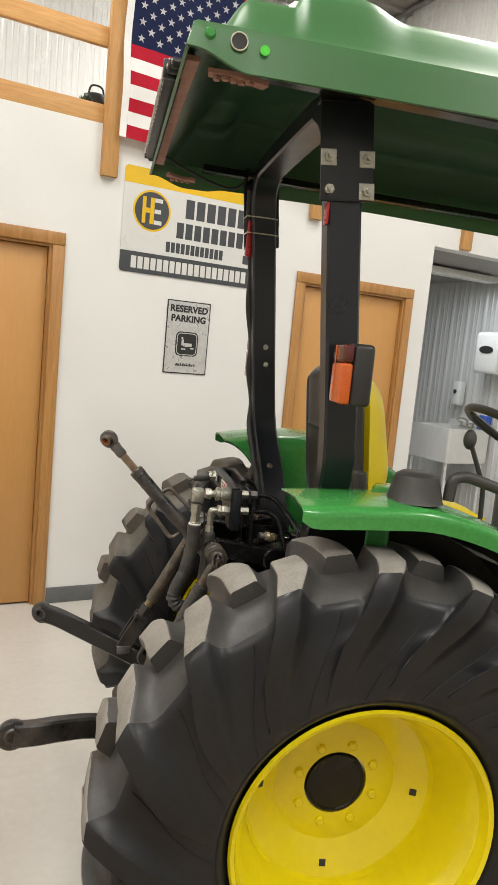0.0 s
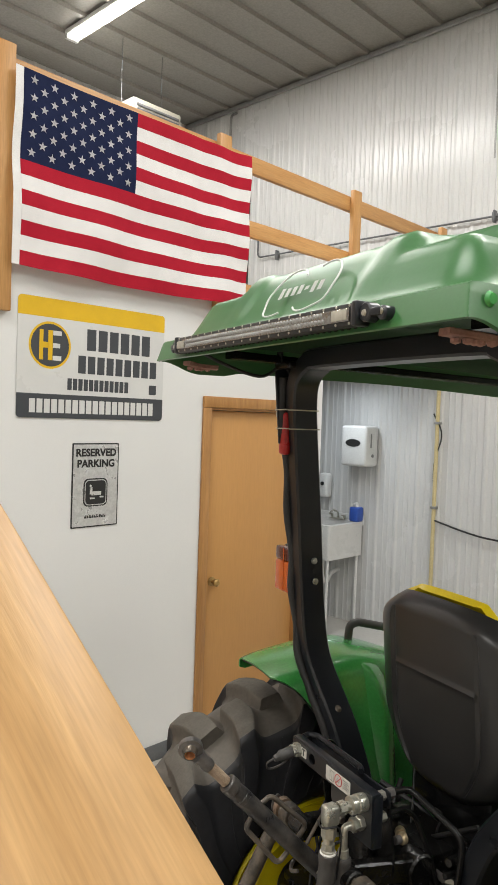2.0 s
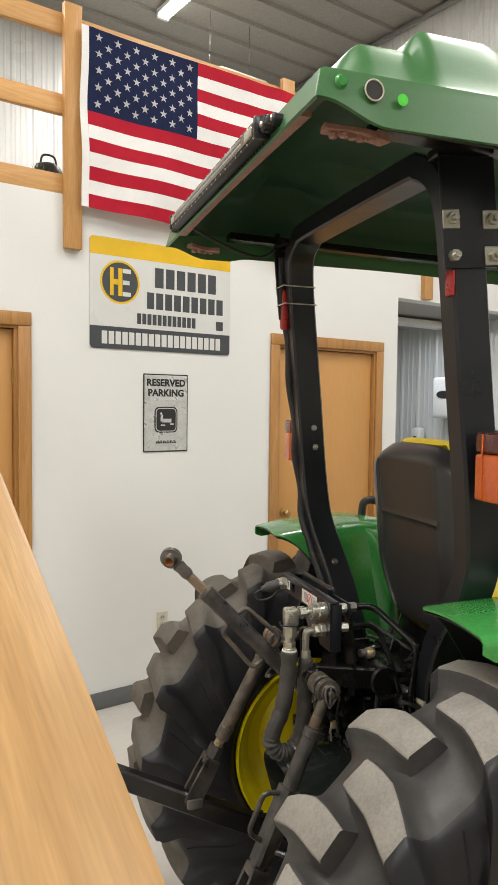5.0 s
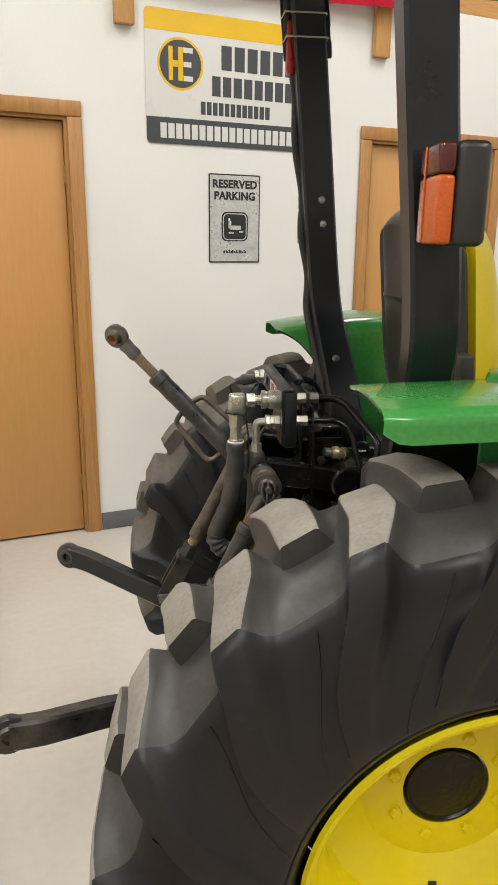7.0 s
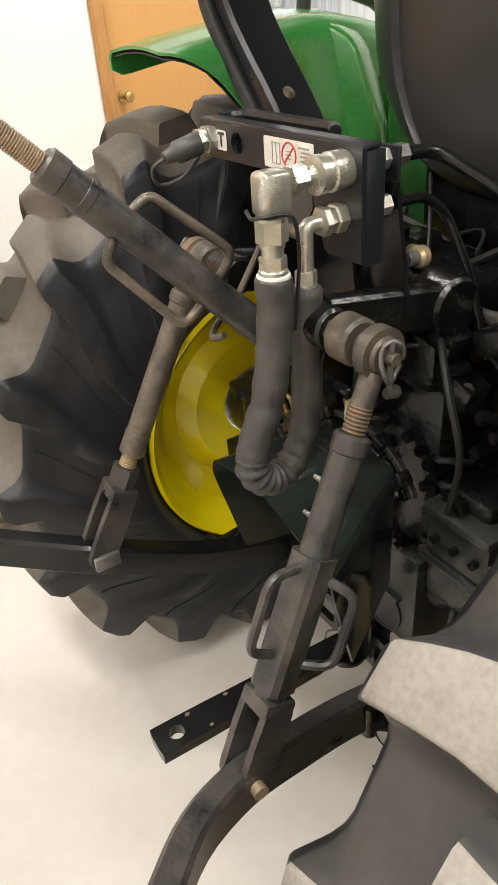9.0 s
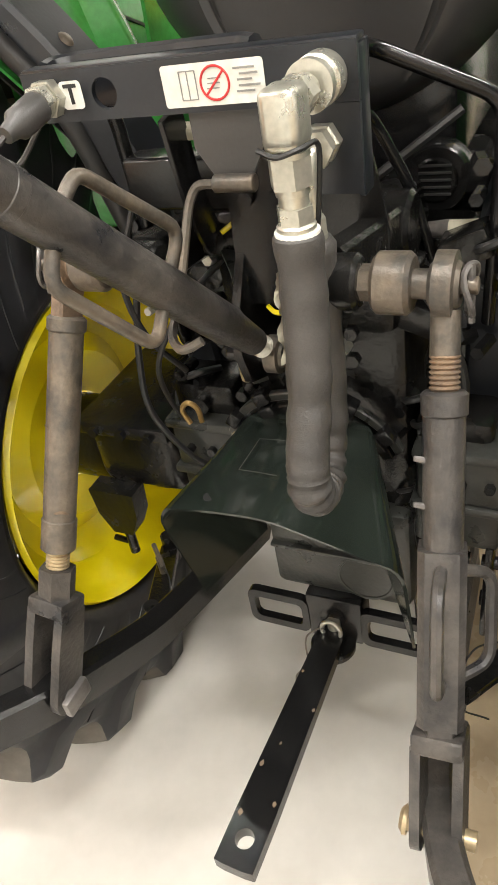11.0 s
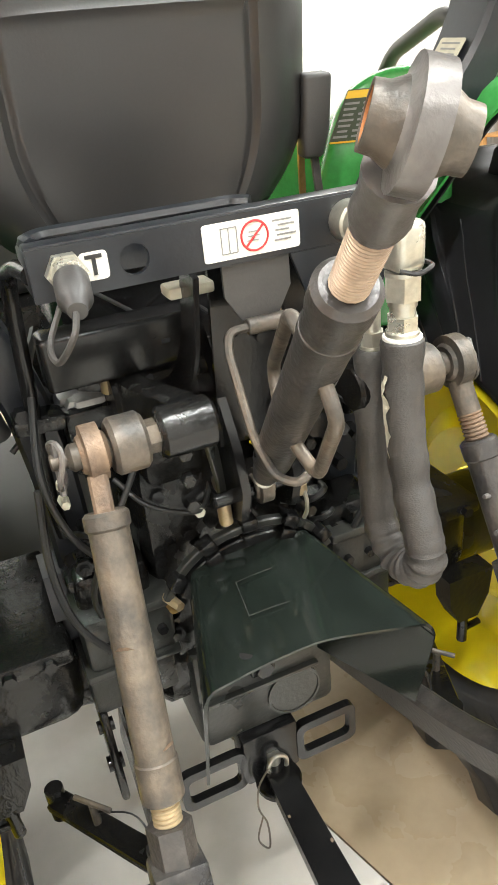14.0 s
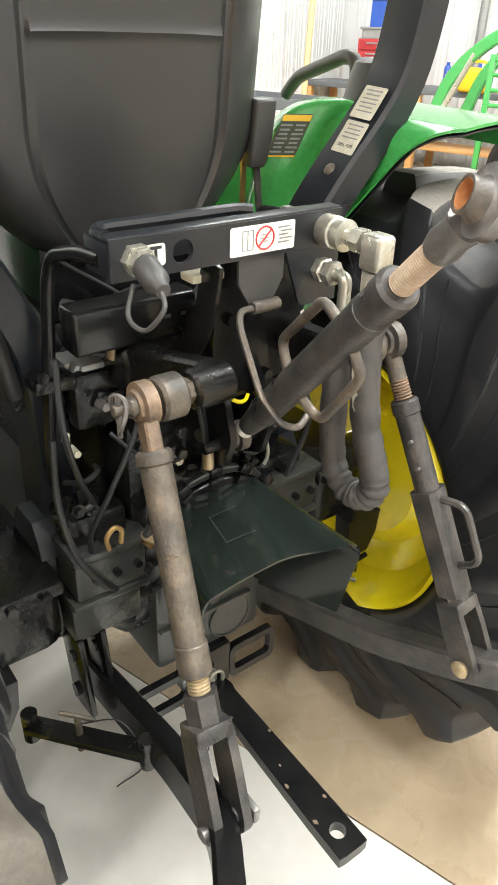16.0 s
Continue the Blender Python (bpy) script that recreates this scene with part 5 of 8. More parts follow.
for s in (1, -1):
    bm = BM()
    o, w = sidev * 0.018 * s, sidev * 0.055 * s
    tube(bm, rounded([c0 + o, c0 + w * 0.98 + ZA * 0.006 + yv * 0.006, c1 + w * 0.82 - ZA * 0.006, c1 + o], 0.022), 0.0062, 10)
    part("handle", bm, M_WORN, top, "bent wire loop handle")

# top link bracket on the housing
for s in (1, -1):
    bm = BM()
    poly = [(0.05, -0.10), (-0.085, -0.045), (-0.10, 0.0), (-0.085, 0.05), (-0.01, 0.17), (0.05, 0.17)]
    prism(bm, poly, 0.010, Matrix.Translation((0, s * 0.032, 0.945)) @ Matrix(((1, 0, 0, 0), (0, 0, 1, -0.005), (0, 1, 0, 0), (0, 0, 0, 1))))
    br = P("top_link_bracket", bm, M_BLACK, "black top link bracket plate")
    for x, z0 in ((-0.02, 0.06), (0.0, 0.12), (-0.03, -0.02)):
        bm = BM()
        q = Vector((x, s * 0.038, 0.945 + z0))
        cyl(bm, q, q + Vector((0, s * 0.008, 0)), 0.010, seg=6)
        part("bolt", bm, M_WORN, br, flat=True)
bm = BM()
cyl(bm, (A.x, -0.066, A.z - 0.004), (A.x, 0.062, A.z - 0.004), 0.0085, seg=14, bevel=0.002)
tp = P("top_link_pin", bm, M_BLACK)
for yy, zz, tall in ((0.046, 0.885, 0.034), (-0.054, 0.894, 0.018)):
    bm = BM()
    cyl(bm, (-0.058, yy, zz), (-0.060, yy + 0.002, zz + tall), 0.0085, seg=14, bevel=0.002)
    part("bushing", bm, M_THREAD, tp, "cream plastic pin bushing")
bm = BM()
tube(bm, curve_points([(-0.060, -0.054, 0.910), (-0.068, -0.056, 0.890), (-0.066, -0.057, 0.872), (-0.064, -0.053, 0.860)]), 0.0028, 6)
part("spring_clip", bm, M_ZINC, tp)

# hydraulic outlet bar: a bent channel with labels and couplers
bm = BM()
F = -0.108
ring_poly_plate(bm, 0.332, 0.045, 0.0008, 0.027, 0.027, 0.0130, 0.006, pose(F + 0.006, 0.040, 1.2275, 90, 0, -90), n=6, wc=(-0.075, 0))
chan = P("outlet_bar", bm, M_FRAMEBLACK, "black bent steel channel carrying hydraulic outlets")
for nm, lo, hi in (("top_flange", (F + 0.002, -0.126, 1.246), (F + 0.026, 0.206, 1.2525)), ("end_flange", (F + 0.0065, 0.200, 1.207), (-0.046, 0.206, 1.2455)),
                   ("end_flange", (F + 0.0065, -0.126, 1.125), (-0.075, -0.119, 1.2455))):
    bm = BM()
    box(bm, lo, hi, 0.0025)
    part(nm, bm, M_FRAMEBLACK, chan)
bm = BM()
prism(bm, [(0.036, 1.2045), (0.126, 1.2045), (0.126, 1.130), (0.068, 1.130), (0.062, 1.134)], 0.005, pose(F + 0.0055, 0, 0, 90, 0, -90))
part("coupler_tab", bm, M_FRAMEBLACK, chan)
LF = pose(F, 0, 0, 90, 0, -90)          # x to the tractor's right, y up, z to the rear


def label_plate(parent, name, mat, yc, zc, w, h, r=0.003, out=0.0006, t=0.0005):
    bm = BM()
    prism(bm, rect_poly(w, h, r), t, LF @ pose(-yc, zc, out))
    return part(name, bm, mat, parent, flat=True)


label_plate(chan, "warning_label", M_LABEL, 0.0025, 1.2275, 0.098, 0.0345)
bm = BM()
tube(bm, [LF @ Vector((0.0 + 0.0135 * math.cos(a), 1.2280 + 0.0135 * math.sin(a), 0.0013)) for a in [2 * math.pi * k / 32 for k in range(33)]], 0.0011, 6)
tube(bm, [LF @ Vector((-0.0095, 1.2185, 0.0013)), LF @ Vector((0.0095, 1.2375, 0.0013))], 0.0011, 6)
part("prohibition_mark", bm, M_RED, chan)
for x, z0, w, h in ((-0.0335, 1.2275, 0.0009, 0.023), (-0.018, 1.2275, 0.0009, 0.023), (-0.026, 1.239, 0.016, 0.0009), (-0.026, 1.216, 0.016, 0.0009), (-0.026, 1.2275, 0.0009, 0.022)):
    label_plate(chan, "diagram_bar", M_INKGREY, -x, z0, w, h, 0, 0.0012)
for k in range(5):
    label_plate(chan, "diagram_bar", M_INKGREY, -0.0285 - 0.004 * (k % 2), 1.238 - 0.0045 * k, 0.020 - 0.003 * (k % 3), 0.0016, 0, 0.0012)
for k in range(3):
    label_plate(chan, "diagram_bar", M_INKGREY, 0.0 + 0.001 * k, 1.232 - 0.004 * k, 0.012, 0.001, 0, 0.0012)
label_plate(chan, "letter_label", M_LABEL, 0.151, 1.2285, 0.0245, 0.0245, 0.004)
lettering("letter", "T", 0.024, LF @ pose(-0.151, 1.2285, 0.0016), M_INK, chan, thick=0.0003, bold=0.0006)
bm = BM()
tube(bm, rounded([(F + 0.026, 0.196, 1.2480), (F + 0.044, 0.200, 1.2490), (F + 0.062, 0.185, 1.2490), (F + 0.062, -0.005, 1.2490), (F + 0.050, -0.020, 1.2480)], 0.014), 0.0075, 8)
part("rear_lip", bm, M_FRAMEBLACK, chan)
bm = BM()
box(bm, (F + 0.055, -0.119, 1.205), (F + 0.061, 0.200, 1.243), 0.002)
part("rear_web", bm, M_FRAMEBLACK, chan)


def hexnut(bm, a, b, r):
    cyl(bm, a, b, r, seg=6)


# large coupler and elbow
bm = BM()
y, zz = -0.098, 1.226
lathe(bm, [(0, 0), (0.0195, 0), (0.0205, 0.004), (0.0205, 0.022), (0.0180, 0.024), (0.0180, 0.030), (0.0200, 0.032), (0.0200, 0.040), (0.013, 0.042), (0, 0.042)],
      frame_of((F, y, zz), (F - 0.1, y, zz)), 26)
cp = P("quick_coupler", bm, M_ZINC, "zinc-plated hydraulic coupler and elbow")
bm = BM()
cyl(bm, (F - 0.040, y, zz), (F - 0.060, y, zz), 0.0105, seg=16)
hexnut(bm, (F - 0.055, y, zz), (F - 0.072, y, zz), 0.0155)
part("hex_nut", bm, M_ZINC, cp, flat=True)
bm = BM()
box(bm, (-0.2185, y - 0.0150, zz - 0.030), (-0.1835, y + 0.0150, zz + 0.0145), 0.007, seg=3)
part("elbow", bm, M_ZINC, cp)
bm = BM()
cyl(bm, (-0.203, y, zz - 0.030), (-0.203, y, zz - 0.034), 0.0165, seg=22)
hexnut(bm, (-0.203, y, zz - 0.034), (-0.203, y, zz - 0.056), 0.0172)
cyl(bm, (-0.203, y, zz - 0.056), (-0.203, y, zz - 0.062), 0.0135, seg=18)
cyl(bm, (-0.203, y, zz - 0.060), (-0.203, y, zz - 0.073), 0.0120, seg=18)
hexnut(bm, (-0.203, y, zz - 0.071), (-0.203, y, zz - 0.084), 0.0150)
cyl(bm, (-0.203, y, zz - 0.084), (-0.203, y, zz - 0.098), 0.0160, seg=20, bevel=0.002)
part("swivel_fitting", bm, M_ZINC, cp, flat=False)
# small coupler and bent tube elbow
bm = BM()
y2, z2 = -0.094, 1.176
lathe(bm, [(0, 0), (0.0160, 0), (0.0165, 0.003), (0.0165, 0.012), (0.0145, 0.014), (0.0145, 0.020), (0.0165, 0.022), (0.0165, 0.030), (0.011, 0.032), (0, 0.032)], frame_of((F, y2, z2), (F - 0.1, y2, z2)), 6)
cp2 = P("quick_coupler", bm, M_ZINC, "zinc hydraulic fitting with a bent tube elbow")
bm = BM()
tube(bm, rounded([(F - 0.030, y2, z2), (-0.158, y2, z2), (-0.158, y2, 1.118)], 0.022, 6), 0.0088, 14)
part("bent_tube", bm, M_ZINC, cp2)
bm = BM()
hexnut(bm, (-0.158, y2, 1.128), (-0.158, y2, 1.114), 0.0125)
cyl(bm, (-0.158, y2, 1.114), (-0.158, y2, 1.102), 0.0125, seg=18)
part("hex_nut", bm, M_ZINC, cp2)
# sleeved hose loop
bm = BM()
hose = [(-0.203, y, 1.130), (-0.206, y, 1.06), (-0.219, y, 0.985), (-0.240, y + 0.000, 0.935), (-0.247, y - 0.001, 0.902), (-0.232, y - 0.001, 0.878), (-0.205, y + 0.001, 0.873),
        (-0.178, y2, 0.893), (-0.164, y2, 0.935), (-0.159, y2, 1.01), (-0.158, y2, 1.105)]
pts = curve_points(hose, 16)
rng = random.Random(7)
rad = []
for i in range(len(pts)):
    t = i / len(pts)
    fold = 0.05 * math.sin(i * 0.62) * math.sin(i * 0.11 + 1) + (0.07 * math.sin(i * 0.9) if 0.36 < t < 0.70 else 0)
    rad.append(0.0198 * (0.93 if t > 0.62 else 1.0) * (1 + fold + 0.025 * rng.random()))
rad[0] = rad[-1] = 0.0155
tube(bm, pts, rad, 20)
hs = P("hydraulic_hose", bm, M_SLEEVE, "black sleeved hydraulic hose hanging in a loop")
for q, dz in ((Vector((-0.203, y, 1.131)), 0.008), (Vector((-0.158, y2, 1.100)), 0.006)):
    bm = BM()
    cyl(bm, q, q - Vector((0, 0, dz)), 0.0185, seg=22, bevel=0.001)
    part("white_band", bm, M_LABEL, hs)
bm = BM()
last = None
for i in range(8, 27):
    fwd = (pts[i + 1] - pts[i - 1]).normalized()
    sx = Vector((1, 0, 0))
    sx = (sx - fwd * fwd.dot(sx)).normalized()
    sy = fwd.cross(sx)
    if sy.y < 0:
        sy = -sy
    mid = 1.62 + 0.1 * math.sin(i)
    wd = 0.10 + 0.22 * rng.random() * math.sin(math.pi * (i - 7) / 20)
    pair = [bm.verts.new(pts[i] + (sx * math.cos(an) + sy * math.sin(an)) * (rad[i] + 0.0012 + (0.004 * rng.random() if an > mid else 0))) for an in (mid - wd, mid + wd)]
    if last:
        bm.faces.new((last[0], last[1], pair[1], pair[0]))
    last = pair
part("torn_sleeve", bm, M_CREAM, hs, "frayed pale patch of the sleeve", flat=True)
bm = BM()
tube(bm, curve_points([(-0.222, y + 0.016, 1.196), (-0.226, y, 1.192), (-0.222, y - 0.017, 1.196), (-0.19, y - 0.019, 1.190), (-0.178, y - 0.012, 1.15), (-0.176, y - 0.004, 1.10), (-0.178, y, 1.06)]), 0.0022, 6)
part("tie_cord", bm, M_CORD, hs)
# capped return outlet beside the letter
bm = BM()
y3 = 0.176
hexnut(bm, (F, y3, 1.228), (F - 0.012, y3, 1.228), 0.0180)
hexnut(bm, (F - 0.013, y3, 1.228), (F - 0.024, y3, 1.228), 0.0155)
cp3 = P("return_outlet", bm, M_ZINC, "zinc return outlet with a rubber dust cap", flat=True)
bm = BM()
lathe(bm, [(0, 0), (0.0135, 0), (0.0150, 0.004), (0.0145, 0.034), (0.010, 0.040), (0.008, 0.052), (0, 0.053)], frame_of((F - 0.020, y3, 1.226), (F - 0.1, y3 + 0.012, 1.205)), 20)
part("dust_cap", bm, M_PLASTIC, cp3, "black rubber dust cap")
bm = BM()
tube(bm, curve_points([(F - 0.066, y3 + 0.008, 1.214), (F - 0.085, y3 + 0.016, 1.200), (F - 0.070, y3 + 0.030, 1.176), (F - 0.035, y3 + 0.030, 1.180), (F - 0.016, y3 + 0.012, 1.206)]), 0.0028, 6)
part("tether", bm, M_SLEEVE, cp3)
# steel lines from the couplers round the sides
for nm, pts, r in (("hydraulic_line", [(-0.030, -0.099, 1.2235), (0.028, -0.094, 1.219), (0.082, -0.219, 1.150), (0.068, -0.216, 1.02), (0.09, -0.21, 0.90)], 0.0080),
                   ("hydraulic_line", [(-0.052, -0.100, 1.174), (0.025, -0.084, 1.167), (0.052, -0.092, 1.145), (0.070, -0.125, 1.07), (0.09, -0.15, 0.96)], 0.0065),
                   ("hydraulic_line", [(-0.080, 0.202, 1.218), (-0.04, 0.208, 1.218), (0.026, 0.213, 1.200), (0.046, 0.215, 1.165), (0.080, 0.226, 0.91), (0.095, 0.22, 0.84)], 0.0090)):
    bm = BM()
    tube(bm, rounded(pts, 0.03, 5), r, 12)
    P(nm, bm, M_BLACK, "bent black steel hydraulic line")
for u0, u1, zz, rr, mt in ((-0.074, -0.049, 1.2235, 0.0120, M_ZINC), (-0.049, -0.026, 1.2235, 0.0125, M_FORGED), (-0.074, -0.048, 1.174, 0.0120, M_ZINC)):
    bm = BM()
    hexnut(bm, (u0, -0.099, zz), (u1, -0.099, zz), rr)
    P("line_nut", bm, mt, flat=True)
# folded hanger under the bar with a roller and bent locking rod
bm = BM()
prism(bm, [(-0.034, 1.206), (0.036, 1.206), (0.036, 1.174), (0.020, 1.146), (-0.017, 1.146), (-0.034, 1.174)], 0.004, LF @ pose(0, 0, -0.008))
hg = P("hinged_hanger", bm, M_PLASTIC, "black folded steel hanger with a locking rod")
bm = BM()
cyl(bm, (F - 0.002, 0.017, 1.143), (F - 0.002, -0.025, 1.143), 0.0085, seg=14, bevel=0.001)
part("roller", bm, M_WORN, hg)
bm = BM()
tube(bm, rounded([(F - 0.003, -0.015, 1.143), (F - 0.003, 0.036, 1.143), (F - 0.012, 0.043, 1.128), (-0.168, 0.045, 1.056), (-0.205, 0.042, 1.030), (-0.220, 0.024, 1.024), (-0.212, 0.004, 1.034)], 0.012), 0.0046, 8)
part("locking_rod", bm, M_WORN, hg, "bent plated locking rod")
for ob in (chan, cp, cp2, cp3, hg):
    ob.location.z -= 0.0055
# black webs between the outlet bar and the housing
bm = BM()
prism(bm, [(-0.030, 1.200), (0.036, 1.200), (0.050, 1.080), (0.072, 0.985), (-0.040, 0.985), (-0.036, 1.080)], 0.006, LF @ pose(0, 0, -0.060))
wb = P("bracket_web", bm, M_BLACK, "black plate web under the outlet bar")
bm = BM()
bar(bm, rounded([(-0.090, 0.062, 1.198), (-0.072, 0.064, 1.110), (-0.030, 0.074, 1.050), (0.020, 0.098, 1.030)], 0.04), 0.006, 0.040)
part("bent_strap", bm, M_BLACK, wb)
for yy, zz in ((0.012, 1.105), (-0.020, 1.105), (0.030, 1.02), (-0.055, 1.01)):
    bm = BM()
    q = Vector((F + 0.053, yy, zz))
    cyl(bm, q, q + Vector((-0.008, 0, 0)), 0.008, seg=6)
    part("bolt", bm, M_BLACK, wb, flat=True)
bm = BM()
tube(bm, curve_points([(F + 0.05, 0.006, 0.985), (F + 0.045, -0.003, 0.981), (F + 0.045, -0.013, 0.981), (F + 0.05, -0.022, 0.986)]), 0.003, 6)
part("yellow_clip", bm, M_YELLOW, wb)
# second cross bar and side plates
bm = BM()
box(bm, (0.012, 0.018, 1.066), (0.060, 0.202, 1.128), 0.007, seg=3)
cb = P("cross_bar", bm, M_BLACK, "black pressed cross bar")
for yy in (0.040, 0.066):
    bm = BM()
    box(bm, (0.0112, yy - 0.005, 1.096), (0.0132, yy + 0.005, 1.101), 0.0005)
    part("slot", bm, M_INK, cb)
bm = BM()
box(bm, (0.215, -0.300, 0.985), (0.245, -0.050, 1.048), 0.006)
P("cross_bar", bm, M_BLACK, "black pressed cross bar")
for q, r, h, mt, lab in (((0.050, 0.132, 1.040), 0.010, 0.032, M_THREAD, "olive-tan plug"), ((0.050, 0.049, 1.040), 0.010, 0.032, M_THREAD, "olive-tan plug"), ((0.050, 0.100, 1.030), 0.009, 0.026, M_THREAD, "olive-tan plug"),
                         ((0.035, 0.049, 1.030), 0.009, 0.012, M_LABEL, "white plastic plug"), ((0.055, 0.212, 0.930), 0.006, 0.013, M_CREAM, "white plastic plug")):
    bm = BM()
    cyl(bm, q, (q[0] - 0.006, q[1], q[2] + h), r, r * 0.92, seg=14, bevel=0.0015)
    P("plug", bm, mt, lab)
bm = BM()
tube(bm, [(-0.016, 0.070, 1.052), (-0.006, 0.054, 1.062), (0.006, 0.035, 1.071)], 0.0032, 8)
P("dipstick", bm, M_YELLOW, "thin yellow dipstick handle")
bm = BM()
box(bm, (-0.070, 0.030, 1.166), (-0.040, 0.078, 1.178), 0.003)
P("foam_block", bm, M_CREAM, "pale foam block under the outlet bar")
bm = BM()
box(bm, (0.070, 0.134, 0.994), (0.110, 0.172, 1.028), 0.005)
sv = P("solenoid_valve", bm, M_GREY, "small grey metal solenoid valve")
bm = BM()
cyl(bm, (0.085, 0.134, 1.011), (0.085, 0.112, 1.008), 0.010, seg=14, bevel=0.002)
part("coil", bm, M_BLACK, sv)
bm = BM()
cyl(bm, (0.016, 0.118, 0.749), (-0.012, 0.108, 0.747), 0.009, 0.007, seg=6)
P("drain_plug", bm, M_THREAD, "tan brass drain plug", flat=True)
for yy, dy in ((0.048, -0.008), (-0.050, 0.006)):
    bm = BM()
    bar(bm, rounded([(0.010, yy + 0.030 * (1 if yy > 0 else -1), 1.020), (-0.030, yy, 1.010), (-0.045, yy + dy, 0.930), (-0.040, yy + dy, 0.872)], 0.02), 0.020, 0.006)
    bp = P("bracket_rib", bm, M_HOUSING, "bent grey-black bracket rib")
    for zz in (0.98, 0.945, 0.91):
        bm = BM()
        cyl(bm, (-0.030, yy + 0.030 * (1 if yy > 0 else -1), zz), (-0.042, yy + 0.030 * (1 if yy > 0 else -1), zz), 0.009, seg=6, bevel=0.001)
        part("bolt", bm, M_CAST, bp, flat=True)
bm = BM()
prism(bm, [(-0.055, 1.20), (-0.02, 1.205), (-0.01, 1.06), (0.03, 1.00), (-0.04, 0.99), (-0.06, 1.05)], 0.006, LF @ pose(0.04, 0, -0.09))
prism(bm, [(0.055, 1.20), (0.10, 1.205), (0.13, 1.06), (0.12, 1.00), (0.08, 0.99), (0.06, 1.05)], 0.006, LF @ pose(0.0, 0, -0.075))
P("support_plate", bm, M_BLACK)
bm = BM()
lathe(bm, [(0, -0.004), (0.020, -0.004), (0.022, 0), (0.031, 0), (0.033, 0.004), (0.033, 0.030), (0.028, 0.036), (0, 0.036)], frame_of((0.0, -0.149, 1.101), (1, -0.149, 1.09)), 28)
al = P("reverse_alarm", bm, M_BLACK, "round black reversing alarm with a ribbed face")
for k in range(5):
    bm = BM()
    box(bm, (-0.006, -0.149 - 0.016, 1.087 + k * 0.007), (-0.0035, -0.149 + 0.016, 1.0895 + k * 0.007), 0.0008)
    part("grille_bar", bm, M_INK, al)
bm = BM()
box(bm, (0.0, -0.200, 1.088), (0.004, -0.172, 1.116), 0.002)
part("bracket", bm, M_BLACK, al)
al.matrix_basis = Matrix.Translation((0.190, -0.128, 1.037)) @ Matrix.Scale(1.25, 4) @ Matrix.Translation((0, 0.149, -1.101))
# yellow relief cap, white plug and tan nut beside the rock shaft
bm = BM()
cyl(bm, (0.054, 0.000, 1.030), (0.038, -0.024, 1.042), 0.0145, 0.012, seg=10, bevel=0.002)
cyl(bm, (0.060, 0.010, 1.024), (0.052, -0.003, 1.032), 0.010, seg=10)
cyl(bm, (0.042, -0.016, 1.042), (0.036, -0.012, 1.054), 0.0065, 0.004, seg=8)
P("relief_cap", bm, M_YELLOW, "bright yellow plastic cap")
bm = BM()
cyl(bm, (0.018, -0.060, 1.044), (0.014, -0.074, 1.022), 0.0070, seg=10, bevel=0.001)
cyl(bm, (0.019, -0.058, 1.046), (0.017, -0.064, 1.036), 0.0088, seg=6)
P("white_plug", bm, M_LABEL, "small white plastic plug")
bm = BM()
cyl(bm, (0.047, -0.050, 1.082), (0.030, -0.074, 1.086), 0.0115, seg=6, bevel=0.001)
cyl(bm, (0.052, -0.042, 1.081), (0.040, -0.060, 1.084), 0.0135, seg=16)
P("tan_nut", bm, M_THREAD, flat=True)
# clutter on top of the transmission: valves, hoses, wires, plugs
rng = random.Random(12)
bm = BM()
for k in range(16):
    a = Vector((rng.uniform(0.03, 0.30), rng.uniform(-0.20, 0.22), rng.uniform(0.92, 1.08)))
    b = Vector((rng.uniform(0.03, 0.40), rng.uniform(-0.24, 0.26), rng.uniform(0.80, 1.15)))
    mid = (a + b) / 2 + Vector((rng.uniform(-0.05, 0.04), rng.uniform(-0.05, 0.05), rng.uniform(-0.02, 0.06)))
    tube(bm, curve_points([a, mid, b], 6), rng.choice((0.003, 0.004, 0.006, 0.008)), 7)
tagged(P("wiring_tangle", bm, M_CORD, "tangle of black hoses and wires"), kind="stuff")
for k, (lo, hi, mt) in enumerate((((0.06, 0.10, 0.93), (0.16, 0.19, 1.02), M_CAST), ((0.10, -0.18, 0.92), (0.20, -0.09, 1.00), M_CAST), ((0.09, 0.15, 1.00), (0.14, 0.19, 1.03), M_GREY),
                                  ((0.04, 0.13, 0.74), (0.12, 0.23, 0.80), M_CAST), ((0.04, -0.23, 0.74), (0.12, -0.13, 0.78), M_CAST), ((0.13, 0.03, 1.03), (0.19, 0.09, 1.07), M_BLACK),
                                  ((0.10, 0.04, 0.95), (0.16, 0.08, 1.06), M_BLACK))):
    bm = BM()
    box(bm, lo, hi, 0.012)
    c = [(p + q) / 2 for p, q in zip(lo, hi)]
    cyl(bm, (lo[0] + 0.002, c[1], c[2]), (lo[0] - 0.014, c[1], c[2]), 0.014, seg=6)
    P("valve_block", bm, mt)
for q, r, mt in (((0.035, 0.165, 0.985), 0.008, M_FORGED), ((0.03, 0.215, 0.93), 0.007, M_CREAM), ((0.03, 0.11, 1.005), 0.009, M_ZINC),
                 ((0.03, -0.05, 0.89), 0.010, M_ZINC), ((0.02, 0.06, 0.87), 0.009, M_ZINC), ((0.02, 0.115, 0.735), 0.008, M_BRASSY)):
    bm = BM()
    cyl(bm, q, (q[0] - 0.022, q[1], q[2] + 0.002), r, r * 0.8, seg=6)
    P("plug", bm, mt, flat=True)
bm = BM()
tube(bm, [(0.098, -0.158, 1.011), (0.092, -0.250, 1.016)], 0.0105, 12)
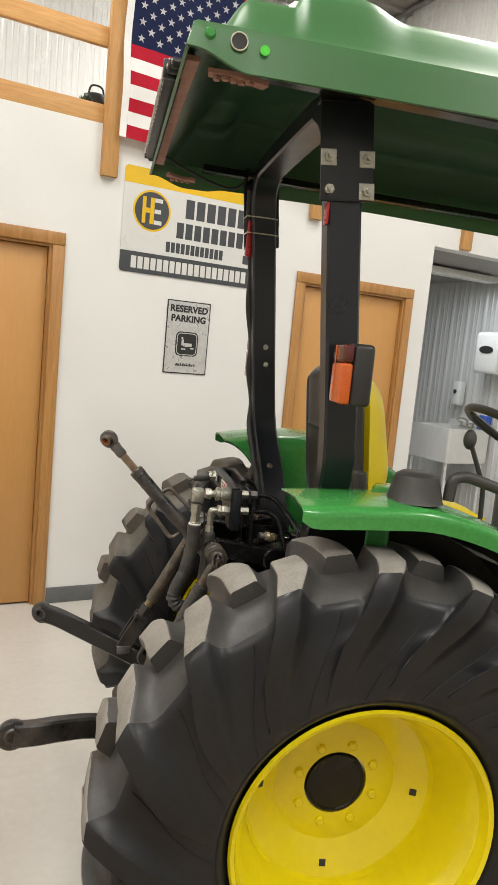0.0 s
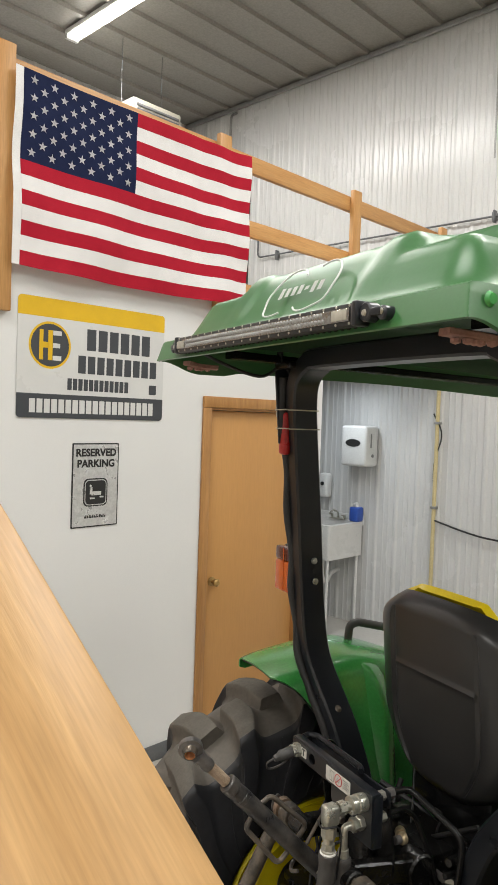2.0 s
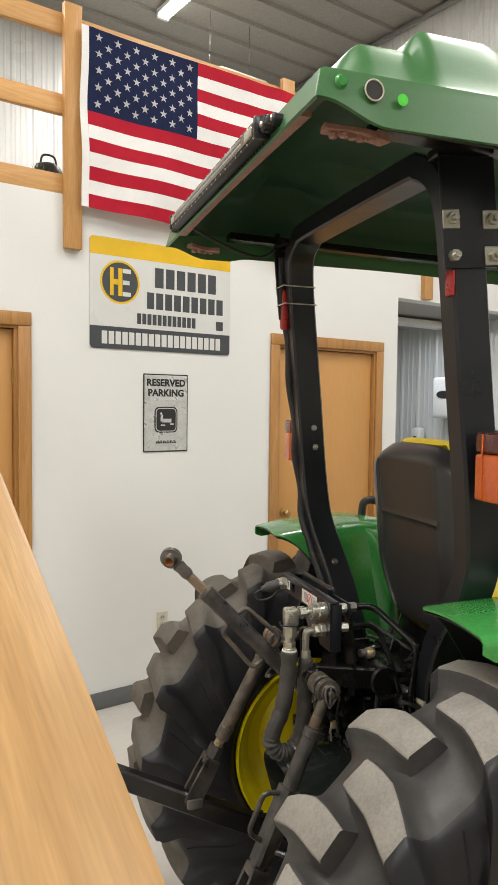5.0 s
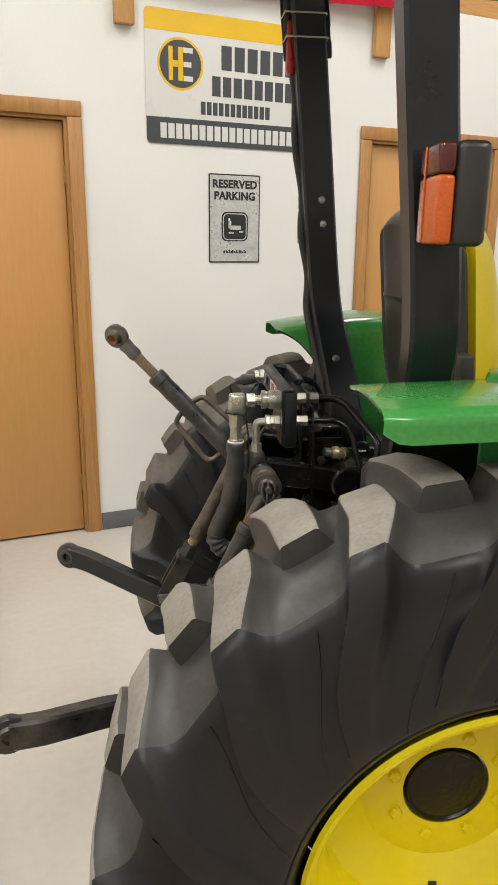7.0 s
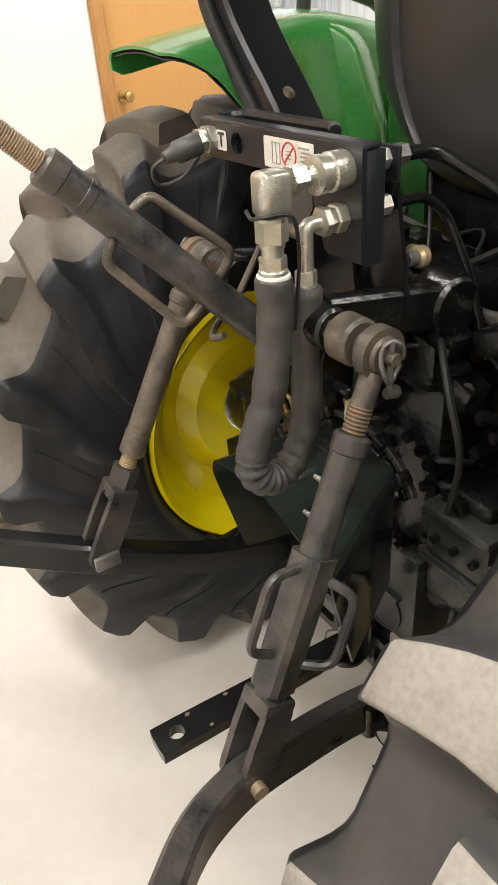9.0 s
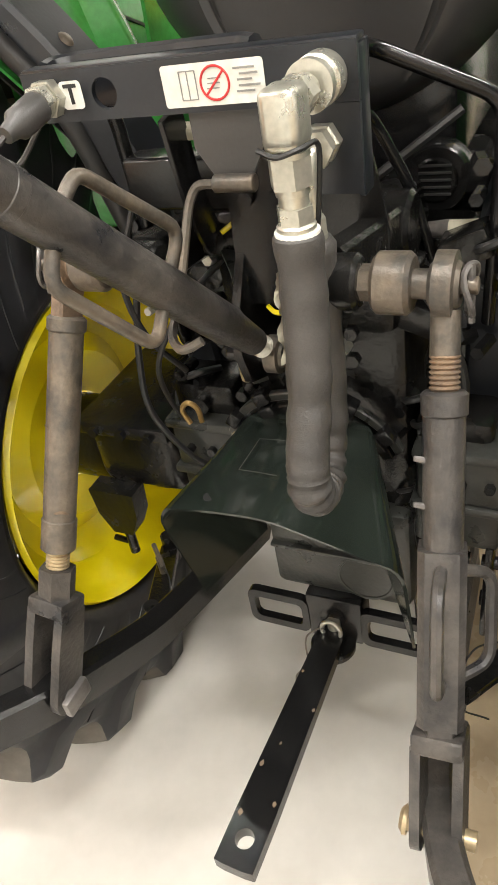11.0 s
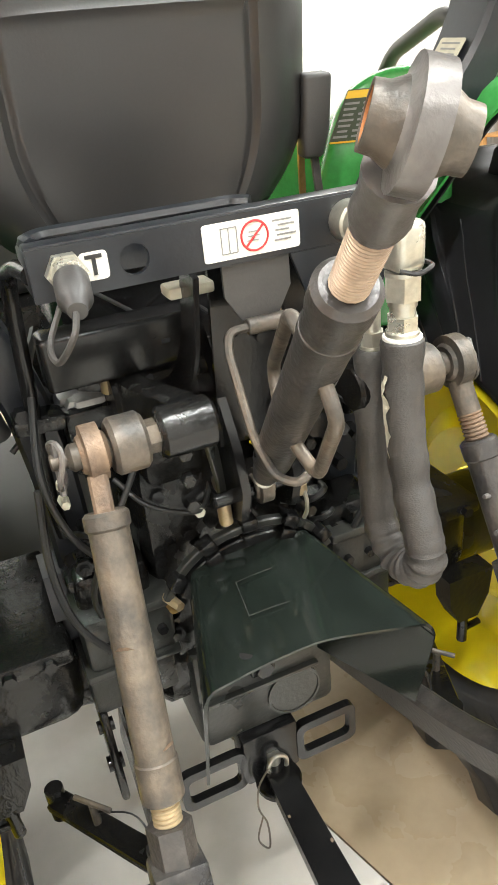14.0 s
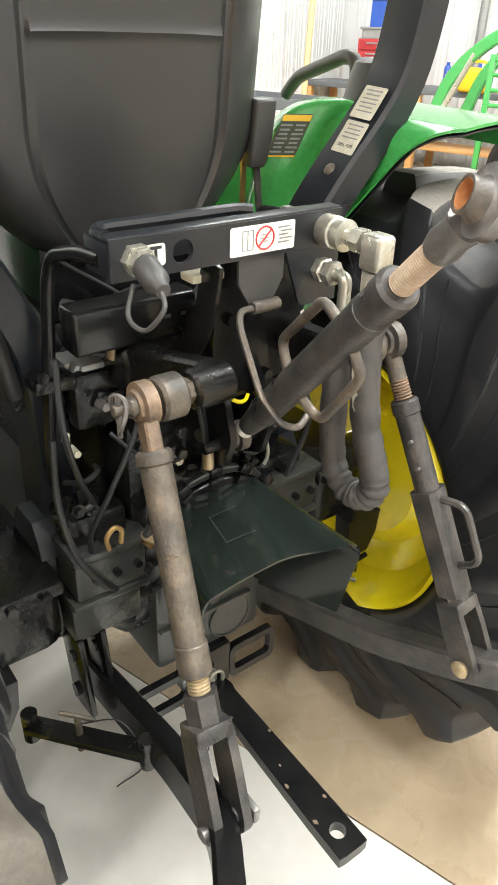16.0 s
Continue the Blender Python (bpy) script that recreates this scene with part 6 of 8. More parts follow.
pl = P("plastic_line", bm, M_CREAM, "pale olive plastic hose with a steel fitting")
bm = BM()
hexnut(bm, (0.100, -0.118, 1.010), (0.099, -0.136, 1.010), 0.0085)
cyl(bm, (0.099, -0.134, 1.010), (0.098, -0.162, 1.011), 0.0085, 0.0115, seg=12)
part("fitting", bm, M_FORGED, pl)
bm = BM()
cyl(bm, (-0.006, -0.089, 1.098), (0.015, -0.0865, 1.0955), 0.0100, seg=10, bevel=0.001)
kb = P("bleed_stub", bm, M_FORGED, "steel stub with a round tan plastic cap")
bm = BM()
cyl(bm, (0.012, -0.087, 1.096), (0.030, -0.085, 1.094), 0.0140, seg=18, bevel=0.004)
part("cap", bm, M_THREAD, kb)
bm = BM()
tube(bm, curve_points([(0.0, 0.185, 0.760), (-0.005, 0.19, 0.785), (-0.006, 0.178, 0.800), (-0.004, 0.165, 0.79), (0.0, 0.165, 0.765)]), 0.004, 8)
P("tan_loop", bm, M_BRASSY, "small tan lifting loop")
for cpts, cr in (([(0.03, 0.24, 0.95), (0.01, 0.25, 0.86), (-0.01, 0.24, 0.78), (0.0, 0.20, 0.70), (0.02, 0.17, 0.66)], 0.005),
                 ([(0.03, 0.10, 1.0), (-0.02, 0.14, 0.96), (-0.03, 0.19, 0.88), (0.0, 0.21, 0.80), (0.03, 0.2, 0.72)], 0.004),
                 ([(0.03, -0.12, 1.0), (0.0, -0.17, 0.95), (0.0, -0.20, 0.86), (0.02, -0.17, 0.74)], 0.005),
                 ([(0.04, 0.22, 1.06), (0.0, 0.235, 0.98), (0.0, 0.22, 0.90), (0.03, 0.19, 0.83)], 0.0045),
                 ([(0.03, 0.03, 0.90), (0.0, 0.06, 0.875), (0.005, 0.12, 0.90), (0.04, 0.15, 0.93)], 0.0035)):
    bm = BM()
    tube(bm, curve_points(cpts), cr, 8)
    P("brake_cable", bm, M_CORD)
# bolts, clips and small fittings over the rear of the case
rng = random.Random(31)
for k in range(70):
    yy, zz = rng.uniform(-0.25, 0.26), rng.uniform(0.62, 1.10)
    uu = 0.045 + 0.02 * (abs(yy) > 0.13) - 0.006 * rng.random()
    bm = BM()
    kind = k % 5
    q = Vector((uu, yy, zz))
    dd = Vector((-1, rng.uniform(-0.4, 0.4), rng.uniform(-0.1, 0.5))).normalized()
    if kind < 2:
        cyl(bm, q + dd * -0.03, q + dd * 0.010, 0.007 + 0.004 * rng.random(), seg=6)
        P("case_bolt", bm, rng.choice((M_BLACK, M_BLACK, M_CAST)), flat=True)
    elif kind == 2:
        tube(bm, curve_points([q + Vector((0.02, 0, 0)), q + Vector((-0.014, 0.012, 0.012)), q + Vector((-0.016, 0.034, 0.004)), q + Vector((0.02, 0.05, -0.012))]), 0.0035 + 0.003 * rng.random(), 8)
        P("wire_loop", bm, M_CORD)
    elif kind == 3:
        box(bm, (-0.012, -0.02 - 0.02 * rng.random(), -0.009), (0.03, 0.02 + 0.02 * rng.random(), 0.009 + 0.02 * rng.random()), 0.004, Matrix.Translation(q) @ Matrix.Rotation(rng.uniform(-0.5, 0.5), 4, "X"))
        P("bracket_piece", bm, rng.choice((M_BLACK, M_CAST, M_CAST)))
    else:
        cyl(bm, q + Vector((0.02, 0, 0)), q + dd * 0.03, 0.009, 0.006, seg=12)
        cyl(bm, q + dd * 0.012, q + dd * 0.022, 0.012, seg=6)
        P("hose_fitting", bm, rng.choice((M_BLACK, M_BLACK, M_CAST)))

# roll bar: a bent box-section frame
def rops_u(z):
    return 0.107 - 0.098 * (z - 1.25)


PTS = [(0.70, 0.208), (0.85, 0.210), (0.95, 0.215), (1.06, 0.232), (1.165, 0.277), (1.235, 0.324), (1.29, 0.368), (1.35, 0.408), (1.42, 0.429), (1.55, 0.436), (1.75, 0.433), (2.00, 0.432), (2.12, 0.428)]
path = [(rops_u(z), v, z) for z, v in PTS]
path += [(rops_u(2.20), 0.405, 2.195), (rops_u(2.24), 0.345, 2.238), (rops_u(2.25), 0.26, 2.250)]
path += [(u, -v, z) for u, v, z in path[::-1]]
bm = BM()
sec = [(0.028, 0.036), (0.022, 0.042), (-0.022, 0.042), (-0.028, 0.036), (-0.028, -0.036), (-0.022, -0.042), (0.022, -0.042), (0.028, -0.036)]
pts = curve_points(path, 4)
n = len(pts)
rings = []
for i, p in enumerate(pts):
    t = (pts[min(i + 1, n - 1)] - pts[max(i - 1, 0)]).normalized()
    fwd = Vector((1, 0, 0))
    fwd = (fwd - t * fwd.dot(t)).normalized()
    out = fwd.cross(t).normalized()
    rings.append([bm.verts.new(p + out * a + fwd * b) for a, b in sec])
for p, q in zip(rings, rings[1:]):
    for j in range(8):
        bm.faces.new((p[j], p[(j + 1) % 8], q[(j + 1) % 8], q[j]))
for r in (rings[0], rings[-1]):
    bm.faces.new(r)
rops = P("roll_bar", bm, M_FRAMEBLACK, "black box-section roll bar")
for s in (1, -1):
    bm = BM()
    mm = Matrix.Translation((rops_u(2.11), s * 0.463, 2.115)) @ Matrix.Rotation(radians(-5.6), 4, "Y")
    box(bm, (-0.064, -0.004, -0.105), (0.064, 0.004, 0.115), 0.003, mm)
    bp = part("clamp_plate", bm, M_FRAMEBLACK, rops, "black clamp plate")
    for x, z in ((-0.045, -0.008), (0.048, -0.010), (0.048, -0.082), (-0.045, -0.080)):
        bm = BM()
        if not (x < 0 and z < -0.05):
            box(bm, (x - 0.019, s * 0.0042 - 0.003, z - 0.019), (x + 0.019, s * 0.0042 + 0.003, z + 0.019), 0.002, mm)
        c = mm @ Vector((x, s * 0.004, z))
        cyl(bm, c, c + Vector((0, s * 0.012, 0)), 0.012, seg=6)
        cyl(bm, c, c + Vector((0, s * 0.022, 0)), 0.006, seg=12)
        part("bolt", bm, M_ZINC, rops, "zinc bolt with square washer", flat=True)
    # canopy foot
    bm = BM()
    box(bm, (-0.062, -s * 0.06 - 0.02, 0.115), (0.062, -s * 0.0 + 0.004, 0.135), 0.004, mm)
    cyl(bm, mm @ Vector((-0.05, -s * 0.01, 0.12)), mm @ Vector((-0.05, -s * 0.01, 0.165)), 0.009, seg=8)
    cyl(bm, mm @ Vector((0.055, -s * 0.01, 0.12)), mm @ Vector((0.055, -s * 0.01, 0.165)), 0.009, seg=8)
    part("canopy_foot", bm, M_BLACK, rops)
    for z in (1.597, 1.659):
        bm = BM()
        c = Vector((rops_u(z) + 0.004, s * 0.402, z))
        lathe(bm, [(0, 0), (0.010, 0), (0.009, 0.005), (0, 0.008)], frame_of(c, c - Vector((0, s, 0))), 14)
        part("bolt", bm, M_ZINC, rops)
    bm = BM()
    c = Vector((rops_u(1.628) + 0.004, s * 0.402, 1.628))
    lathe(bm, [(0, 0), (0.008, 0), (0.008, 0.001), (0, 0.001)], frame_of(c, c - Vector((0, s, 0))), 14)
    part("bolt_hole", bm, M_INK, rops)
    bm = BM()
    c = Vector((0.104, s * 0.300, 1.245))
    lathe(bm, [(0, 0), (0.0105, 0), (0.0105, 0.003), (0.007, 0.006), (0, 0.0065)], frame_of(c, c + Vector((0, -s * 0.78, 0.62))), 14)
    part("bolt", bm, M_WORN, rops)
for s in (1, -1):
    bm = BM()
    box(bm, (rops_u(0.70) - 0.070, s * 0.205 - 0.055, 0.665), (rops_u(0.70) + 0.070, s * 0.205 + 0.055, 0.715), 0.008)
    ft = part("axle_foot", bm, M_FRAMEBLACK, rops, "black roll bar foot bolted to the axle")
    for x, z in ((-0.060, 0.69),):
        bm = BM()
        q = Vector((rops_u(0.7) + x, s * 0.205, z))
        cyl(bm, q + Vector((0.01, 0, 0)), q + Vector((-0.03, -s * 0.004, 0)), 0.010, seg=6)
        part("bolt", bm, M_BLACK, ft, flat=True)
# data labels on the inner face of the right leg
for zc, hh, rows in ((1.340, 0.054, 6), (1.291, 0.054, 4)):
    yc = -(0.3335 + (zc - 1.291) * 0.70)
    nn = Vector((0, 0.825, 0.565)).normalized()
    up = Vector((-0.06, -0.565, 0.825)).normalized()
    xx = up.cross(nn).normalized()
    mm = Matrix((xx, xx.cross(nn) * -1, nn)).transposed().to_4x4()
    mm.translation = Vector((0.098, yc, zc)) + nn * 0.0022
    bm = BM()
    prism(bm, rect_poly(0.050, hh, 0.003), 0.0006, mm @ pose(0, 0, 0.0006))
    lb = part("data_label", bm, M_CREAM, rops, "aged cream data label", flat=True)
    for k in range(rows):
        bm = BM()
        prism(bm, rect_poly(0.036 - 0.006 * (k % 3 == 1), 0.0022), 0.0003, mm @ pose(0, hh / 2 - 0.007 - k * (hh - 0.012) / 6, 0.0014))
        part("text_bar", bm, M_INKGREY, lb, flat=True)
    if rows == 4:
        lettering("number_text", "3203, 4105", 0.0078, mm @ pose(0, -hh / 2 + 0.0125, 0.0016), M_INK, lb, thick=0.0002)
# cable taped down the left leg, red wrap, wire ties
bm = BM()
cb = [(rops_u(2.2) - 0.040, 0.452, 2.20), (rops_u(2.05) - 0.046, 0.462, 2.05), (rops_u(1.93) - 0.036, 0.460, 1.93), (rops_u(1.8) - 0.044, 0.460, 1.80), (rops_u(1.67) - 0.034, 0.458, 1.67),
      (rops_u(1.58) - 0.043, 0.458, 1.57), (rops_u(1.46) - 0.034, 0.452, 1.46), (rops_u(1.38) - 0.046, 0.432, 1.37), (rops_u(1.28) - 0.044, 0.372, 1.27), (rops_u(1.2) - 0.04, 0.305, 1.17), (rops_u(1.0) - 0.04, 0.262, 1.00)]
tube(bm, curve_points(cb, 6), 0.014, 10)
part("cable_loom", bm, M_CORD, rops, "black corrugated cable loom tied to the post")
bm = BM()
box(bm, (rops_u(2.04) - 0.056, 0.436, 1.972), (rops_u(2.04) - 0.030, 0.474, 2.10), 0.010, seg=3)
part("red_wrap", bm, M_REDTAPE, rops, "red plastic wrap")
for z in (2.05, 2.105):
    bm = BM()
    u = rops_u(z)
    tube(bm, rounded([(u - 0.062, 0.402, z), (u + 0.046, 0.402, z), (u + 0.046, 0.478, z), (u - 0.062, 0.478, z), (u - 0.062, 0.40, z + 0.001)], 0.006), 0.0022, 6)
    part("cable_tie", bm, M_CREAM, rops)
bm = BM()
box(bm, (rops_u(1.985) - 0.045, -0.462, 1.955), (rops_u(1.985) - 0.040, -0.436, 2.005), 0.001)
part("red_sticker", bm, M_REDTAPE, rops)


# tail lamps on the outside of the posts
def tail_lamp(s):
    c = Vector((rops_u(1.61) - 0.002, s * 0.526, 1.613))
    bm = BM()
    box(bm, c + Vector((-0.008, -0.042, -0.072)), c + Vector((0.042, 0.042, 0.072)), 0.012, seg=3)
    cyl(bm, c + Vector((0.02, -s * 0.036, 0)), c + Vector((0.02, -s * 0.085, 0)), 0.014, seg=12)
    t = P("tail_lamp", bm, M_SEATSHELL, "boxy tail lamp with amber and dark red lens")
    bm = BM()
    box(bm, c + Vector((-0.036, -0.039, -0.069)), c + Vector((-0.0085, 0.039, 0.026)), 0.007, seg=3)
    part("amber_lens", bm, M_AMBER, t, "orange amber lens")
    bm = BM()
    box(bm, c + Vector((-0.036, -0.039, 0.027)), c + Vector((-0.0085, 0.039, 0.069)), 0.007, seg=3)
    part("red_lens", bm, M_REDLENS, t, "dark red lens")
    bm = BM()
    box(bm, c + Vector((-0.0380, -s * 0.012 - 0.002, -0.066)), c + Vector((-0.0355, -s * 0.012 + 0.002, 0.066)), 0.0008)
    part("lens_rib", bm, M_AMBER, t)


tail_lamp(1)
tail_lamp(-1)


# canopy: a moulded shell with a skirt, raised pans and a rear recess
def sstep(a, b, x):
    t = min(1, max(0, (x - a) / (b - a)))
    return t * t * (3 - 2 * t)


CU0, CU1, CV, CVL = -0.365, 1.36, 0.600, 0.560


def canopy_top(u, v):
    av = abs(v)
    base = 2.287 - 0.030 * sstep(0.3, 1.4, u)
    mid = 1 - sstep(0.290, 0.440, av)
    # rear pan: steep behind, high in the middle, with a lower wing at each side
    wing = sstep(-0.330, -0.235, u) * (1 - sstep(0.475, 0.57, av))
    z = base + 0.112 * wing
    z = max(z, base + (0.055 * sstep(-0.330, -0.27, u) + 0.105 * sstep(-0.305, -0.195, u) + 0.030 * sstep(-0.15, 0.02, u)) * mid)
    # main hump ahead of it, reaching further out
    main = sstep(-0.195, -0.105, u) * (1 - sstep(0.47, 0.58, av))
    z = max(z, base + (0.160 - 0.034 * sstep(0.02, 0.13, u)) * main + 0.030 * mid * sstep(-0.12, 0.0, u))
    # sunk panel behind the maker's oval
    z -= 0.010 * (1 - sstep(0.215, 0.245, av)) * (1 - sstep(-0.19, -0.165, u)) * sstep(-0.312, -0.290, u)
    return z - 0.10 * sstep(1.10, 1.30, u) * (z > base + 0.05)


def canopy_shell(a, b):
    # a along, b across; both ends of each fold down into the skirt
    def fold(t, lo, hi, k=0.08):
        if t < k:
            return lo, 1 - t / k
        if t > 1 - k:
            return hi, (t - 1 + k) / k
        return lo + (hi - lo) * (t - k) / (1 - 2 * k), 0.0
    u, du = fold(a, CU0, CU1, 0.05)
    v, dv = fold(b, CVL, -CV, 0.07)
    d = max(du, dv)
    z = canopy_top(u, v)
    z -= (0.090 - 0.035 * (1 - sstep(CU0, CU0 + 0.12, u))) * d
    u += math.copysign(0.014 * du, u - 0.4)
    v += math.copysign(0.014 * dv, v)
    return Vector((u, v, z))


bm = BM()
sheet(bm, canopy_shell, 130, 84, 0.007)
canopy = P("canopy", bm, M_CANOPY, "green moulded plastic sun canopy")
# added sheet just below the shell, in a darker green than the canopy
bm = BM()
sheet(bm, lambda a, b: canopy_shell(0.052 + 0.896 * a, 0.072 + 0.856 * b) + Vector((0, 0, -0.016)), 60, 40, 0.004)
part("underside_sheet", bm, M_UNDERSIDE, canopy, "added darker green sheet under the canopy shell")
bm = BM()
lathe(bm, [(0, 0), (0.0165, 0), (0.0165, 0.0035), (0, 0.0035)], frame_of((-0.273, -CV - 0.009, 2.255), (-0.273, -CV - 1, 2.255)), 24)
part("hole_ring", bm, M_INK, canopy, "dark round socket in the skirt")
bm = BM()
tube(bm, [(-0.273 + 0.017 * math.cos(a), -CV - 0.0130, 2.255 + 0.017 * math.sin(a)) for a in [2 * math.pi * k / 24 for k in range(25)]], 0.0015, 6)
part("hole_rim", bm, M_CREAM, canopy)
bm = BM()
lathe(bm, [(0, 0), (0.0100, 0), (0.0100, 0.001), (0, 0.001)], frame_of((-0.220, -CV - 0.0140, 2.246), (-0.220, -CV - 1, 2.246)), 20)
part("round_sticker", bm, M_LIME, canopy, "bright lime round sticker")
bm = BM()
lathe(bm, [(0, 0.006), (0.008, 0.006), (0.012, 0), (0, 0)], frame_of((-0.332, -CV - 0.009, 2.262), (-0.332, -CV - 1, 2.262)), 14)
part("plug", bm, M_GREEN, canopy)
# foam strips under the rear edge
for pts in ([(-0.352, -0.50, 2.250), (-0.354, -0.2, 2.253), (-0.354, 0.15, 2.253), (-0.352, 0.46, 2.250)], [(-0.318, -0.505, 2.226), (-0.25, -0.515, 2.222), (-0.19, -0.50, 2.220)],
            [(-0.318, 0.50, 2.226), (-0.27, 0.515, 2.220), (-0.22, 0.505, 2.218)]):
    bm = BM()
    bar(bm, curve_points(pts, 5), 0.030, 0.012)
    part("foam_seal", bm, M_FOAM, canopy, "perished pink foam seal")
bm = BM()
for k in range(9):
    s = 1 if k % 2 else -1
    x = -0.30 + 0.018 * (k // 2)
    lathe(bm, [(0, -0.006), (0.008, -0.003), (0.009, 0.004), (0, 0.006)], pose(x, s * (0.512 + 0.004 * (k % 3)), 2.212), 7)
tagged(part("foam_crumb", bm, M_FOAM, canopy), kind="stuff")
# stiffener ribs under the shell
for s in (1, -1):
    bm = BM()
    bar(bm, [(-0.20, s * 0.47, 2.255), (1.20, s * 0.47, 2.225)], 0.05, 0.022)
    part("stiffener", bm, M_BLACK, canopy, "black canopy stiffener rail")
# maker's oval on the rear of the canopy, as plain shapes
def rear_face(x, y):
    """x to the right seen from behind, y up, on the sloping rear of the shell."""
    v = -0.022 - x
    u = -0.243 + 0.72 * y
    return Vector((u - 0.008, v, canopy_top(u, v) + 0.0105))


for cx, a0, a1 in ((-0.064, 40, 300), (0.064, -140, 120)):
    bm = BM()
    tube(bm, [rear_face(cx + 0.066 * math.cos(radians(a)), -0.042 + 0.058 * math.sin(radians(a))) for a in range(a0, a1 + 1, 10)], 0.0022, 6)
    part("maker_oval", bm, M_FLAGWHITE, canopy, "white oval outline mark")
for k in range(7):
    bm = BM()
    x = -0.078 + k * 0.026
    h = 0.013 if k in (0, 5) else 0.011
    c = [rear_face(x + dx, dy) for dx, dy in ((-0.0045, -0.041 - h), (0.0115, -0.041 - h), (0.0045, -0.041 + h), (-0.0115, -0.041 + h))]
    if k == 4:
        c = [rear_face(x + dx, dy) for dx, dy in ((-0.008, -0.046), (0.008, -0.046), (0.008, -0.037), (-0.008, -0.037))]
    vs = [bm.verts.new(p) for p in c]
    f = bm.faces.new(vs)
    bmesh.ops.solidify(bm, geom=[f], thickness=0.001)
    part("maker_block", bm, M_FLAGWHITE, canopy, flat=True)
# light bar across the rear
bm = BM()
box(bm, (-0.403, -0.385, 2.240), (-0.378, 0.375, 2.278), 0.003)
for k in range(40):
    yy = -0.375 + k * 0.742 / 39
    box(bm, (-0.380, yy - 0.003, 2.238), (-0.366, yy + 0.003, 2.280))
lb = part("light_bar", bm, M_INK, canopy, "long slim lamp bar with clear lens under the canopy edge")
bm = BM()
box(bm, (-0.4060, -0.372, 2.2475), (-0.4025, 0.363, 2.2705), 0.001)
part("lens", bm, M_LENS, lb, "clear faceted lens strip")
bm = BM()
for k in range(54):
    for j in (0, 1):
        yy = -0.295 + k * 0.0113 + 0.0055 * j
        lathe(bm, [(0, 0.0028), (0.003, 0.0024), (0.0052, 0), (0, 0)], frame_of((-0.4058, yy, 2.2535 + 0.0108 * j), (-1, yy, 2.2535 + 0.0108 * j)), 8)
tagged(part("diffuser_lens", bm, M_GREY, lb, "rows of small bright lamp reflectors"), kind="stuff")
for yy in (-0.345, 0.342):
    bm = BM()
    box(bm, (-0.4075, yy - 0.022, 2.2500), (-0.4055, yy + 0.022, 2.2680), 0.001)
    part("flood_lens", bm, M_BEIGE, lb, "pale flood lamp lens")
for k in range(20):
    yy = -0.37 + k * 0.727 / 19
    for zz in (2.2438, 2.2743):
        bm = BM()
        lathe(bm, [(0, 0.0018), (0.0022, 0.0012), (0.0027, 0), (0, 0)], frame_of((-0.4028, yy, zz), (-1, yy, zz)), 8)
        part("screw", bm, M_ZINC, lb)
for s in (1, -1):
    e = 0.375 if s > 0 else -0.385
    bm = BM()
    box(bm, (-0.408, e - 0.007, 2.238), (-0.374, e + 0.007, 2.281), 0.005)
    cyl(bm, (-0.399, e + s * 0.020, 2.260), (-0.374, e + s * 0.020, 2.260), 0.0165, seg=20, bevel=0.003)
    box(bm, (-0.398, min(e, e + s * 0.056), 2.252), (-0.374, max(e, e + s * 0.056), 2.266), 0.004)
    cyl(bm, (-0.392, e + s * 0.054, 2.256), (-0.366, e + s * 0.054, 2.256), 0.0120, seg=18, bevel=0.003)
    part("lamp_bracket", bm, M_FRAMEBLACK, lb)
    for q in (0.020, 0.054):
        bm = BM()
        lathe(bm, [(0, 0.003), (0.005, 0.0025), (0.0065, 0), (0, 0)], frame_of((-0.3992 if q < 0.05 else -0.3922, e + s * q, 2.258), (-1, e + s * q, 2.258)), 6)
        part("bracket_screw", bm, M_ZINC, lb)
bm = BM()
tube(bm, curve_points([(-0.37, 0.38, 2.27), (-0.25, 0.45, 2.235), (-0.10, 0.47, 2.20), (-0.03, 0.455, 2.235), (0.0, 0.452, 2.20)]), 0.005, 8)
part("lamp_cable", bm, M_CORD, lb)


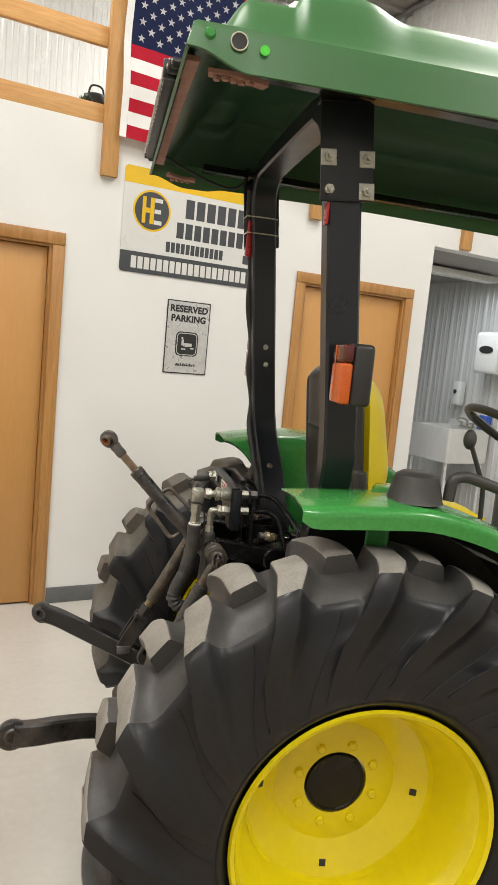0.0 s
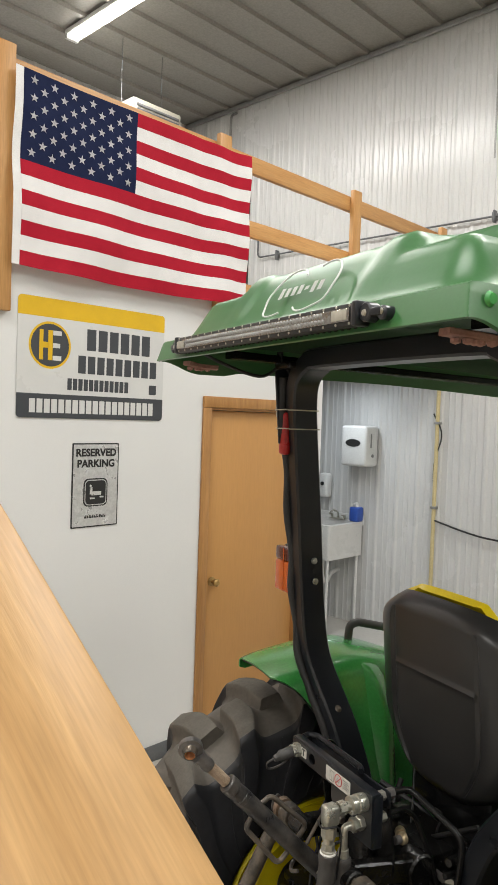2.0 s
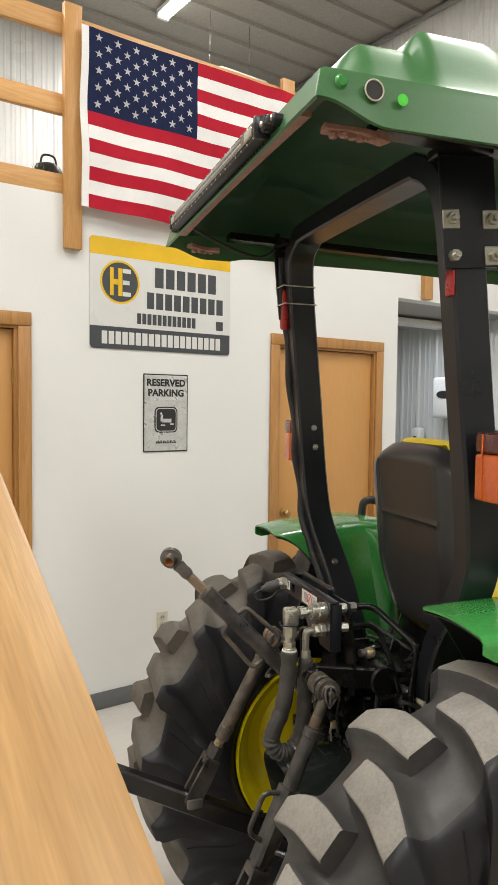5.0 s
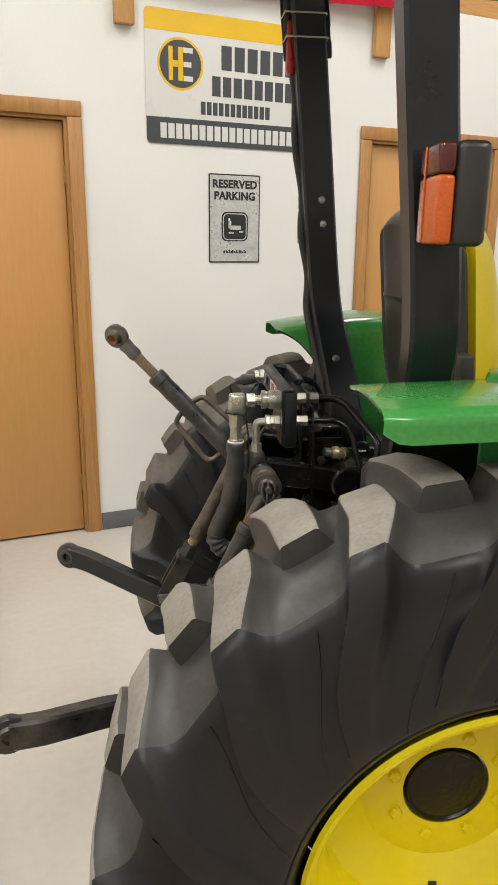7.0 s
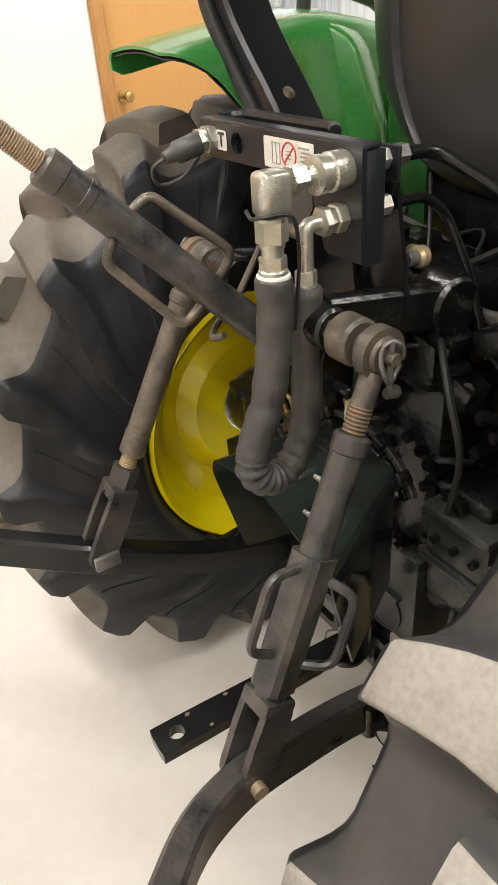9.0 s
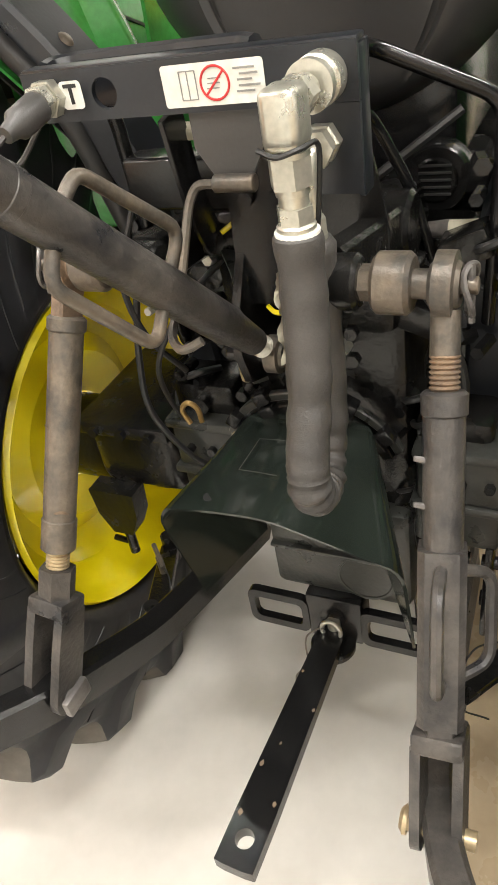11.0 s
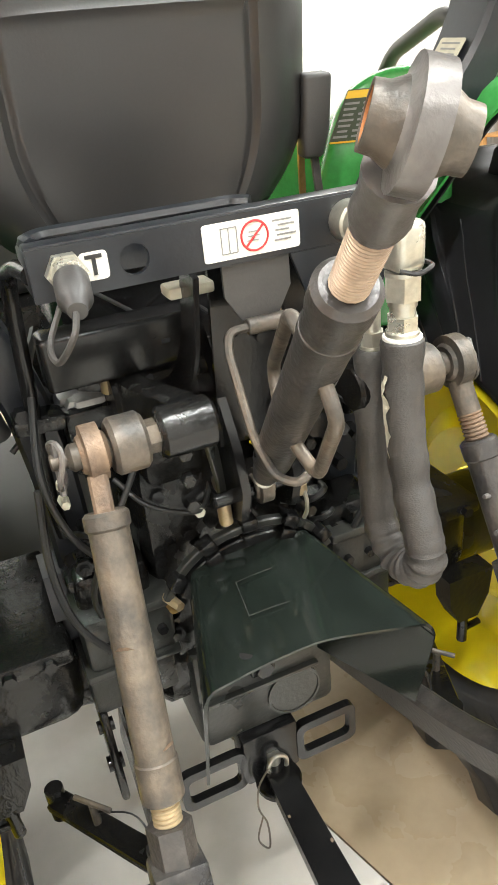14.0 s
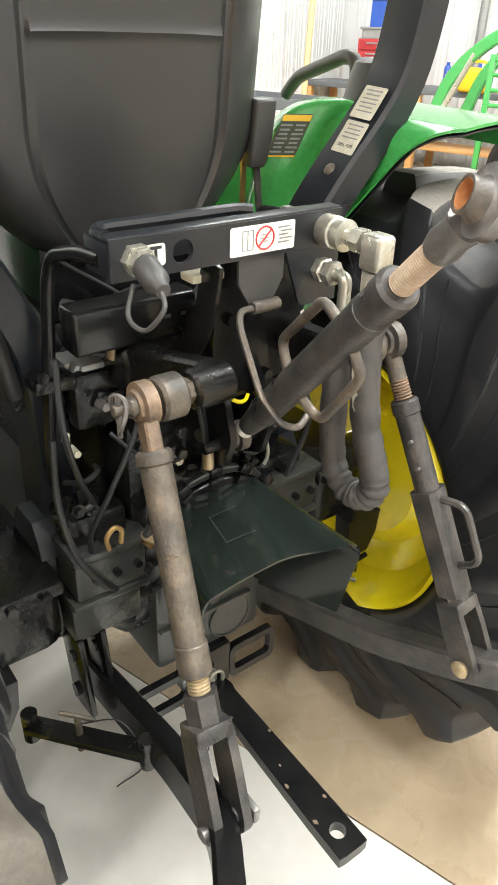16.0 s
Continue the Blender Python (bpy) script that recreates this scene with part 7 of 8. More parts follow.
# fenders
def fender(s):
    ZT, tail = (1.346, 0.044) if s > 0 else (1.316, 0.010)
    def surf(a, b):
        # a: from the rear tip forward and down the front; b: from the outer lip over the top to the inner foot
        if a < 0.62:
            k = a / 0.62
            u, z = -0.044 + 0.604 * k, ZT - tail * (1 - k) ** 2.5 - 0.125 * max(0, k - 0.45) ** 1.6 * 2
        else:
            k = (a - 0.62) / 0.38
            an = k * radians(78)
            u, z = 0.56 + 0.22 * math.sin(an), (ZT - 0.096) - 0.42 * (1 - math.cos(an))
        vo = 0.648 - 0.010 * max(0, 1 - a / 0.06) ** 2
        if b < 0.10:
            v, dz = vo, -(0.022 + 0.016 * sstep(0.0, 0.03, a)) * (1 - b / 0.10)
        elif b < 0.16:
            k = (b - 0.10) / 0.06
            v, dz = vo - 0.012 * k, 0.010 * k
        elif b < 0.55:
            k = (b - 0.16) / 0.39
            v, dz = vo - 0.012 - (vo - 0.012 - 0.435) * k, 0.010 + 0.008 * math.sin(math.pi * k)
        elif b < 0.68:
            k = (b - 0.55) / 0.13
            an = k * math.pi / 2
            u += 0.085 * k * max(0, 1 - a / 0.3)
            v, dz = 0.435 - 0.055 * math.sin(an), 0.010 - 0.055 * (1 - math.cos(an))
        else:
            k = (b - 0.68) / 0.32
            drop = 0.26 + 0.10 * min(1, a / 0.4) if a < 0.62 else 0.36 * (1 - (a - 0.62) / 0.5)
            v, dz = 0.380 - 0.060 * k, -0.045 - drop * k
            u += (0.20 * k + 0.085) * max(0, 1 - a / 0.5) - 0.085 * (max(0, 1 - a / 0.5) - max(0, 1 - a / 0.3))
        return Vector((u, s * v, z + dz))
    bm = BM()
    sheet(bm, surf, 44, 44, 0.005)
    f = P("fender", bm, M_GREEN, "glossy green rear fender")
    bm = BM()
    sheet(bm, lambda a, b: surf(0.006 + 0.97 * a, 0.17 + 0.80 * b) + Vector((0, s * (0.009 if b > 0.58 else 0), -0.010)), 30, 40, 0.003)
    part("fender_lining", bm, M_CORD, f, "dull black fender underside")
    # grab rail
    bm = BM()
    tube(bm, rounded([(0.335, s * 0.570, 1.335), (0.340, s * 0.570, 1.390), (0.375, s * 0.573, 1.396), (0.545, s * 0.598, 1.348), (0.590, s * 0.605, 1.310)], 0.03), 0.0140, 12)
    part("grab_rail", bm, M_PLASTIC, f, "black plastic grab rail")
    if s < 0:
        bm = BM()
        lathe(bm, [(0, 0.070), (0.036, 0.070), (0.050, 0.062), (0.058, 0.040), (0.066, 0.004), (0.069, 0), (0, 0)], pose(0.256, -0.553, 1.328), 28)
        part("cup_holder", bm, M_PLASTIC, f, "black rubber domed holder")
    return f


fender(1)
fender(-1)
dmx = Matrix.Translation((0.242, -0.337, 1.283)) @ Matrix.Rotation(radians(-28), 4, "Z")
SHOULDER = [(0.090, -0.33), (0.074, -0.12), (0.061, -0.075), (0.049, -0.035), (0.034, 0.006), (0.014, 0.030), (-0.012, 0.044), (-0.045, 0.052), (-0.095, 0.053), (-0.135, 0.045), (-0.135, -0.33)]


def console(m, s):
    """A moulded block whose inner shoulder falls away towards the seat."""
    bm = BM()
    poly = [(s * y, z) for y, z in SHOULDER]
    prism(bm, poly, 0.060, m @ Matrix(((0, 0, 1, 0.002), (1, 0, 0, 0), (0, 1, 0, 0), (0, 0, 0, 1))))
    bmesh.ops.recalc_face_normals(bm, faces=bm.faces)
    bmesh.ops.bevel(bm, geom=bm.edges[:], offset=0.010, segments=3, affect="EDGES", profile=0.5)
    return P("side_console", bm, M_GREEN, "rounded green side console")


riser = console(dmx, 1)
console(Matrix.Translation((0.262, 0.372, 1.283)) @ Matrix.Rotation(radians(28), 4, "Z"), -1)
for q in (1, -1):
    bm = BM()
    mv = 0.53 if q > 0 else 0.66
    bar(bm, [(2.02, q * mv, 0.30), (2.02, q * mv, 0.95), (2.04, q * mv, 1.46)], 0.075, 0.12)
    mast = P("loader_mast", bm, M_GREEN, "upright green loader mast")
    bm = BM()
    cyl(bm, (2.03, q * (mv - 0.06), 1.25), (2.03, q * (mv + 0.06), 1.25), 0.03, seg=14)
    part("pivot_pin", bm, M_WORN, mast)
    for k in range(2):
        bm = BM()
        tube(bm, curve_points([(1.955, q * (mv - 0.03 + 0.05 * k), 0.50), (1.945, q * (mv - 0.032 + 0.05 * k), 0.9), (1.955, q * (mv - 0.03 + 0.05 * k), 1.30), (2.02, q * (mv - 0.03 + 0.05 * k), 1.40)]), 0.008, 8)
        part("hydraulic_line", bm, M_GREEN if k else M_CORD, mast)
    bm = BM()
    box(bm, (1.945, q * mv - 0.025, 1.05), (1.960, q * mv + 0.025, 1.14), 0.001)
    part("sticker", bm, M_SIGNYELLOW, mast)
face = dmx @ pose(0.0015, 0, 0, 90, 0, -90)
slant = Matrix(((1, 0.43, 0, -0.008), (0, 1, 0, -0.0055), (0, 0, 1, 0), (0, 0, 0, 1)))
bm = BM()
prism(bm, rect_poly(0.052, 0.070, 0.002), 0.0006, face @ slant @ pose(0, 0, 0.0002))
dc = part("decal", bm, M_GREENDECAL, riser, "dark slanted safety decal with a yellow head", flat=True)
for yy, hh in ((0.0285, 0.010), (-0.0335, 0.0025)):
    bm = BM()
    prism(bm, rect_poly(0.050, hh, 0.001), 0.0005, face @ slant @ pose(0, yy, 0.0010))
    part("decal_band", bm, M_SIGNYELLOW, dc, flat=True)
for k in range(7):
    for x in (-0.0125, 0.0125):
        bm = BM()
        prism(bm, rect_poly(0.021 - 0.003 * ((k + (x > 0)) % 3), 0.0030), 0.0004, face @ slant @ pose(x, 0.017 - 0.0072 * k, 0.0010))
        part("text_bar", bm, M_INKGREY, dc, flat=True)
for s in (1, -1):
    bm = BM()
    sheet(bm, lambda a, b: Vector((AXU + 0.672 * math.cos(radians(72 - 84 * a)), s * (0.37 + 0.33 * b), AXZ + 0.672 * math.sin(radians(72 - 84 * a)) + 0.02)), 18, 4, 0.004)
    P("fender_liner", bm, M_PLASTIC)


# seat
def seat_back(a, b):
    """a across, b up; the black rear shell."""
    t = (a - 0.5) * 2
    zc = 1.108 + 0.522 * b
    half = 0.2465 * (1 - 0.62 * max(0, (0.40 - b) / 0.40) ** 2) * (1 - 0.22 * max(0, (b - 0.82) / 0.18) ** 2)
    y = 0.005 + half * t
    u = 0.205 - 0.050 * b + 0.055 * abs(t) ** 5 + 0.045 * max(0, (b - 0.88) / 0.12) ** 2 + 0.04 * max(0, (0.12 - b) / 0.12) ** 2
    inset = sstep(0.06, 0.12, b) * (1 - sstep(0.89, 0.92, b))
    u += 0.005 * inset * (1 - sstep(0.60, 0.65, abs(t)))
    u += 0.006 * inset * sstep(0.585, 0.61, abs(t)) * (1 - sstep(0.63, 0.655, abs(t)))
    if abs(t) < 0.60:
        u -= 0.004 * sstep(0.595, 0.61, b) * (1 - sstep(0.615, 0.635, b))
    zc -= 0.030 * abs(t) ** 4 * b
    return Vector((u, y, zc))


bm = BM()
sheet(bm, seat_back, 110, 70, 0.012)
seat = P("seat", bm, M_SEATSHELL, "black moulded seat shell with yellow cushions")
bm = BM()
def cushion(a, b):
    q = seat_back(0.5 + (a - 0.5) * (0.955 - 0.34 * max(0, (b - 0.78) / 0.22) ** 3), 0.20 + 0.80 * b)
    t = abs(a - 0.5) * 2
    return q + Vector((0.036 + 0.151 * (1 - t ** 5) * (1 - abs(2 * b - 1) ** 5) * (1.05 - 0.35 * b), 0, 0.014 * b))
sheet(bm, cushion, 24, 24, 0.02)
part("back_cushion", bm, M_SEATYELLOW, seat, "yellow vinyl back cushion")
bm = BM()
sheet(bm, lambda a, b: Vector((0.30 + 0.36 * b, -0.012 + 0.200 * (2 * a - 1), 1.195 + 0.045 * (1 - abs(2 * a - 1) ** 5) * (1 - abs(2 * b - 1) ** 6) + 0.02 * abs(2 * a - 1) ** 3)), 20, 20, 0.02)
part("seat_cushion", bm, M_SEATYELLOW, seat, "yellow vinyl seat cushion")
bm = BM()
box(bm, (0.245, -0.15, 1.02), (0.62, 0.15, 1.165), 0.03)
part("seat_base", bm, M_BLACK, seat)
# levers beside the seat
bm = BM()
bar(bm, [(0.232, -0.280, 1.02), (0.237, -0.263, 1.15), (0.240, -0.254, 1.245)], 0.012, 0.006)
lv = P("control_lever", bm, M_TUBE, "flat steel lever with a black grip")
bm = BM()
box(bm, (-0.014, -0.0215, -0.054), (0.014, 0.0215, 0.054))
for v in bm.verts:
    if v.co.z < 0:
        v.co.y = v.co.y * 0.72 + 0.004
bmesh.ops.subdivide_edges(bm, edges=[e for e in bm.edges if abs(e.verts[0].co.z - e.verts[1].co.z) > 0.05], cuts=1)
for v in bm.verts:
    if abs(v.co.z) < 0.01:
        v.co.z -= 0.018
        v.co.y = math.copysign(0.0205, v.co.y)
bmesh.ops.bevel(bm, geom=bm.edges[:], offset=0.006, segments=3, affect="EDGES", profile=0.5)
bm.transform(pose(0.2335, -0.2535, 1.287, 0, -7))
part("grip", bm, M_PLASTIC, lv, "black plastic grip")
bm = BM()
bar(bm, [(0.275, -0.250, 1.02), (0.27, -0.250, 1.26)], 0.010, 0.006)
P("control_lever", bm, M_BRASSY, "tan flat lever")
bm = BM()
tube(bm, [(0.50, 0.30, 1.02), (0.499, 0.31, 1.21)], 0.006, 8)
lv = P("control_lever", bm, M_ZINC, "short lever with a round orange knob")
bm = BM()
lathe(bm, [(0.02 * math.sin(math.pi * k / 10), -0.02 * math.cos(math.pi * k / 10)) for k in range(11)], pose(0.499, 0.31, 1.227), 20)
part("knob", bm, M_ORANGE, lv, "round orange knob")
bm = BM()
tube(bm, [(0.58, -0.33, 1.02), (0.56, -0.34, 1.33), (0.50, -0.35, 1.45)], 0.007, 8)
lathe(bm, [(0.018 * math.sin(math.pi * k / 10), -0.028 * math.cos(math.pi * k / 10)) for k in range(11)], pose(0.495, -0.35, 1.462), 16)
P("control_lever", bm, M_PLASTIC, "black joystick lever")
# inner green console panels
for s in (1, -1):
    bm = BM()
    sheet(bm, lambda a, b: Vector((0.34 + 0.30 * a, s * (0.345 - 0.02 * b), 0.80 + 0.46 * b - 0.06 * a * b)), 4, 6, 0.006)
    P("console_panel", bm, M_GREEN)
    bm = BM()
    box(bm, (0.42, s * 0.330 - 0.002, 1.06), (0.50, s * 0.330 + 0.002, 1.14), 0.001)
    P("console_decal", bm, M_SIGNYELLOW)

# ---- wash alcove under the loft ----
def steel_pipe(name, pts, r, mat, label, category, rad=0.05):
    bm = BM()
    tube(bm, rounded(pts, rad), r, 10)
    return tagged(part(name, bm, mat), label, category)


sink = thing("utility_sink", pose(XF - 0.03, 6.00, -0.065), "white plastic utility sink on the steel wall", "sink")
bm = BM()
ring_poly_plate(bm, 0.56, 0.58, 0.03, 0.46, 0.48, 0.03, 0.34, pose(-0.30, 0, 0.80))
box(bm, (-0.55, -0.26, 0.80), (-0.05, 0.26, 0.815), 0.003)
box(bm, (-0.03, -0.29, 1.10), (0.0, 0.29, 1.20), 0.008)
part("tub", bm, M_PORCELAIN, sink)
for x in (-0.54, -0.06):
    for yy in (-0.25, 0.25):
        bm = BM()
        tube(bm, [(x, yy, 0.065), (x, yy, 0.8)], 0.014, 8)
        part("leg", bm, M_WHITE, sink)
bm = BM()
tube(bm, rounded([(-0.30, 0, 0.80), (-0.30, 0, 0.55), (-0.22, 0.0, 0.48), (-0.16, 0, 0.58), (-0.02, 0, 0.60)], 0.05), 0.022, 10)
part("drain_trap", bm, M_WHITE, sink)
bm = BM()
tube(bm, rounded([(-0.06, 0, 1.13), (-0.06, 0, 1.21), (-0.15, 0, 1.24), (-0.21, 0, 1.21)], 0.03), 0.010, 8)
for yy in (-0.08, 0.08):
    cyl(bm, (-0.06, yy, 1.14), (-0.06, yy, 1.18), 0.012, seg=8)
    box(bm, (-0.11, yy - 0.008, 1.178), (-0.05, yy + 0.008, 1.192), 0.004)
box(bm, (-0.085, -0.10, 1.135), (-0.035, 0.10, 1.15), 0.006)
part("faucet", bm, M_ZINC, sink, "chrome two-handle faucet")

can = thing("soap_bottle", pose(XF - 0.10, 5.765, 1.076), "blue plastic bottle on the sink edge", "bottle")
bm = BM()
box(bm, (-0.055, -0.055, 0), (0.055, 0.055, 0.15), 0.02, seg=3)
part("body", bm, M_BLUE, can)
bm = BM()
cyl(bm, (0, 0, 0.15), (0, 0, 0.185), 0.02, seg=14)
box(bm, (-0.05, -0.008, 0.18), (0.01, 0.008, 0.195), 0.003)
part("pump", bm, M_WHITE, can)

disp = thing("towel_dispenser", pose(XF - 0.022, 5.737, 1.68), "white paper towel dispenser with a dark viewing slot", "dispenser")
bm = BM()
box(bm, (-0.22, -0.155, -0.03), (0, 0.155, 0.38), 0.03, seg=3)
part("case", bm, M_WHITE, disp)
bm = BM()
lathe(bm, [(0, 0), (0.09, 0), (0.09, 0.004), (0, 0.004)], Matrix.Translation((-0.1205, 0.0, 0.205)) @ pose(-0.102, 0, 0, 0, -90) @ Matrix.Diagonal((0.42, 1, 1, 1)), 28)
part("viewing_slot", bm, M_INK, disp)
bm = BM()
box(bm, (-0.14, -0.1625, 0.16), (-0.125, -0.154, 0.30), 0.002)
lathe(bm, [(0, 0), (0.018, 0), (0.018, 0.006), (0, 0.006)], pose(-0.10, -0.1545, 0.08, 90), 16)
part("lock_bar", bm, M_GREY, disp)

soap = thing("soap_dispenser", pose(XF - 0.022, 6.20, 1.41), "white wall soap dispenser with a black button", "dispenser")
bm = BM()
box(bm, (-0.10, -0.06, -0.13), (0, 0.06, 0.13), 0.03, seg=3)
part("case", bm, M_WHITE, soap)
bm = BM()
lathe(bm, [(0, 0), (0.02, 0), (0.02, 0.012), (0, 0.012)], pose(-0.1, 0, 0.02, 0, -90), 14)
part("button", bm, M_INK, soap)

lampb = thing("alcove_light", pose(5.5, 5.7, OPEN_Z - 0.0), "slim white ceiling lamp in the wash alcove", "ceiling light")
bm = BM()
box(bm, (-0.6, -0.08, -0.06), (0.6, 0.08, 0), 0.012)
part("housing", bm, M_WHITE, lampb)
data = bpy.data.lights.new("alcove_lamp", "AREA")
data.shape, data.size, data.size_y, data.energy, data.color = "RECTANGLE", 1.1, 0.12, 14, (0.9, 0.96, 1.0)
new("alcove_lamp", data).matrix_world = pose(5.5, 5.7, OPEN_Z - 0.07)

steel_pipe("drop_pipe", [(XF - 0.05, 4.915, 0.10), (XF - 0.05, 4.915, 2.56)], 0.019, M_YPIPE, "yellowed plastic pipe up the steel wall", "pipe")
for zz in (0.25, 1.30, 2.10):
    bm = BM()
    box(bm, (XF - 0.075, 4.887, zz), (XF - 0.018, 4.943, zz + 0.025), 0.004)
    tagged(part("pipe_clamp", bm, M_GREY), "small grey pipe clamp", "clamp", "pipe clamps")
steel_pipe("hanging_cable", [tuple(v) for v in curve_points([(XF - 0.05, 4.90, 1.19), (XF - 0.045, 4.6, 1.125), (XF - 0.045, 4.3, 1.09), (XF - 0.045, 3.6, 1.08), (XF - 0.045, 2.0, 1.10)], 6)], 0.009, M_CORD,
           "thin black cable along the steel wall", "cable", 0.02)
steel_pipe("wall_hose", [tuple(v) for v in curve_points([(XF - 0.055, 4.955, 2.2), (XF - 0.05, 4.865, 2.0), (XF - 0.05, 4.935, 1.7), (XF - 0.05, 4.905, 1.25)], 5)], 0.007, M_CORD, "thin dark hose beside the yellow pipe", "hose", 0.02)

# ---- pipes on the steel end wall above the loft ----
steel_pipe("air_line", [(XF - 0.045, 7.35, 4.35), (XF - 0.045, 7.35, 3.975), (XF - 0.045, 7.2, 3.975), (XF - 0.045, -5.8, 3.93)], 0.0095, M_BASE, "thin dark air line along the steel wall", "pipe", 0.06)
for yy in (7.05, 4.45, 1.9, -0.6):
    bm = BM()
    box(bm, (XF - 0.060, yy - 0.018, 3.930), (XF - 0.011, yy + 0.018, 4.000), 0.004)
    box(bm, (XF - 0.064, yy - 0.008, 3.910), (XF - 0.011, yy + 0.008, 4.020), 0.003)
    tagged(part("pipe_bracket", bm, M_BASE), "dark steel bracket holding the air line", "bracket", "pipe brackets")
steel_pipe("conduit_drop", [(XF - 0.05, 4.47, CEIL - 0.08), (XF - 0.05, 4.47, 4.48)], 0.009, M_GREY, "thin grey conduit dropping from the ceiling", "conduit")
steel_pipe("conduit_bend", [(XF - 0.03, 7.8, CEIL - 0.10), (XF - 0.12, 7.8, CEIL - 0.16), (XF - 0.12, 7.8, 4.9)], 0.016, M_GREY, "grey conduit bent down from the ceiling", "conduit", 0.1)

# ---- things on the loft ----
heater = thing("unit_heater", pose(4.80, 7.55, 4.82), "beige box heater hung high behind the loft", "heater")
bm = BM()
box(bm, (-0.30, -0.28, 0), (0.30, 0.28, 0.36), 0.02)
part("case", bm, M_BEIGE, heater)
for k in range(6):
    bm = BM()
    box(bm, (-0.26, -0.292, 0.04 + k * 0.048), (0.26, -0.279, 0.066 + k * 0.048), 0.003, None)
    part("louvre", bm, M_BASE, heater)
for x in (-0.25, 0.25):
    bm = BM()
    tube(bm, [(x, 0, 0.34), (x, 0, CEIL - 4.82)], 0.003, 6)
    part("hanger", bm, M_BASE, heater)
steel_pipe("flue_pipe", [(3.86, 5.05, LOFT), (3.86, 5.05, 3.66), (3.70, 5.05, 3.72)], 0.035, M_CORD, "black bent pipe standing on the loft", "pipe", 0.05)

bag = thing("tool_bag", pose(1.96, 5.16, LOFT) @ Matrix.Scale(0.62, 4), "dark fabric bag slumped on the loft", "bag")
bm = BM()
lathe(bm, [(0, 0), (0.15, 0), (0.17, 0.10), (0.15, 0.28), (0.10, 0.38), (0.05, 0.41), (0, 0.42)], Matrix.Diagonal((1.1, 0.7, 1, 1)), 22)
for v in bm.verts:
    v.co += 0.018 * noise.noise_vector(v.co * 9)
part("body", bm, M_CORD, bag)
bm = BM()
tube(bm, curve_points([(-0.08, 0, 0.38), (-0.05, 0, 0.47), (0.05, 0, 0.47), (0.08, 0, 0.38)]), 0.010, 8)
part("strap", bm, M_CORD, bag)
plant = thing("potted_plant", pose(1.855, 5.02, LOFT) @ Matrix.Scale(0.62, 4), "small artificial plant on the loft edge", "plant")
bm = BM()
lathe(bm, [(0, 0), (0.06, 0), (0.08, 0.14), (0.07, 0.14), (0, 0.12)], Matrix(), 18)
part("pot", bm, M_BASE, plant)
bm = BM()
rng = random.Random(3)
for k in range(110):
    a, e, ln = rng.uniform(0, 6.283), rng.uniform(0.2, 1.4), rng.uniform(0.08, 0.2)
    d = Vector((math.cos(a) * math.cos(e), math.sin(a) * math.cos(e), math.sin(e)))
    s = d.cross(Vector((0, 0, 1))).normalized() * rng.uniform(0.010, 0.018)
    o = Vector((0, 0, 0.13)) + d * 0.03
    vs = [bm.verts.new(p) for p in (o, o + d * ln * 0.5 + s, o + d * ln + Vector((0, 0, -0.03)), o + d * ln * 0.5 - s)]
    bm.faces.new(vs)
tagged(part("leaves", bm, M_LEAF, plant, flat=True), kind="stuff")

# ---- the far side of the shop, seen past the fender ----
bench = thing("workbench", pose(4.9, -5.55, 0), "long workbench with dark top against the steel wall", "workbench")
bm = BM()
box(bm, (-1.5, -0.35, 0.86), (1.5, 0.35, 0.92), 0.006)
part("top", bm, M_BASE, bench)
for x in (-1.45, 0, 1.45):
    for yy in (-0.3, 0.3):
        bm = BM()
        box(bm, (x - 0.04, yy - 0.04, 0), (x + 0.04, yy + 0.04, 0.86), 0.004)
        part("leg", bm, M_PINE, bench)
bm = BM()
box(bm, (-1.45, -0.3, 0.28), (1.45, 0.3, 0.31), 0.004)
part("shelf", bm, M_PINE, bench)


def bin_box(x, y, z, w, d, h, mat, label):
    t = thing("storage_bin", pose(x, y, z), label, "bin", "storage bins")
    bm = BM()
    ring_poly_plate(bm, w, d, 0.03, w - 0.02, d - 0.02, 0.025, h, Matrix())
    box(bm, (-w / 2 + 0.01, -d / 2 + 0.01, 0), (w / 2 - 0.01, d / 2 - 0.01, 0.01))
    part("body", bm, mat, t)
    bm = BM()
    box(bm, (-w / 2 - 0.015, -d / 2 - 0.015, h), (w / 2 + 0.015, d / 2 + 0.015, h + 0.025), 0.008)
    part("lid", bm, mat, t)


bin_box(5.42, -5.5, 1.505, 0.46, 0.36, 0.26, M_BLUE, "blue lidded storage bin on a red cabinet")
bin_box(5.42, -5.5, 1.39, 0.60, 0.44, 0.09, M_GREY, "flat grey storage box on a red cabinet")
cab = thing("tool_chest", pose(5.42, -5.5, 0.921), "red steel tool chest on the bench", "tool chest")
bm = BM()
box(bm, (-0.32, -0.24, 0), (0.32, 0.24, 0.465), 0.01)
part("case", bm, M_REDPAINT, cab)
for k in range(4):
    bm = BM()
    box(bm, (-0.29, 0.24, 0.03 + k * 0.108), (0.29, 0.256, 0.125 + k * 0.108), 0.005)
    dr = part("drawer", bm, M_REDPAINT, cab)
    bm = BM()
    box(bm, (-0.2, 0.256, 0.09 + k * 0.108), (0.2, 0.268, 0.105 + k * 0.108), 0.003)
    part("handle", bm, M_GREY, dr)
rng = random.Random(9)
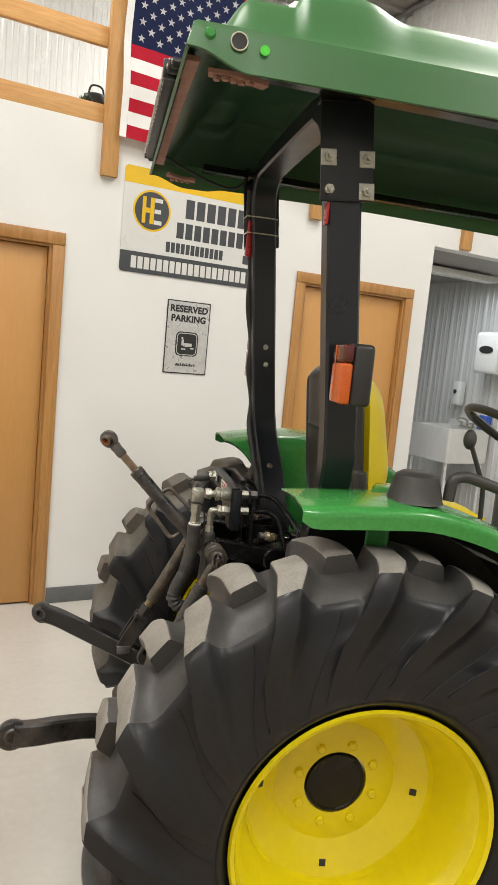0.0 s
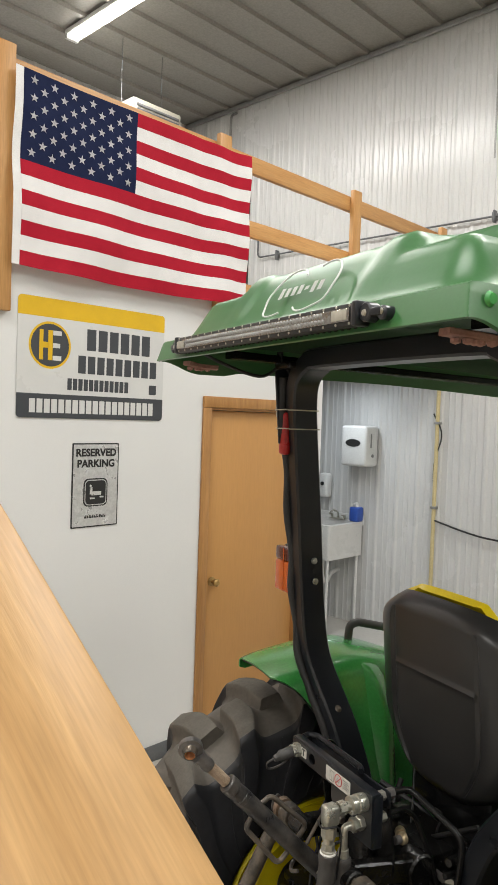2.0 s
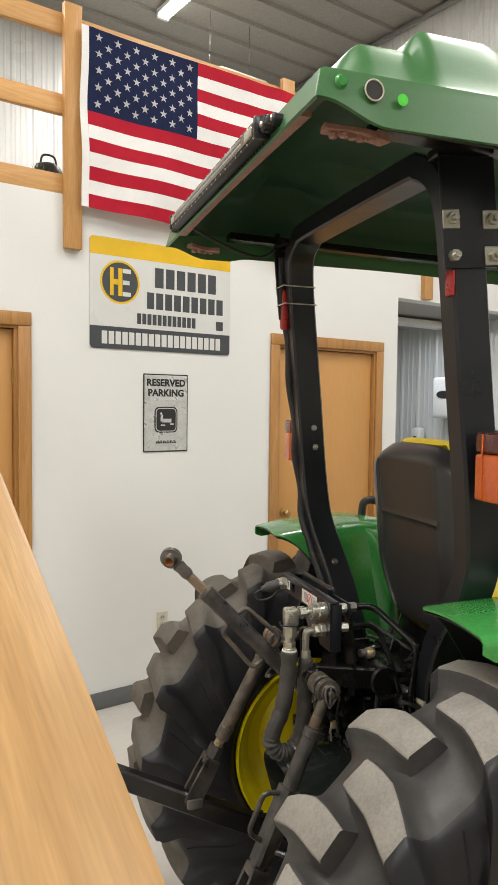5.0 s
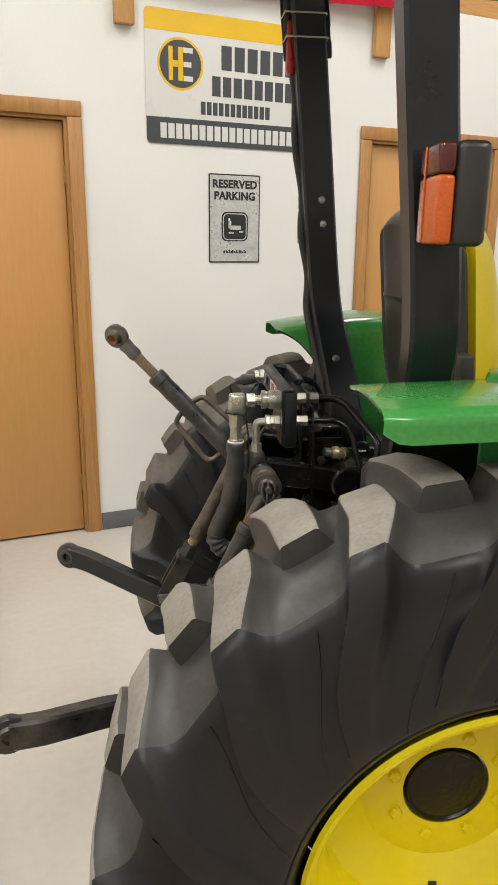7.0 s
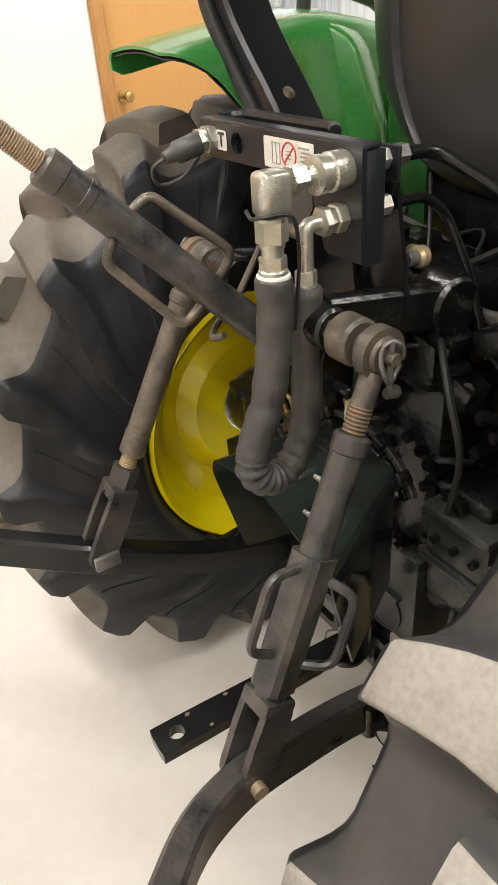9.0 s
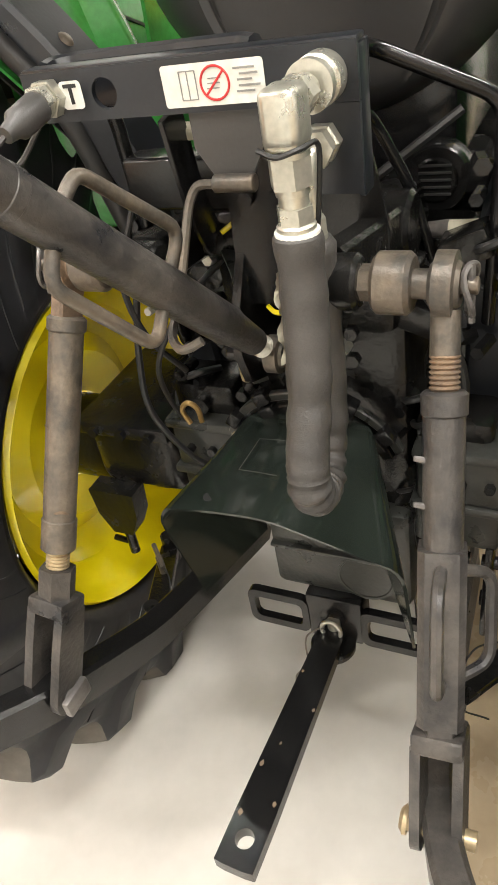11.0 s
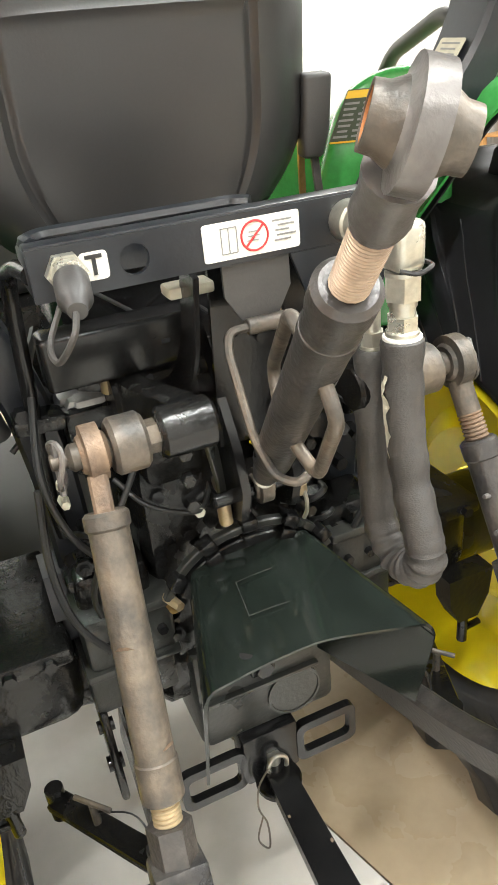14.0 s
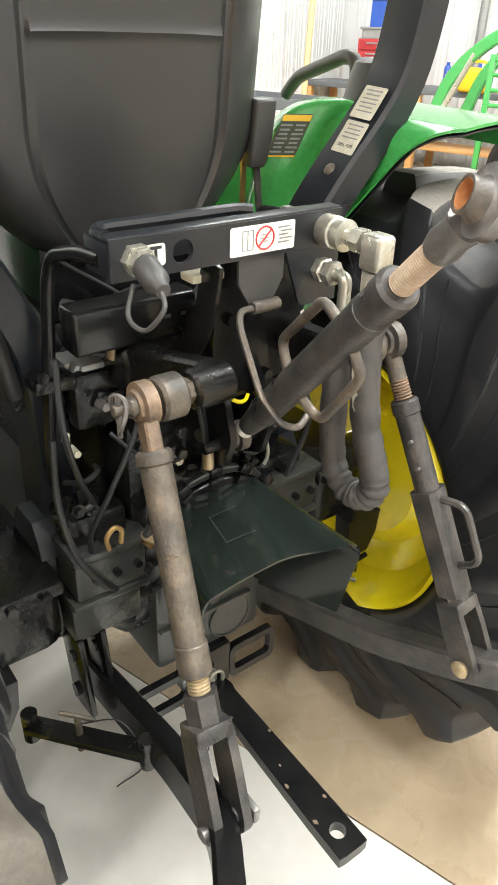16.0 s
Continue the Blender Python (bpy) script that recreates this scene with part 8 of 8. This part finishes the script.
for k in range(10):
    x = 3.5 + 0.14 * k + rng.uniform(-0.02, 0.02)
    mt = rng.choice((M_BLUE, M_WHITE, M_CREAM, M_SIGNYELLOW, M_BASE, M_GREY))
    h = rng.uniform(0.14, 0.28)
    t = thing("spray_can", pose(x, -5.5 + rng.uniform(-0.15, 0.15), 0.921), "small coloured can on the bench", "can", "bench cans")
    bm = BM()
    lathe(bm, [(0, 0), (0.035, 0), (0.036, 0.005), (0.036, h * 0.8), (0.026, h * 0.86), (0.018, h * 0.88), (0.018, h), (0, h)], Matrix(), 16)
    part("body", bm, mt, t)
yellow = thing("yellow_canister", pose(4.25, -5.2, 0.921), "yellow plastic canister on the bench", "canister")
bm = BM()
box(bm, (-0.16, -0.09, 0), (0.16, 0.09, 0.24), 0.04, seg=3)
tube(bm, rounded([(-0.10, 0, 0.23), (-0.10, 0, 0.30), (0.08, 0, 0.30), (0.08, 0, 0.23)], 0.03), 0.016, 8)
part("body", bm, M_SIGNYELLOW, yellow)
steel_pipe("wall_conduit", [(4.62, YS + 0.05, 1.0), (4.62, YS + 0.05, CEIL - 0.1)], 0.05, M_GREY, "grey conduit up the far steel wall", "conduit")
steel_pipe("ceiling_hose", [tuple(v) for v in curve_points([(5.95, -4.6, CEIL - 0.1), (5.95, -4.6, 3.2), (5.98, -4.6, 2.0), (6.04, -4.6, 0.6), (6.0, -4.5, 0.04)], 5)], 0.035, M_YPIPE, "pale yellow hose hanging from the ceiling", "hose")

# green loader frame standing on the far side
loader = thing("loader_frame", pose(3.75, -4.0, 0), "green loader boom with a barred guard parked across the shop", "loader")
bm = BM()
bar(bm, rounded([(0.45, 0, 0.7), (0.30, 0, 1.15), (-0.10, 0, 1.50), (-0.9, 0, 1.62)], 0.25, 6), 0.09, 0.11)
part("boom", bm, M_GREEN, loader)
bm = BM()
bar(bm, rounded([(0.45, -0.9, 0.7), (0.30, -0.9, 1.15), (-0.10, -0.9, 1.50), (-0.9, -0.9, 1.62)], 0.25, 6), 0.09, 0.11)
part("boom", bm, M_GREEN, loader)
bm = BM()
tube(bm, [(0.38, 0.02, 0.75), (0.10, 0.02, 1.32)], 0.03, 12)
part("hydraulic_ram", bm, M_ZINC, loader)
for k in range(5):
    bm = BM()
    tube(bm, [(-0.10, 0.02, 0.78 + 0.125 * k), (-0.75, 0.02, 0.78 + 0.125 * k)], 0.018, 8)
    part("guard_bar", bm, M_GREEN, loader)
for x in (-0.08, -0.42, -0.76):
    bm = BM()
    box(bm, (x - 0.025, -0.005, 0.0), (x + 0.025, 0.045, 1.32), 0.006)
    part("guard_post", bm, M_GREEN, loader)
bm = BM()
lathe(bm, [(0.16, -0.10), (0.30, -0.12), (0.36, -0.06), (0.36, 0.06), (0.30, 0.12), (0.16, 0.10), (0.16, -0.10)], pose(-0.45, -0.35, 0.362, 90), 30)
part("tyre", bm, M_TYRE, loader)
bm = BM()
lathe(bm, [(0, -0.05), (0.165, -0.08), (0.165, 0.08), (0, 0.05)], pose(-0.45, -0.35, 0.362, 90), 24)
part("rim", bm, M_YELLOW, loader)
cart = thing("shop_cart", pose(5.6, -3.4, 0), "low black shop cart", "cart")
bm = BM()
ring_poly_plate(bm, 1.0, 0.6, 0.03, 0.94, 0.54, 0.02, 0.10, pose(0, 0, 0.78))
box(bm, (-0.48, -0.28, 0.775), (0.48, 0.28, 0.79))
part("tray", bm, M_BASE, cart)
for x in (-0.46, 0.46):
    for yy in (-0.26, 0.26):
        bm = BM()
        box(bm, (x - 0.02, yy - 0.02, 0.08), (x + 0.02, yy + 0.02, 0.78), 0.003)
        lg = part("leg", bm, M_BASE, cart)
        bm = BM()
        lathe(bm, [(0, -0.015), (0.04, -0.015), (0.04, 0.015), (0, 0.015)], pose(x, yy, 0.041, 90), 14)
        part("caster", bm, M_CORD, cart)
